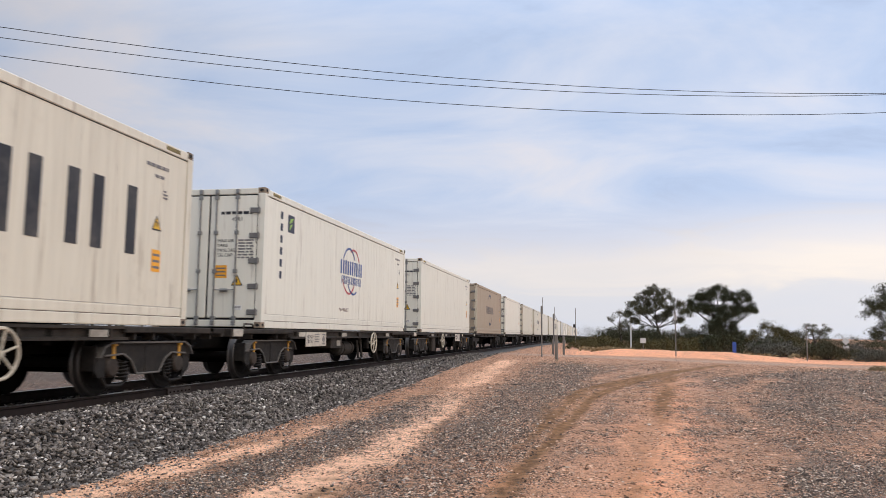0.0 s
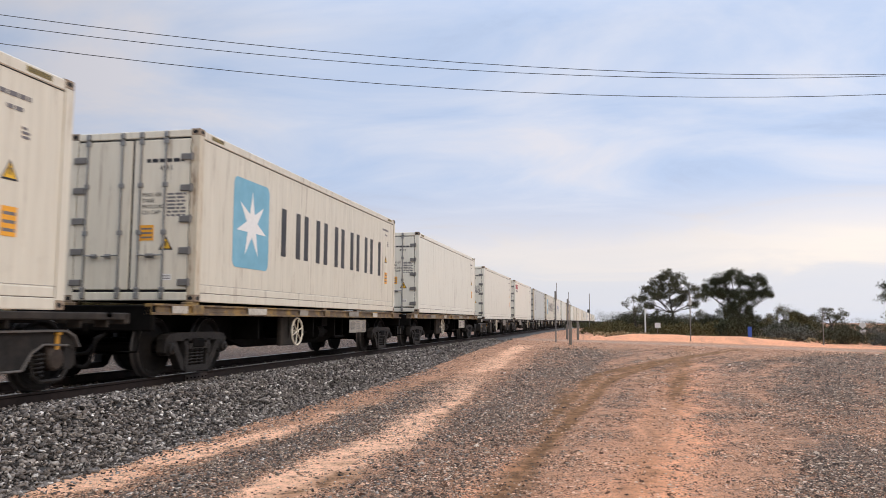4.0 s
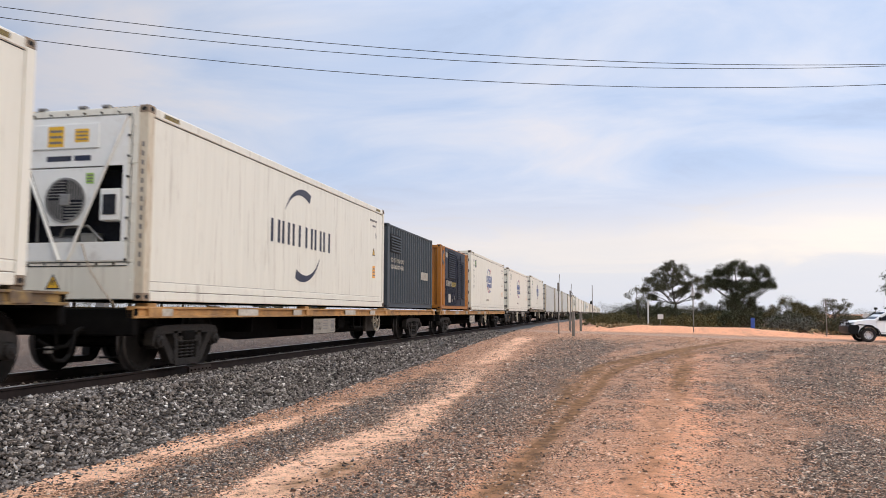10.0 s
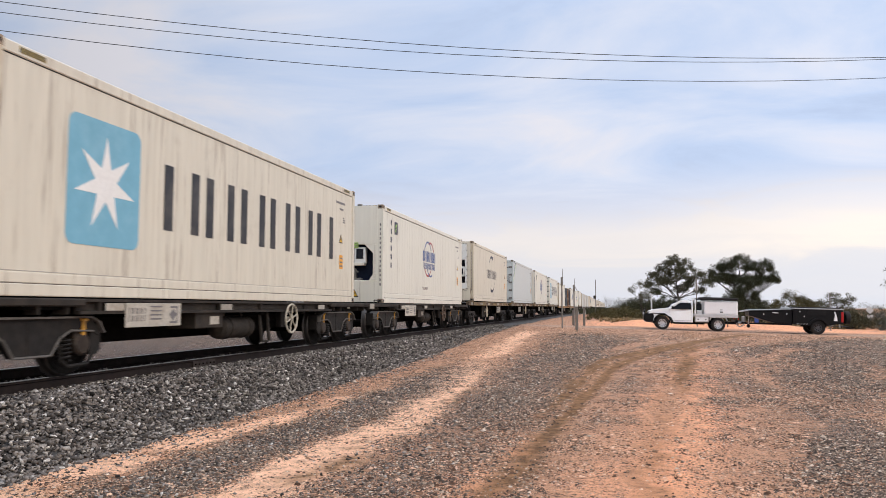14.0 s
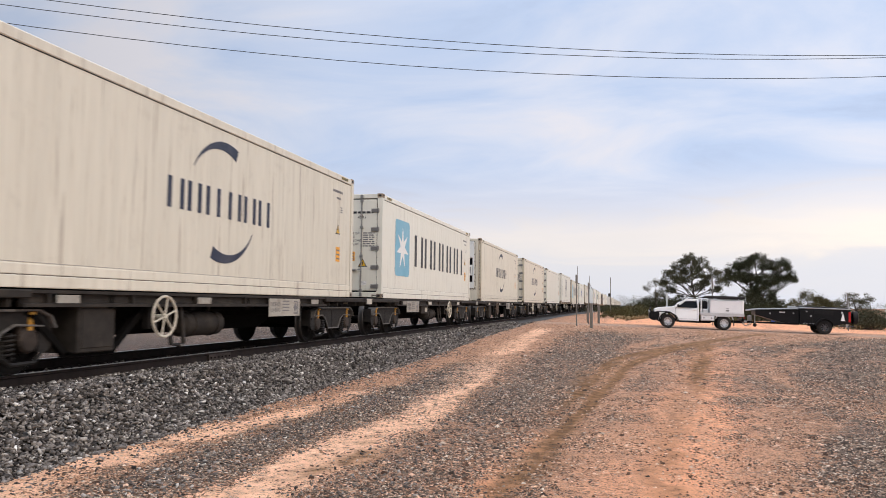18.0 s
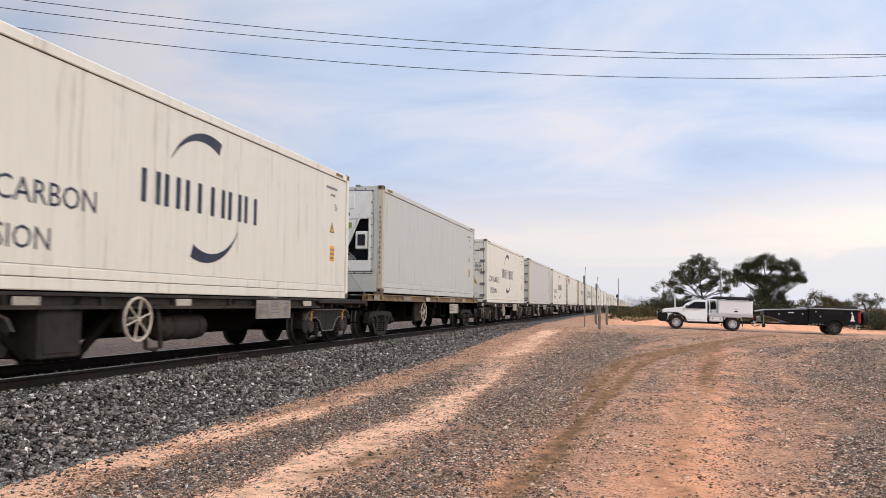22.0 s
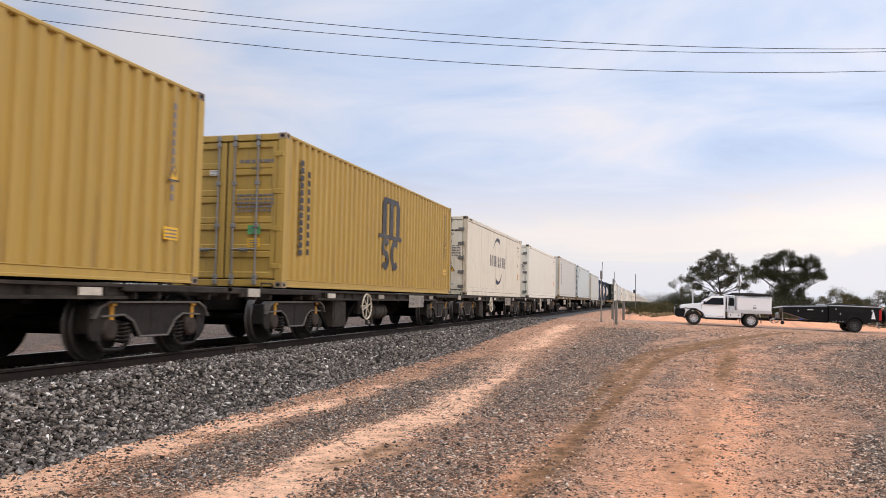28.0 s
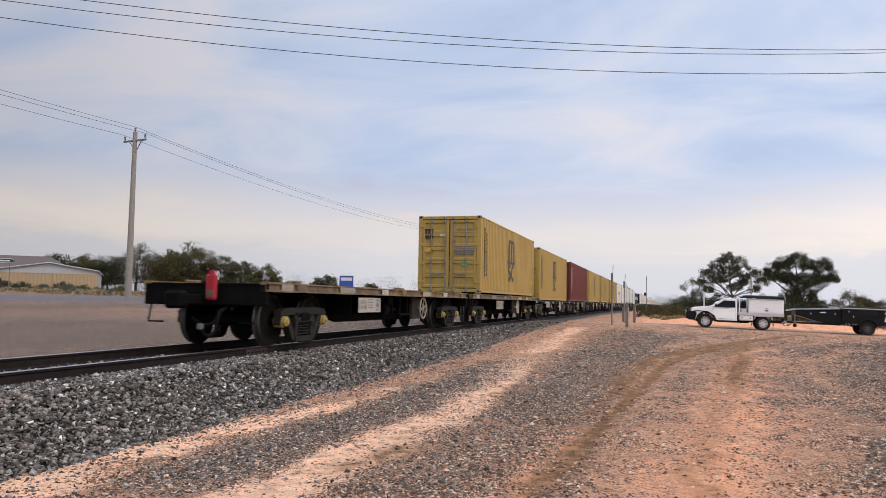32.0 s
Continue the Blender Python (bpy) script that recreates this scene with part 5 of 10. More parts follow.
    for x in (-0.62, -0.08) if kind else ():
        obj("access_hatch", shared("hatch", lambda: Shape().slab(-0.24, -0.014, -0.17, 0.24, 0.0, 0.17, 0.01).mesh("access_hatch", None)), p, (x, 0.0, 2.42), paint)
        obj("hatch_seal", shared("hatch_seal", lambda: Shape().slab(-0.265, -0.006, -0.195, 0.265, 0.0, 0.195, 0.004).mesh("hatch_seal", gasket_black)), p, (x, 0.0, 2.42), None, "black rubber seal round the hatch")
        for g in (-1, 1):
            obj("hatch_latch", shared("hatch_latch", lambda: Shape().slab(-0.025, -0.035, -0.09, 0.025, 0.0, 0.09, 0.008).mesh("hatch_latch", hinge_grey)), p, (x + g * 0.27, 0.0, 2.42))
    obj("warning_triangle", shared("tri_e", triangle_mesh("y")), p, (0.35 if kind else -0.28, -0.003, 0.17), None, "yellow warning triangle")
    obj("sticker", shared("stick_g", sticker_mesh("y", 0.13, 0.16)), p, (0.34, -0.008, 1.62) if kind else (0.22, -0.012, 1.74), ink_lime)
    obj("stencil_block", shared("unit_col", lines_mesh(8, "y", 0.035, 1.9, 14)), c, (1.13, -0.002, 0.5), ink_grey)
    for x in (-0.6, 0.1, 0.5):
        obj("lifting_lug", shared("lug", lambda: Shape().slab(-0.07, -0.03, 0, 0.07, 0.05, 0.05, 0.01).mesh("lifting_lug", None)), c, (x, 0.02, H - 0.02), galv)
    hazard(c, H)


# ---- liveries: plain shapes in their colours on the wall that faces +x ----
def arc_pts(cy, cz, ry, rz, a0, a1, n=14):
    return [(cy + ry * math.cos(radians(a0 + (a1 - a0) * k / n)), cz + rz * math.sin(radians(a0 + (a1 - a0) * k / n))) for k in range(n + 1)]


def band(s, cy, cz, ry, rz, a0, a1, w0, w1, x=1.2065):
    """A curved stroke that swells from width w0 to w1."""
    n = 14
    o = arc_pts(cy, cz, ry, rz, a0, a1, n)
    i = [(cy + (ry - (w0 + (w1 - w0) * k / n)) * math.cos(radians(a0 + (a1 - a0) * k / n)), cz + (rz - (w0 + (w1 - w0) * k / n)) * math.sin(radians(a0 + (a1 - a0) * k / n))) for k in range(n + 1)]
    for k in range(n):
        s.prism([o[k], o[k + 1], i[k + 1], i[k]], "x", x, x + 0.003)


def block_word(key, y, z, w, h, n, stroke, x=1.2065, seed=1):
    def make():
        s = Shape()
        glyph_row(s, x, y, z, w, h, n, stroke, random.Random(seed))
        return s.mesh("logo", None)
    return shared(("word", key, x), make)


def block_column(key, y, z_top, w, h, n, stroke, gap, x=1.2065, seed=1):
    def make():
        s, r = Shape(), random.Random(seed)
        for k in range(n):
            glyph_row(s, x, y, z_top - (k + 1) * h - k * gap, w, h, 1, stroke, r, True)
        return s.mesh("logo", None)
    return shared(("col", key, x), make)


def star_square(c):
    def square():
        s = Shape()
        r, y0, y1, z0, z1 = 0.14, 1.28, 2.79, 0.67, 2.34
        pts = arc_pts(y1 - r, z1 - r, r, r, 0, 90, 5) + arc_pts(y0 + r, z1 - r, r, r, 90, 180, 5) + arc_pts(y0 + r, z0 + r, r, r, 180, 270, 5) + arc_pts(y1 - r, z0 + r, r, r, 270, 360, 5)
        s.prism(pts, "x", 1.2065, 1.2095)
        return s.mesh("logo_square", None)

    def star():
        s = Shape()
        for k in range(7):
            a = 90 + k * 360 / 7
            p = lambda d, r: (2.035 + r * math.cos(radians(a + d)), 1.50 + r * math.sin(radians(a + d)))
            s.prism([(2.035, 1.50), p(-25.7, 0.23), p(0, 0.64), p(25.7, 0.23)], "x", 1.2105, 1.2135)
        return s.mesh("logo_star", None)
    q = obj("logo_square", shared("star_sq", square), c, None, ink_sky, "pale blue rounded square")
    obj("logo_star", shared("star", star), q, None, ink_white, "white seven-pointed star")


def side_marks(c, ink=None, tri=True, sticker=True):
    """Small print at the far end of the wall."""
    ink = ink or ink_grey
    obj("stencil_block", shared("sm_code", lines_mesh(11, "x", 0.62, 0.10, 1)), c, (1.2065, 10.85, 2.43), ink)
    obj("stencil_block", shared("sm_code2", lines_mesh(12, "x", 0.26, 0.09, 1)), c, (1.2065, 11.1, 2.28), ink)
    obj("stencil_block", shared("sm_sq", lines_mesh(13, "x", 0.13, 0.16, 3)), c, (1.2065, 11.35, 1.98), ink)
    if tri:
        obj("warning_triangle", shared("tri_s", triangle_mesh("x")), c, (1.2065, 11.2, 1.46), None, "yellow warning triangle")
    if sticker:
        obj("sticker", shared("stick_s", sticker_mesh("x", 0.24, 0.34)), c, (1.2065, 11.1, 0.82), label_orange, "orange sticker with small print")


def livery_star(c):
    star_square(c)
    obj("logo", block_word("star", 3.42, 1.03, 7.43, 1.0, 6, 0.24, seed=3), c, None, ink_black, "large black block lettering shapes")
    side_marks(c)


def livery_arcs(c, column=True):
    """Blue and red interlaced arcs round two rows of blocks."""
    for ink, sets in ((ink_blue, ((5.72, 8), (6.12, -8))), (ink_red, ((5.98, 8), (5.86, -8)))):
        def make(sets=sets, red=ink is ink_red):
            s = Shape()
            if red:
                band(s, 6.15, 1.62, 0.62, 0.65, 30, 118, 0.055, 0.055)
                band(s, 5.75, 1.62, 0.62, 0.65, 205, 325, 0.055, 0.055)
            else:
                band(s, 5.75, 1.62, 0.62, 0.65, 34, 150, 0.055, 0.055)
                band(s, 6.15, 1.62, 0.62, 0.65, 215, 300, 0.055, 0.055)
            return s.mesh("logo_arc", None)
        obj("logo_arc", shared(("arc", ink.name), make), c, None, ink, "curved stroke of the emblem")
    obj("logo", block_word("arcs_a", 5.0, 1.52, 2.02, 0.38, 5, 0.11, seed=5), c, None, ink_blue, "blue block lettering shapes")
    obj("logo", block_word("arcs_b", 5.1, 1.25, 1.80, 0.22, 8, 0.05, seed=6), c, None, ink_blue, "blue block lettering shapes")
    if column:
        obj("logo", block_column("arcs_col", 0.86, 2.54, 0.19, 0.17, 6, 0.03, 0.09, seed=7), c, None, ink_navy, "column of small dark blue blocks")
        sq = obj("logo_square", shared("f_square", lambda: Shape().box(1.2065, 1.29, 2.13, 1.2095, 1.66, 2.52).mesh("logo_square", None)), c, None, ink_navy, "small navy square")
        obj("logo_flash", shared("f_flash", lambda: Shape().prism([(1.36, 2.32), (1.50, 2.37), (1.60, 2.47), (1.42, 2.44)], "x", 1.2105, 1.2125).prism([(1.35, 2.18), (1.43, 2.21), (1.55, 2.34), (1.42, 2.30)], "x", 1.2105, 1.2125).mesh("logo_flash", None)), sq, None, ink_lime)
    side_text(c, "NO FORKLIFT", 0.13, 4.95, 0.50, ink_maroon)
    side_marks(c)


def livery_swoosh(c, low_carbon=False):
    def swoosh():
        s = Shape()
        band(s, 5.97, 1.52, 1.12, 1.02, 153, 68, 0.01, 0.21)
        band(s, 5.97, 1.50, 1.12, 1.0, -25, -112, 0.01, 0.21)
        return s.mesh("logo_swoosh", None)
    obj("logo_swoosh", shared("swoosh", swoosh), c, None, ink_navy, "two dark blue crescent strokes")
    obj("logo", block_word("sw_a", 4.3, 1.26, 1.62, 0.47, 3, 0.11, seed=8), c, None, ink_navy, "dark blue block lettering shapes")
    obj("logo", block_word("sw_b", 6.10, 1.26, 1.64, 0.47, 3, 0.11, seed=9), c, None, ink_navy, "dark blue block lettering shapes")
    if low_carbon:
        side_text(c, "LOW-CARBON", 0.40, 0.70, 0.98, ink_navy)
        side_text(c, "EMISSION", 0.38, 1.03, 0.46, ink_navy)
    side_marks(c)


def livery_column(c, ink=None, n=6, serif=0.30):
    obj("logo", block_column(("tall", n), 1.21, 2.42, serif + 0.08, 0.20, n, 0.055, 0.06, seed=12), c, None, ink or ink_maroon, "column of dark block lettering shapes")
    side_marks(c, None, True, False)
    obj("sticker", shared("stick_low", sticker_mesh("x", 0.34, 0.10)), c, (1.2065, 7.4, 0.52), label_orange, "small orange sticker")


def livery_red_word(c):
    obj("logo", block_word("redw", 0.43, 2.25, 1.58, 0.34, 5, 0.10, seed=14), c, None, ink_red, "red block lettering shapes")
    obj("logo", block_word("redw2", 0.53, 2.05, 1.32, 0.12, 9, 0.03, seed=15), c, None, ink_grey, "small grey block lettering shapes")
    side_marks(c, None, True, False)


def livery_diagonal(c):
    """Slanted word over a green stripe."""
    def make():
        s, r = Shape(), random.Random(16)
        for k in range(7):
            a = 0.36 + k * 0.135
            z = 1.72 + k * 0.138
            s.prism([(a, z), (a + 0.085, z + 0.085), (a - 0.03, z + 0.25), (a - 0.115, z + 0.165)], "x", 1.2105, 1.2135)
        return s.mesh("logo", None)
    obj("logo_ground", shared("diag_w", lambda: Shape().prism([(0.19, 1.42), (1.42, 2.70), (1.0, 2.70), (0.19, 1.86)], "x", 1.2065, 1.2085).mesh("logo_ground", None)), c, None, ink_white, "white slanted ground of the emblem")
    obj("logo_stripe", shared("diag_g", lambda: Shape().prism([(0.19, 1.34), (1.50, 2.70), (1.38, 2.70), (0.19, 1.46)], "x", 1.2085, 1.2105).mesh("logo_stripe", None)), c, None, ink_lime, "green slanted stripe")
    obj("logo", shared("diag_b", make), c, None, ink_blue, "slanted dark blue block lettering shapes")
    side_marks(c)


def livery_stack(c, ink, x=1.2145):
    """An arched block above two round ones, with columns of small blocks at the rear."""
    def make():
        s = Shape()
        y, z = 5.42, 1.36
        for k in range(3):
            s.box(x, y + k * 0.53, z + 0.10, x + 0.003, y + k * 0.53 + 0.28, z + 0.92)
            if k < 2:
                s.prism([(y + k * 0.53, z + 0.92), (y + k * 0.53 + 0.77, z + 0.92), (y + k * 0.53 + 0.67, z + 1.06), (y + k * 0.53 + 0.12, z + 1.06)], "x", x, x + 0.003)
        s.prism([(y - 0.26, z), (y + 1.52, z), (y + 1.52, z + 0.10), (y - 0.26, z + 0.10)], "x", x, x + 0.003)
        band(s, y + 0.25, z - 0.22, 0.27, 0.245, 25, 272, 0.17, 0.17, x)
        band(s, y + 0.25, z - 0.55, 0.27, 0.245, -155, 92, 0.17, 0.17, x)
        band(s, y + 0.98, z - 0.385, 0.34, 0.41, 48, 312, 0.19, 0.19, x)
        return s.mesh("logo", None)
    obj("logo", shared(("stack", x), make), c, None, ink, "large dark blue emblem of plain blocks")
    obj("logo", block_column("stk1", 0.64, 2.50, 0.24, 0.115, 13, 0.035, 0.03, x, 21), c, None, ink, "column of small dark blocks")
    obj("logo", block_column("stk2", 0.99, 2.32, 0.17, 0.12, 10, 0.03, 0.05, x, 22), c, None, ink, "column of small dark blocks")


def side_marks_dry(c, ink, x=1.2145):
    obj("logo", block_column("dry_col", 11.42, 2.58, 0.10, 0.10, 11, 0.02, 0.03, x, 23), c, None, ink)
    obj("sticker", shared("stick_d", sticker_mesh("x", 0.34, 0.18)), c, (x, 11.3, 0.62), label_yellow, "yellow sticker with small print")
    obj("warning_triangle", shared("tri_s", triangle_mesh("x")), c, (x, 11.5, 1.46), None, "yellow warning triangle")


def make_reefer(r, z, paint, label, livery=None, end="doors", rusty=None, far=False):
    c = empty("refrigerated_container", pose(TRACK_X, r, z), label, "container", "containers on the train")
    movers.append((c, r, z))
    frame_parts(c, C_L, C_H, paint, rusty)

    def rail():
        s = Shape()
        s.prism([(1.08, 0.0), (1.214, 0.0), (1.219, 0.012), (1.219, 0.135), (1.204, 0.15), (1.209, 0.16), (1.209, 0.265), (1.200, 0.29), (1.08, 0.29)], "y", 0.17, C_L - 0.17)
        return s.mesh("bottom_rail", None)
    for turn, off in ((0, None), (math.pi, (0, C_L, 0))):
        obj("side_wall", shared("reefer_side", reefer_side_mesh), c, off, paint, "", turn)
        obj("bottom_rail", shared("reefer_rail", rail), c, off, paint, "", turn)
    if not far:
        obj("wall_seam", shared("seam_hi", lambda: Shape().box(1.195, 0.17, 0.286, 1.2068, C_L - 0.17, 0.294).mesh("wall_seam", tank_seam)), c)
        obj("wall_seam", shared("seam_lo", lambda: Shape().box(1.195, 0.17, 0.139, 1.2128, C_L - 0.17, 0.153).mesh("wall_seam", grime_dark)), c)
    obj("end_wall", shared("reefer_front", lambda: Shape().slab(-1.07, C_L - 0.1, 0.1, 1.07, C_L - 0.01, C_H - 0.03, 0.01).mesh("end_wall", None)), c, None, paint)
    if far:
        obj("door_leaf", shared("far_door", lambda: Shape().slab(-1.07, 0.0, 0.10, 1.07, 0.08, C_H - 0.03, 0.012).mesh("door_leaf", None)), c, None, paint)
    elif end == "doors":
        reefer_doors(c, C_H, paint)
    else:
        reefer_unit(c, C_H, paint, 0 if end == "fan" else 1)
    if livery:
        livery(c)
    elif not far:
        side_marks(c)
    return c


def make_dry(r, z, paint, label, L=C_L, H=C_H, end="doors", livery=None, ink=None):
    c = empty("shipping_container", pose(TRACK_X, r, z), label, "container", "containers on the train")
    movers.append((c, r, z))
    frame_parts(c, L, H, paint, None, 0.075)

    def rail():
        s = Shape()
        s.prism([(1.08, 0.02), (1.217, 0.02), (1.217, 0.05), (1.205, 0.06), (1.205, 0.14), (1.217, 0.15), (1.217, 0.165), (1.08, 0.165)], "y", 0.17, L - 0.17)
        return s.mesh("bottom_rail", None)

    def leaf(g):
        def make():
            s = Shape()
            a, b = (0.02, 1.06) if g > 0 else (-1.06, -0.02)
            s.box(a, 0.05, 0.17, b, 0.09, H - 0.15)
            for k in range(5):
                z0 = 0.17 + k * (H - 0.32) / 5
                z1 = z0 + (H - 0.32) / 5
                s.slab(a, 0.015, z0, b, 0.055, z0 + 0.13, 0.02)
                s.slab(a, 0.015, z1 - 0.13, b, 0.055, z1, 0.02)
            s.slab(a, 0.012, 0.17, a + 0.12, 0.055, H - 0.15, 0.012)
            s.slab(b - 0.12, 0.012, 0.17, b, 0.055, H - 0.15, 0.012)
            return s.mesh("door_leaf", None)
        return make
    for turn, off in ((0, None), (math.pi, (0, L, 0))):
        obj("side_wall", shared(("ribbed", L, H), lambda: ribbed_side_mesh(L, H)), c, off, paint, "", turn)
        obj("bottom_rail", shared(("dry_rail", L), rail), c, off, paint, "", turn)
    obj("end_wall", shared(("rib_end", H), lambda: ribbed_end_mesh(H)), c, (0, L, 0), paint, "", math.pi)
    if end == "doors":
        obj("door_leaf", shared(("dleaf", 1, H), leaf(1)), c, None, paint)
        obj("door_leaf", shared(("dleaf", -1, H), leaf(-1)), c, None, paint)
        obj("door_gasket", shared(("dgasket", H), lambda: Shape().box(-1.09, 0.06, 0.12, 1.09, 0.12, H - 0.12).mesh("door_gasket", gasket_black)), c)
        obj("door_header", shared(("dhead", H), lambda: Shape().slab(-1.07, 0.0, H - 0.135, 1.07, 0.1, H - 0.012, 0.01).mesh("door_header", None)), c, None, paint)
        obj("door_sill", shared("dsill", lambda: Shape().slab(-1.07, -0.005, 0.02, 1.07, 0.1, 0.15, 0.01).mesh("door_sill", None)), c, None, paint)
        rod_set(c, (-0.70, -0.16, 0.18, 0.66), 0.10, H - 0.08, 0.72, paint if paint is paint_green else None)
        for k in range(4):
            for x in (-1.09, 1.09):
                obj("hinge", shared("dhinge", lambda: Shape().slab(-0.09, -0.012, -0.05, 0.09, 0.03, 0.05, 0.01).mesh("hinge", None)), c, (x, 0.0, 0.4 + k * (H - 0.8) / 3), paint)
    else:
        obj("end_wall", shared(("rib_end", H), lambda: ribbed_end_mesh(H)), c, None, paint)
    if livery:
        livery(c)
    return c


def yellow_box(r, z, rear_logo=False):
    c = make_dry(r, z, paint_yellow, "mustard yellow corrugated container with a dark emblem", livery=lambda q: livery_stack(q, ink_black))
    side_marks_dry(c, ink_grey)
    hazard(c, C_H, False)
    obj("stencil_block", shared("code_lines", lines_mesh(3, "y", 0.72, 0.11, 1)), c, (0.28, 0.008, 2.34), ink_grey)
    end_text(c, "45G1", 0.11, 0.52, 2.20, 0.008, ink_grey)
    obj("stencil_block", shared("dry_spec", lines_mesh(6, "y", 0.76, 0.36, 5)), c, (0.24, 0.010, 1.42), ink_grey)
    obj("sticker", shared("stick_ge", sticker_mesh("y", 0.26, 0.16)), c, (0.48, 0.008, 1.0), ink_green, "green sticker")
    obj("sticker", shared("stick_ye", sticker_mesh("y", 0.26, 0.16)), c, (0.48, 0.008, 0.76) if not rear_logo else (-0.98, 0.008, 1.52), label_yellow, "yellow sticker")
    obj("sticker", shared("stick_w", sticker_mesh("y", 0.18, 0.10)), c, (-0.36, 0.008, 2.12), ink_white)
    if rear_logo:
        def make():
            s = Shape()
            for k in range(3):
                s.box(-0.96 + k * 0.12, 0.006, 2.20, -0.89 + k * 0.12, 0.009, 2.36)
            s.box(-0.98, 0.006, 2.34, -0.63, 0.009, 2.40)
            s.box(-0.96, 0.006, 2.04, -0.82, 0.009, 2.16)
            s.box(-0.78, 0.006, 2.04, -0.64, 0.009, 2.16)
            return s.mesh("logo", ink_black)
        obj("logo", make(), c, None, None, "small black emblem of plain blocks")
    return c


def louvre_mesh(y0, y1, z0, z1, x):
    def make():
        s = Shape()
        n = int((z1 - z0) / 0.085)
        p = (z1 - z0) / n
        for k in range(n):
            z = z0 + k * p
            s.prism([(x - 0.05, z + p), (x + 0.012, z + 0.02), (x + 0.012, z), (x - 0.02, z)], "y", y0, y1)
        return s.mesh("louvre_slats", None)
    return make


def generator_box(r, z, body, panel, label, kind):
    """Twenty-foot generator container with louvres."""
    L, H = 6.058, 2.591
    c = make_dry(r, z, body, label, L, H, "ribbed" if kind != "green" else "doors")
    c.name = "generator_container"
    x = 1.222
    if kind == "orange":
        p = obj("service_panel", shared("gp_main", lambda: Shape().slab(1.19, 0.86, 0.14, x, 5.25, H - 0.05, 0.008).mesh("service_panel", None)), c, None, panel, "dark navy louvred panel with doors")
        for k, (a, b, z0, z1) in enumerate(((1.48, 2.90, 1.32, 2.42), (3.42, 4.05, 0.45, 2.2), (4.45, 5.08, 0.50, 2.1))):
            obj("louvre_frame", shared(("lf", k), lambda: Shape().box(x - 0.001, a - 0.05, z0 - 0.05, x + 0.004, b + 0.05, z1 + 0.05).mesh("louvre_frame", gasket_black)), p)
            obj("louvre_slats", shared(("lv", k), louvre_mesh(a, b, z0, z1, x + 0.03)), p, None, panel)
        for a, b in ((3.02, 3.08), (3.28, 3.34), (4.14, 4.20)):
            obj("door_edge", shared(("de", a), lambda: Shape().slab(x, a, 0.2, x + 0.02, b, 2.40, 0.004).mesh("door_edge", None)), p, None, panel)
        for k in range(15):
            yy = 0.92 + k * 0.145
            obj("panel_rib", shared("panel_rib", lambda: Shape().slab(x - 0.004, 0.0, 0.16, x + 0.016, 0.07, 1.26, 0.006).mesh("panel_rib", None)), p, (0, yy, 0), panel)
        obj("white_plate", shared("gp_w1", lambda: Shape().slab(x, 1.42, 0.28, x + 0.03, 1.86, 0.62, 0.006).mesh("white_plate", None)), p, None, plate_white)
        obj("white_plate", shared("gp_w2", lambda: Shape().slab(x, 2.22, 0.30, x + 0.012, 2.46, 0.44, 0.004).slab(x, 2.62, 0.42, x + 0.012, 2.86, 0.56, 0.004).mesh("white_plate", None)), p, None, plate_white)
        obj("logo", block_word("gen_w", 0.97, 0.95, 1.15, 0.24, 5, 0.06, x + 0.018, 31), p, None, plate_white, "white block lettering shapes")
        obj("logo", block_word("gen_y", 2.10, 0.95, 0.95, 0.20, 5, 0.05, x + 0.018, 32), p, None, cap_yellow, "yellow block lettering shapes")
        obj("white_plate", shared("gp_w3", lambda: Shape().box(x + 0.001, 0.92, 2.14, x + 0.005, 1.34, 2.34).mesh("white_plate", None)), p, None, plate_white)

        def emblem():
            s = Shape()
            band(s, 0.50, 2.10, 0.26, 0.30, 40, 320, 0.14, 0.14, 1.2145)
            return s.mesh("logo", ink_black)
        obj("logo", emblem(), c, None, None, "round black emblem")
    else:
        obj("louvre_frame", shared("lf_d", lambda: Shape().box(1.2, 0.35, 1.72, 1.216, 1.55, 2.30).mesh("louvre_frame", gasket_black)), c)
        obj("louvre_slats", shared("lv_d", louvre_mesh(0.40, 1.50, 1.76, 2.28, 1.235)), c, None, body)
        obj("white_plate", shared("gd_w", lambda: Shape().box(1.2145, 4.30, 1.02, 1.218, 5.35, 1.30).mesh("white_plate", None)), c, None, plate_white)
        obj("logo", block_word(("gd", kind), 0.40, 1.42, 1.55, 0.14, 9, 0.03, 1.2145, 33), c, None, plate_white, "small white block lettering shapes")
        obj("logo", block_word(("gd2", kind), 0.40, 1.22, 1.55, 0.13, 9, 0.03, 1.2145, 34), c, None, plate_white, "small white block lettering shapes")
        if kind == "green":
            end_text(c, "PP03", 0.20, 0.42, 2.20, 0.008, plate_white)

            def scrawl():
                s = Shape()
                for pts in ([(-1.0, 2.05), (-0.3, 2.30), (-0.1, 2.05), (0.5, 2.02), (1.0, 1.95)], [(0.0, 2.2), (0.1, 1.6), (-0.05, 1.1), (0.05, 0.5), (0.2, 0.4)], [(-0.5, 1.7), (-0.4, 1.3), (-0.62, 1.1)], [(0.4, 1.4), (0.3, 0.6), (0.45, 0.4)], [(0.5, 1.5), (0.95, 1.35)]):
                    for (a, b), (cc, d) in zip(pts, pts[1:]):
                        s.rod((a, 0.012, b), (cc, 0.012, d), 0.014, 5)
                return s.mesh("scrawl", plate_white)
            obj("scrawl", scrawl(), c, None, None, "pale sprayed lines on the doors")
    return c


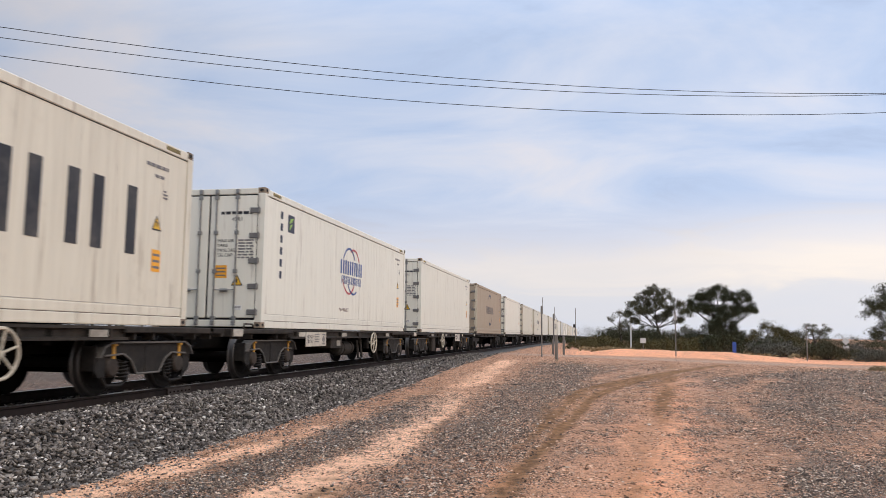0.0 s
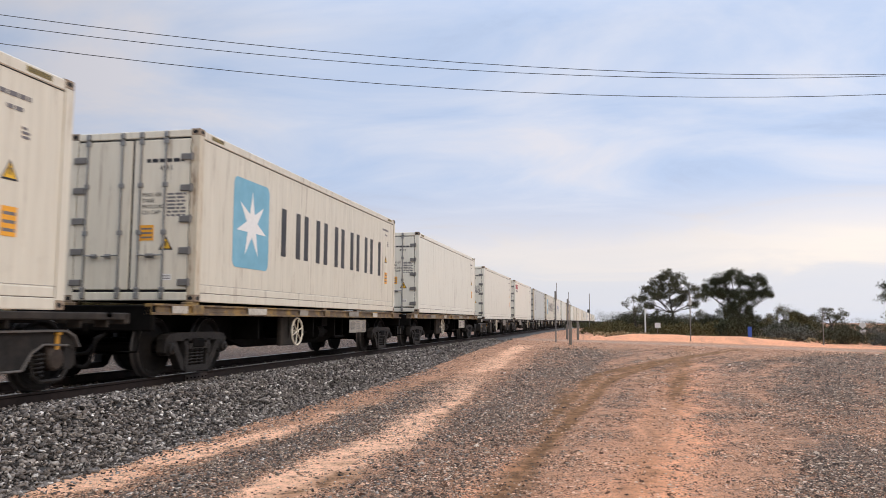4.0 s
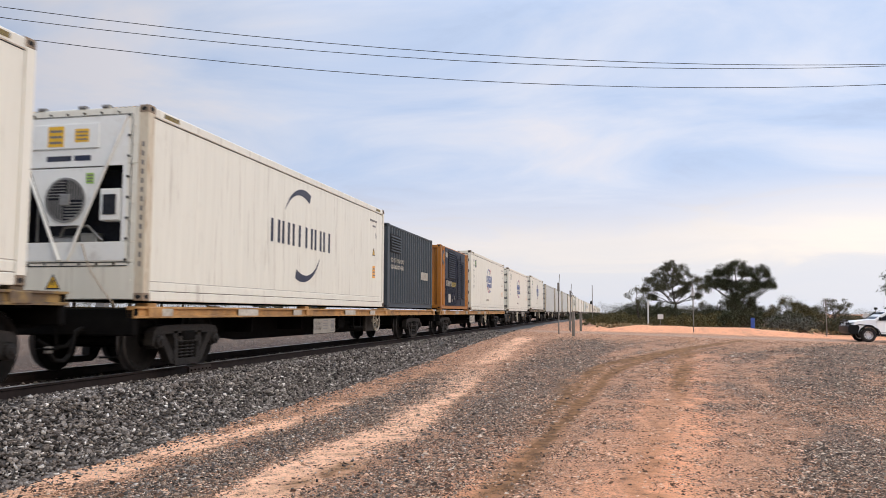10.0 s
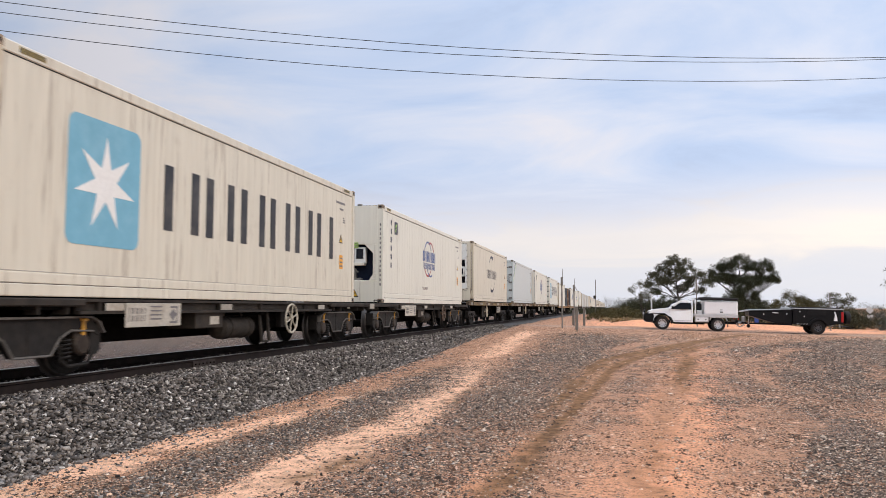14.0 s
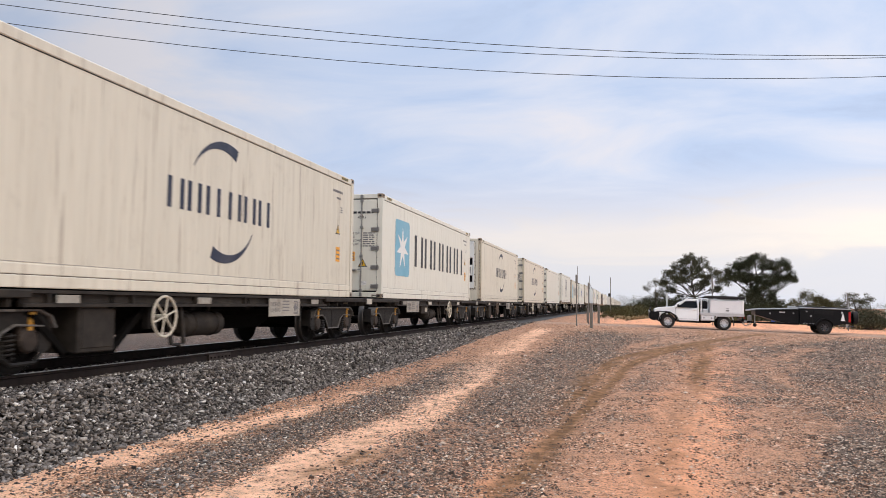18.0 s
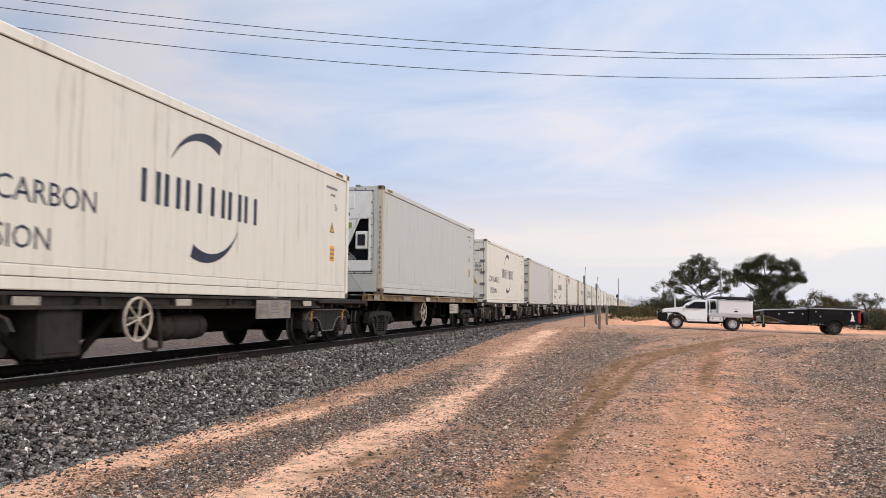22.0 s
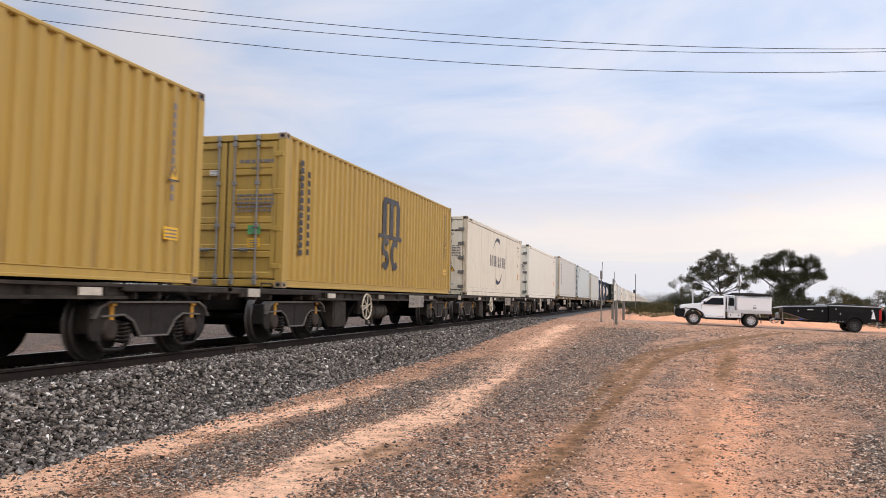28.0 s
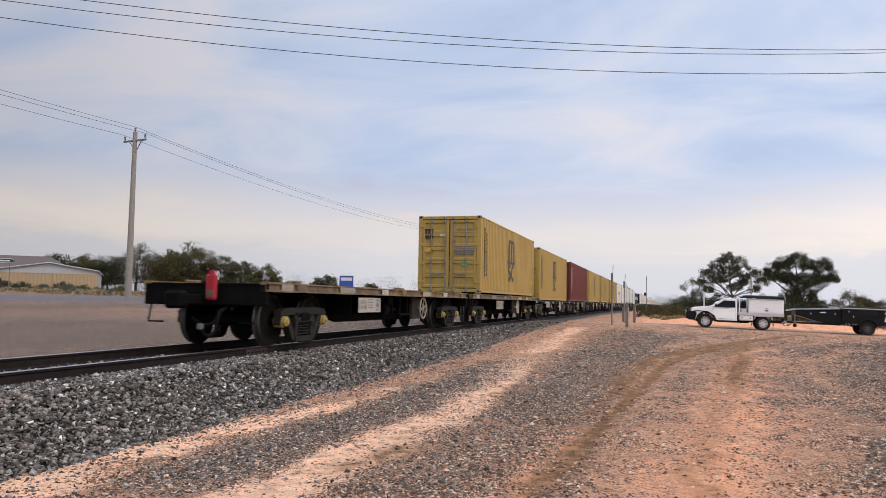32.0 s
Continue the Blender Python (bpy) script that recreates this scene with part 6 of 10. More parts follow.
def tank_container(r, z, frame_paint, label, marks):
    L, H = 6.058, 2.591
    c = empty("tank_container", pose(TRACK_X, r, z), label, "tank container", "containers on the train")
    movers.append((c, r, z))

    def barrel():
        s = Shape()
        pr = [(0.15, 0.0), (0.17, 0.45), (0.22, 0.78), (0.34, 1.02), (0.50, 1.135), (0.68, 1.175)]
        s.lathe(pr + [(L - a, b) for a, b in pr[::-1]], "y", 44, (0, 0, 1.32))
        return s.mesh("tank_barrel", tank_white, smooth=True)

    def bands():
        s = Shape()
        for y in (0.88, 1.9, 3.03, 4.16, L - 0.88):
            s.lathe([(y - 0.022, 1.172), (y - 0.018, 1.182), (y + 0.018, 1.182), (y + 0.022, 1.172)], "y", 44, (0, 0, 1.32))
        return s.mesh("tank_band", tank_seam, smooth=True)

    def end_frame():
        s = Shape()
        for x in (-1.14, 1.14):
            s.slab(x - 0.075, 0.02, 0.118, x + 0.075, 0.16, H - 0.118, 0.01)
        s.slab(-1.07, 0.03, 0.02, 1.07, 0.15, 0.15, 0.01)
        s.slab(-1.07, 0.03, H - 0.14, 1.07, 0.15, H - 0.02, 0.01)
        for g in (-1, 1):
            if marks == "col":
                s.rod((g * 1.08, 0.07, 0.16), (g * 0.22, 0.07, 1.30), 0.032, 8)
                s.rod((g * 1.08, 0.07, H - 0.16), (g * 0.22, 0.07, 1.30), 0.032, 8)
            else:
                s.rod((g * 1.08, 0.09, 0.85), (g * 0.35, 0.09, 0.12), 0.05, 8)
                s.rod((g * 1.08, 0.09, 1.75), (g * 0.45, 0.09, H - 0.1), 0.05, 8)
            s.rod((g * 1.10, 0.15, 0.10), (g * 0.95, 1.5, 0.42), 0.06, 8)
            s.rod((g * 1.12, 0.15, H - 0.10), (g * 1.0, 1.0, 1.85), 0.04, 8)
        return s.mesh("end_frame", None)

    def rails():
        s = Shape()
        for x in (-1.12, 1.12):
            if marks == "pal":
                s.slab(x - 0.05, 0.1, 0.04, x + 0.05, L - 0.1, 0.15, 0.01)
            s.slab(x - 0.05, 0.1, H - 0.12, x + 0.05, L - 0.1, H - 0.03, 0.01)
        return s.mesh("side_rail", None)

    def walkway():
        s = Shape()
        for k in range(4):
            s.slab(0.45 + k * 0.16, 0.2, H - 0.06, 0.56 + k * 0.16, L - 0.2, H - 0.03, 0.004)
        for k in range(7):
            y = 0.4 + k * (L - 0.8) / 6
            s.slab(0.42, y - 0.03, H - 0.10, 1.1, y + 0.03, H - 0.06, 0.005)
        return s.mesh("walkway", walkway_dark)
    obj("tank_barrel", shared("barrel", barrel), c)
    obj("tank_band", shared("bands", bands), c)
    obj("side_rail", shared(("trails", marks == "pal"), rails), c, None, frame_paint)
    obj("walkway", shared("walkway", walkway), c)
    for turn, off in ((0, None), (math.pi, (0, L, 0))):
        obj("end_frame", shared(("tframe", marks == "col"), end_frame), c, off, frame_paint, "", turn)
    for x in (-1.139, 1.139):
        for y in (0.089, L - 0.089):
            for zz in (0.059, H - 0.059):
                obj("corner_casting", shared("casting", casting_mesh), c, (x, y, zz), frame_paint)

    def curved(key, y0, y1, z0, z1, ink, lab=""):
        def make():
            s = Shape()
            for k in range(8):
                a, b = z0 + (z1 - z0) * k / 8, z0 + (z1 - z0) * (k + 1) / 8
                xa, xb = (math.sqrt(max(0.01, 1.186 ** 2 - (t - 1.32) ** 2)) + 0.002 for t in (a, b))
                s.add([(xa, y0, a), (xa, y1, a), (xb, y1, b), (xb, y0, b)], [(0, 1, 2, 3)])
            return s.mesh("tank_mark", None)
        return obj("tank_mark", shared(("tm", key, y0), make), c, None, ink, lab)
    if marks == "braid":
        curved("sq1", 2.05, 2.45, 1.25, 1.75, ink_sky, "blue cube emblem")
        curved("sq2", 2.05, 2.24, 1.22, 1.62, ink_blue, "darker face of the cube emblem")
        for k in range(5):
            for d in (0.0, 0.13):
                curved(("b", k, d), 2.85 + k * 0.28 + d, 2.905 + k * 0.28 + d, 1.30, 1.62, ink_grey, "grey block lettering shapes")
    elif marks == "pal":
        for k in range(7):
            for d in (0.0, 0.12):
                curved(("p", k, d), 2.1 + k * 0.25 + d, 2.16 + k * 0.25 + d, 1.36, 1.66, ink_black, "black block lettering shapes")
    else:
        curved("col", 1.0, 1.36, 0.75, 2.05, ink_navy, "dark blue upright panel")
        for k in range(5):
            curved(("c", k), 1.10, 1.26, 0.92 + k * 0.22, 1.04 + k * 0.22, ink_white)
        obj("logo", shared("tank_end", lambda: Shape().box(0.05, 0.12, 1.10, 0.55, 0.14, 1.36).mesh("logo", ink_navy)), c, None)
        obj("data_plate", shared("tank_plate", lambda: Shape().box(0.08, 0.12, 0.70, 0.52, 0.14, 0.98).mesh("data_plate", ink_white)), c)
        obj("dish_ring", shared("tank_ring", lambda: Shape().ring((0, 0.20, 1.32), "y", 0.70, 0.012, 36, 4).mesh("dish_ring", tank_seam)), c)
        obj("stencil_block", shared("tank_code", lines_mesh(44, "y", 0.62, 0.09, 1)), c, (0.0, 0.165, 1.78), ink_grey)
        obj("stencil_block", shared("tank_spec", lines_mesh(45, "y", 0.26, 0.34, 4)), c, (0.62, 0.20, 1.14), ink_grey)
    curved("l1", 4.35, 4.75, 1.75, 1.80, ink_grey)
    curved("l2", 4.35, 4.65, 1.62, 1.66, ink_grey)
    curved("l3", 4.35, 4.70, 1.45, 1.56, ink_grey)
    curved("st", 4.45, 4.60, 1.16, 1.34, label_yellow, "yellow sticker")
    return c

# ---- the train, tail to head: rear end of each load at the start ----
SK, FL = 1.72, 1.90
WHITE_LABEL = "white refrigerated container with closed doors at its rear"


def build_train():
    def skel(r):
        return skeletal_wagon(r, r in FLIP, r > 40)
    kinds = {
        "star": (paint_cream, livery_star, "cream refrigerated container with a blue star square and black block letters"),
        "arcs": (paint_white, livery_arcs, "white refrigerated container with a blue and red arc emblem"),
        "swoosh": (paint_cream, livery_swoosh, "cream refrigerated container with two dark blue crescents"),
        "lowc": (paint_white, lambda c: livery_swoosh(c, True), "white refrigerated container lettered low-carbon emission"),
        "tall": (paint_grey_white, livery_column, "greyish white refrigerated container with an upright block word"),
        "redw": (paint_white, livery_red_word, "white refrigerated container with a small red word"),
        "plain": (paint_white, None, WHITE_LABEL),
        "grey": (paint_grey_white, None, "weathered greyish white refrigerated container"),
        "cream": (paint_cream, None, "plain cream refrigerated container"),
        "diag": (paint_pale_blue, livery_diagonal, "pale grey refrigerated container with a slanted blue word over green"),
        "stackw": (paint_white, lambda c: livery_stack(c, ink_black, 1.2065), "white refrigerated container with a large black emblem"),
        "brown": (paint_brown, livery_swoosh, "dirty brown-stained refrigerated container"),
    }
    # (rear end, kind, wagon, what the rear end shows)
    rows = [
        (-598.7, "yellow", "s", ""), (-613.6, "yellow", "s", ""), (-627.77, "yellow", "s", ""), (-641.9, "maroon", "s", ""), (-656.7, "yellow", "s", ""), (-670.95, "yellow_last", "f", ""),
        (-584.2, "swoosh", "s", "doors"), (-569.6, "plain", "s", "doors"), (-555.1, "tall", "f", "bay"), (-540.5, "diag", "f", "doors"), (-525.5, "tall", "s", "bay"),
        (-475.62, "lowc", "s", "doors"), (-460.9, "grey", "f", "fan"), (-445.93, "lowc", "s", "doors"), (-431.42, "grey", "s", "doors"), (-416.9, "lowc", "s", "fan"), (-402.3, "redw", "s", "doors"),
        (-387.42, "swoosh", "s", "fan"), (-372.9, "star_w", "s", "doors"), (-358.12, "swoosh", "s", "fan"), (-342.9, "swoosh", "s", "doors"), (-328.2, "plain", "s", "doors"), (-313.6, "stackw", "f", "fan"),
        (-298.8, "star", "s", "doors"), (-284.05, "arcs", "s", "bay"), (-268.98, "swoosh", "f", "fan"), (-253.55, "diag", "f", "doors"), (-238.35, "arcs", "f", "bay"), (-222.9, "star_w", "f", "doors"),
        (-166.94, "arcs", "s", "doors"), (-151.5, "arcs", "f", "doors"), (-136.05, "tall", "s", "doors"), (-121.27, "tall", "s", "bay"), (-106.5, "tall", "s", "fan"), (-91.1, "cream", "s", "fan"),
        (-75.8, "star", "f", "doors"), (-60.4, "plain", "f", "doors"), (-45.1, "plain", "s", "doors"), (-30.4, "redw", "s", "doors"), (-15.15, "tall", "s", "doors"), (-0.37, "star", "s", "doors"),
        (14.78, "arcs", "s", "doors"), (29.68, "plain", "s", "doors"), (44.6, "brown", "s", "doors"), (59.7, "plain", "s", "doors"), (74.7, "cream", "s", "doors"), (89.7, "swoosh", "s", "fan"),
    ]
    far = ["plain", "cream", "star", "plain", "grey", "arcs", "plain", "swoosh", "cream", "plain", "grey", "plain", "star", "plain", "cream", "plain"]
    rows += [(104.7 + 15.0 * k, far[k], "s", "doors") for k in range(len(far))]
    for r, kind, wagon, end in rows:
        z = SK
        if wagon == "f":
            flat_wagon(r, None, cap=cap_yellow if r < -660 else bogie_grey, hw=4.4 if r in MIRROR else 7.95)
            z = FL
        else:
            skel(r)
        if kind.startswith("yellow"):
            yellow_box(r, z, kind == "yellow_last")
        elif kind == "maroon":
            def marks(c):
                obj("logo", block_column("mar", 0.57, 2.47, 0.38, 0.20, 6, 0.06, 0.05, 1.2145, 41), c, None, ink_white, "column of white block lettering shapes")
                obj("sticker", shared("stick_d2", sticker_mesh("x", 0.20, 0.18)), c, (1.2145, 0.35, 0.72), label_yellow)
            c = make_dry(r, z, paint_maroon, "maroon corrugated container with a white upright block word", end="ribbed", livery=marks)
            obj("logo", shared("mar_end", lambda: Shape().box(0.70, 0.026, 1.5, 0.74, 0.029, 2.5).mesh("logo", ink_white)), c)
            obj("sticker", shared("stick_ye", sticker_mesh("y", 0.26, 0.16)), c, (-0.25, 0.024, 0.70), label_yellow)
            obj("warning_triangle", shared("tri_e", triangle_mesh("y")), c, (0.70, 0.024, 0.68), None)
        else:
            k2 = "star" if kind == "star_w" else kind
            paint, livery, label = kinds[k2]
            if kind == "star_w":
                paint, label = paint_white, "white refrigerated container with a blue star square and black block letters"
            make_reefer(r, z, paint, label, livery, end, post_rusty if kind in ("grey", "brown", "tall", "star", "swoosh", "cream") else None, r > 80)

    # sixty-foot flats with mixed loads
    def long_flat(r):
        return flat_wagon(r, None, 19.3, -0.4, (1.3, 16.2), 0.98, deck_orange, bogie_grey, 11.4, "long flat wagon with a rusty orange deck edge")
    long_flat(-188.0)
    generator_box(-188.2, 1.74, paint_orange, paint_navy, "orange and navy louvred generator container", "orange")
    make_reefer(-181.3, 1.74, paint_white, kinds["arcs"][2], livery_arcs, "doors")
    long_flat(-208.2)
    make_reefer(-208.4, 1.76, paint_white, kinds["swoosh"][2].replace("cream", "white"), livery_swoosh, "fan", post_rusty)
    generator_box(-195.8, 1.74, paint_slate, paint_slate, "slate grey corrugated generator container with a louvre", "slate")
    long_flat(-496.5)
    tank_container(-496.45, 1.74, paint_frame_black, "white tank in a black frame with a blue cube emblem", "braid")
    generator_box(-483.2, 1.78, paint_green, paint_green, "dark green generator container with sprayed lines on its doors", "green")
    skel(-510.72)
    tank_container(-510.72, SK, paint_frame_blue, "white tank in a dark blue frame with a navy panel", "col")
    tank_container(-504.32, SK, paint_frame_blue, "white tank in a dark blue frame with black block letters", "pal")
    # the empty last wagon with its tail marker
    w = flat_wagon(-685.85, None, bogies=(0.6, 11.2), cap=cap_yellow, name_label="empty flat wagon with a mustard deck edge and red tail marker")
    t = obj("tail_marker", shared("marker", lambda: Shape().slab(-0.10, -0.10, 0.88, 0.10, 0.0, 1.33, 0.03).rod((0, -0.05, 1.3), (0, -0.05, 1.40), 0.05, 8).mesh("tail_marker", marker_red)), w, (0.26, -1.32, -0.06), None, "red end-of-train marker on the coupler")
    obj("marker_plate", shared("marker_plate", lambda: Shape().box(-0.07, -0.106, 0.94, 0.07, -0.102, 1.06).mesh("marker_plate", rust_steel)), t)


FLIP = {-0.37, 14.78, -30.4, -136.05, -284.05, -298.8, -372.9, -402.3, -416.9, -525.5, -613.6, -656.7, -91.1, -328.2}
MIRROR = {-75.8, -60.4, -268.98, -460.9}
build_train()


def motions():
    for o, r, z in movers:
        walk(o, [(0.0, pose(TRACK_X, r, z)), (32.0, pose(TRACK_X, r + 32 * SPEED, z))])
    # the wheels roll without slip; wheelsets in the same place of their bogie turn alike
    done = {}
    for w, a in wheelsets:
        if a not in done:
            walk(w, [(k / FPS, pose(0, a, WHEEL_R, -math.degrees(SPEED * k / FPS / WHEEL_R) % 360)) for k in range(32 * FPS + 1)])
            done[a] = w.animation_data
        else:
            w.rotation_mode = "QUATERNION"
            w.animation_data_create()
            w.animation_data.action = done[a].action
            w.animation_data.action_slot = done[a].action_slot
    drive()

# ---- the ground: one sheet to the horizon ----
def smooth(t):
    t = np.clip(t, 0, 1)
    return t * t * (3 - 2 * t)


def field(x, y, scale, seed):
    """Cheap smooth noise between -1 and 1 from a few turned waves."""
    r = np.random.RandomState(seed)
    out = np.zeros_like(x)
    for k in range(7):
        a, f, p = r.uniform(0, 2 * np.pi), scale * r.uniform(0.5, 1.9), r.uniform(0, 6.28)
        out += np.sin((x * np.cos(a) + y * np.sin(a)) * f + p + 1.3 * np.sin((y * np.cos(a) - x * np.sin(a)) * f * 0.6 + p))
    return out / 4.5


def rut_x(y):
    return np.interp(y, [0, 5.5, 7.5, 9.1, 11.8, 14, 16.5, 20.3, 22.5, 25.2, 27.5, 33.4, 41, 46], [-1.45, -1.22, -1.0, -0.88, -0.72, -0.55, -0.31, 0.0, 0.36, 0.93, 1.58, 3.45, 6.2, 8.0])


def ground_z(x, y):
    x, y = np.asarray(x, float), np.asarray(y, float)
    road = np.clip(0.375 - 0.025 * x, 0.0, 0.55)
    z = road * smooth((y - 12) / 34)
    z = z * (1 - 0.3 * smooth((y - 70) / 60)) + 0.012 * field(x, y, 2.4, 3) + 0.014 * patches(x, y, 0.55, 61, 3) * (1 - smooth((y - 26) / 10)) + 0.03 * field(x, y, 0.35, 5) * smooth(np.abs(y - 47) / 4)
    # spoil bank beyond the road
    bank = smooth((x + 1.5) / 4) * (1 - smooth((x - 9) / 7))
    z = z + bank * 0.42 * np.exp(-((y - 57.0) / 3.6) ** 2) * (1 + 0.25 * field(x, y, 1.3, 8))
    # wheel ruts
    d = (x - rut_x(y)) / 0.16
    z = z - 0.035 * np.exp(-d * d) * smooth((y - 7) / 6) * (1 - smooth((y - 33) / 6))
    # far side of the line: rises to the sealed road and the yards
    left = np.interp(x, [-420, -90, -64, -46, -39, -37.5, -32, -31, -13, -9.9], [2.6, 2.1, 1.95, 1.66, 1.50, 1.44, 1.20, 1.12, 0.52, 0.44]) + 0.02 * field(x, y, 0.9, 6)
    side = smooth((-6.4 - x) / 2.2)
    z = z * (1 - side) + left * side
    bed = smooth((x + 9.6) / 0.3) * (1 - smooth((x + 6.0) / 0.3))
    return z * (1 - bed) + np.minimum(z, 0.30) * bed


def gauss(d, w):
    return np.exp(-(d / w) ** 2)


def strip(d, w):
    """A band with a flat middle and short shoulders."""
    return 1 - smooth((np.abs(d) / w - 0.35) / 1.25)


def patches(x, y, size, seed, octaves=4):
    """Lattice noise with several octaves, about -1 to 1; size is the length of the largest patch in metres."""
    out, amp, tot = np.zeros_like(x), 1.0, 0.0
    for k in range(octaves):
        u, v = x * 2 ** k / size + 13.7 * k, y * 2 ** k / size + 7.1 * k
        i, j = np.floor(u), np.floor(v)
        fu, fv = smooth(u - i), smooth(v - j)

        def h(p, q):
            return np.modf(np.abs(np.sin(p * 127.1 + q * 311.7 + seed * 74.7) * 43758.5453))[0] * 2 - 1
        out += amp * ((h(i, j) * (1 - fu) + h(i + 1, j) * fu) * (1 - fv) + (h(i, j + 1) * (1 - fu) + h(i + 1, j + 1) * fu) * fv)
        tot, amp = tot + amp, amp * 0.62
    return out / tot * 1.7


def ground_masks(x, y):
    x, y = np.asarray(x, float), np.asarray(y, float)
    wob = 0.17 * patches(x, y, 1.3, 1) + 0.06 * patches(x, y, 0.3, 2, 2)
    lane = x - rut_x(y) * smooth((x + 3) / 2)
    n1, n2, n3 = patches(lane, y * 0.30, 2.0, 3), patches(x, y, 0.8, 4), patches(lane, y * 0.11, 0.8, 5)
    s1 = np.interp(y, [4, 5.8, 7.2, 8.4, 9.8, 11, 14, 18, 24], [-5.0, -5.1, -5.2, -5.12, -4.8, -4.65, -4.5, -4.15, -3.8])
    p3 = np.interp(y, [4, 6, 8, 10, 13.3, 20, 31, 38, 44], [-3.3, -3.16, -3.06, -2.92, -3.14, -3.62, -3.95, -4.0, -4.0])
    w3 = np.interp(y, [4, 6, 9, 12, 18, 25, 35], [0.46, 0.46, 0.44, 0.44, 0.48, 0.52, 0.44])
    xx = x + wob
    sand = strip(xx - s1, np.interp(y, [5, 8, 12], [0.42, 0.34, 0.24])) * (1 - 0.45 * smooth((y - 9) / 4)) * (1 - smooth((y - 13) / 8)) * (0.84 + 0.60 * n2) + strip(xx - p3, w3) * (1 - smooth((y - 36) / 6)) * (1 - 0.3 * smooth((y - 14) / 8)) * (0.92 + 0.40 * n3 + 0.25 * n2)
    gravel = strip(xx - (s1 + p3) / 2 - 0.02, 0.62) * (1 - smooth((y - 17) / 6)) * (0.35 + 0.65 * smooth((y - 4.8) / 2.4))
    gravel += strip(xx + 1.98 - 0.016 * y, 0.95 + 0.008 * y) * (0.80 + 0.35 * n1) * (0.66 + 0.34 * smooth((y - 8) / 6)) * (1 - smooth((y - 34) / 8))
    edge = np.interp(y, [4, 7.4, 10.5, 15, 24, 33, 43], [1.35, 1.5, 1.8, 2.6, 4.3, 6.8, 9.6])
    gravel += smooth((xx - edge + 0.5 * n1) / 0.7) * np.clip(0.80 + 0.45 * n1 + 0.35 * n3 + 0.3 * n2, 0.05, 1.0) * (1 - smooth((y - 40) / 5))
    gravel += np.clip(0.10 + 0.30 * smooth((y - 10) / 8) + 0.55 * n3 + 0.35 * n2, 0, 0.85) * smooth((x + 1.4) / 0.6) * (1 - smooth((xx - edge) / 0.8)) * (1 - smooth((y - 30) / 14))
    oc = np.interp(y, [4, 7.1, 9.8, 13, 20, 28], [0.2, 0.30, 0.62, 1.05, 1.8, 3.0])
    orange = gauss(xx - oc, 0.62 + 0.015 * y) * np.clip(0.75 + 0.6 * n3, 0, 1.2) * (1 - smooth((y - 26) / 12)) + 0.85 * gauss(xx + 1.25, 0.40) * (1 - smooth((y - 9) / 3)) * np.clip(0.6 + 0.6 * n2, 0, 1)
    orange += smooth((y - 41) / 5) * (0.12 + 0.88 * smooth((y - 50.5) / 2)) * smooth((x + 4) / 4) * (1 - smooth((y - 68) / 8)) * (0.8 + 0.35 * n3)
    orange += 0.5 * smooth((x - edge) / 1.5) * np.clip(0.1 + 0.8 * patches(x, y * 0.6, 2.2, 9), 0, 1)
    rx = rut_x(y)
    rr = x - rx + 0.05 * n2
    faint = 1 - smooth((y - 8) / 4)
    rut = (1.8 - 0.95 * faint) * gauss(rr, 0.075 + 0.13 * faint + 0.005 * y) * np.clip(0.9 + 0.35 * n3, 0, 1.1)
    twin = np.interp(y, [8, 11, 14, 18, 23, 30], [0.40, 0.36, 0.33, 0.40, 0.62, 0.50])
    rut += 1.15 * gauss(rr + twin, 0.07 + 0.0045 * y) * smooth((y - 9.5) / 3) * (1 - smooth((y - 29) / 6)) * np.clip(0.8 + 0.5 * n3, 0, 1.1)
    smear = np.interp(y, [10, 14, 18.8, 22.3, 25.8, 30], [0.30, 0.65, 1.15, 0.90, 0.75, 0.45])
    rut += 1.1 * smooth((rr + smear) / 0.25) * smooth((-0.12 - rr) / 0.2) * smooth((y - 12) / 4) * (1 - smooth((y - 28) / 6)) * np.clip(0.70 + 0.4 * n1 + 0.5 * patches(lane, y * 0.12, 0.4, 21), 0, 1.1)
    rut += 0.65 * gauss(xx - rx - 0.75, 0.26) * smooth((y - 17) / 5) * np.clip(0.6 + 0.35 * n3, 0, 0.85)
    rut += 0.95 * gauss(xx - np.interp(y, [5, 7.6, 10.7, 16.9, 21.1, 39], [0.25, 0.31, 0.49, 1.35, 1.76, 3.7]), 0.15 + 0.008 * y) * np.clip(0.55 + 0.35 * n3, 0, 0.8)
    rut += 0.85 * gauss(xx - p3 - 0.30, 0.26) * smooth((y - 5.2) / 2) * (1 - smooth((y - 12) / 5)) * np.clip(0.25 + 1.1 * n2 + 0.5 * n1, 0, 1)
    rut += 0.6 * gauss(xx - rx - 1.55, 0.30) * smooth((y - 13) / 4) * np.clip(0.45 + 0.4 * n3, 0, 0.7)
    rut *= smooth((y - 4.5) / 3) * (1 - smooth((y - 42) / 3))
    pale = 0.95 * gauss(y - 47.6, 2.2) * smooth((x + 7) / 3) + 0.6 * gauss(xx - 2.9, 1.5) * gauss(y - 31, 8) * np.clip(0.6 + 0.6 * n1, 0, 1)
    road = smooth((x + 38.2) / 0.6) * (1 - smooth((x + 31.6) / 0.6))
    far = smooth((-9.2 - x) / 1.0) * (1 - road)
    gravel = gravel * (1 - far) + far * (0.62 + 0.5 * patches(x * 0.8, y * 0.15, 2.4, 16))
    sand = sand * (1 - far)
    near_bed = smooth((-4.9 - x) / 1.2) * smooth((y - 20) / 12) * (1 - far)
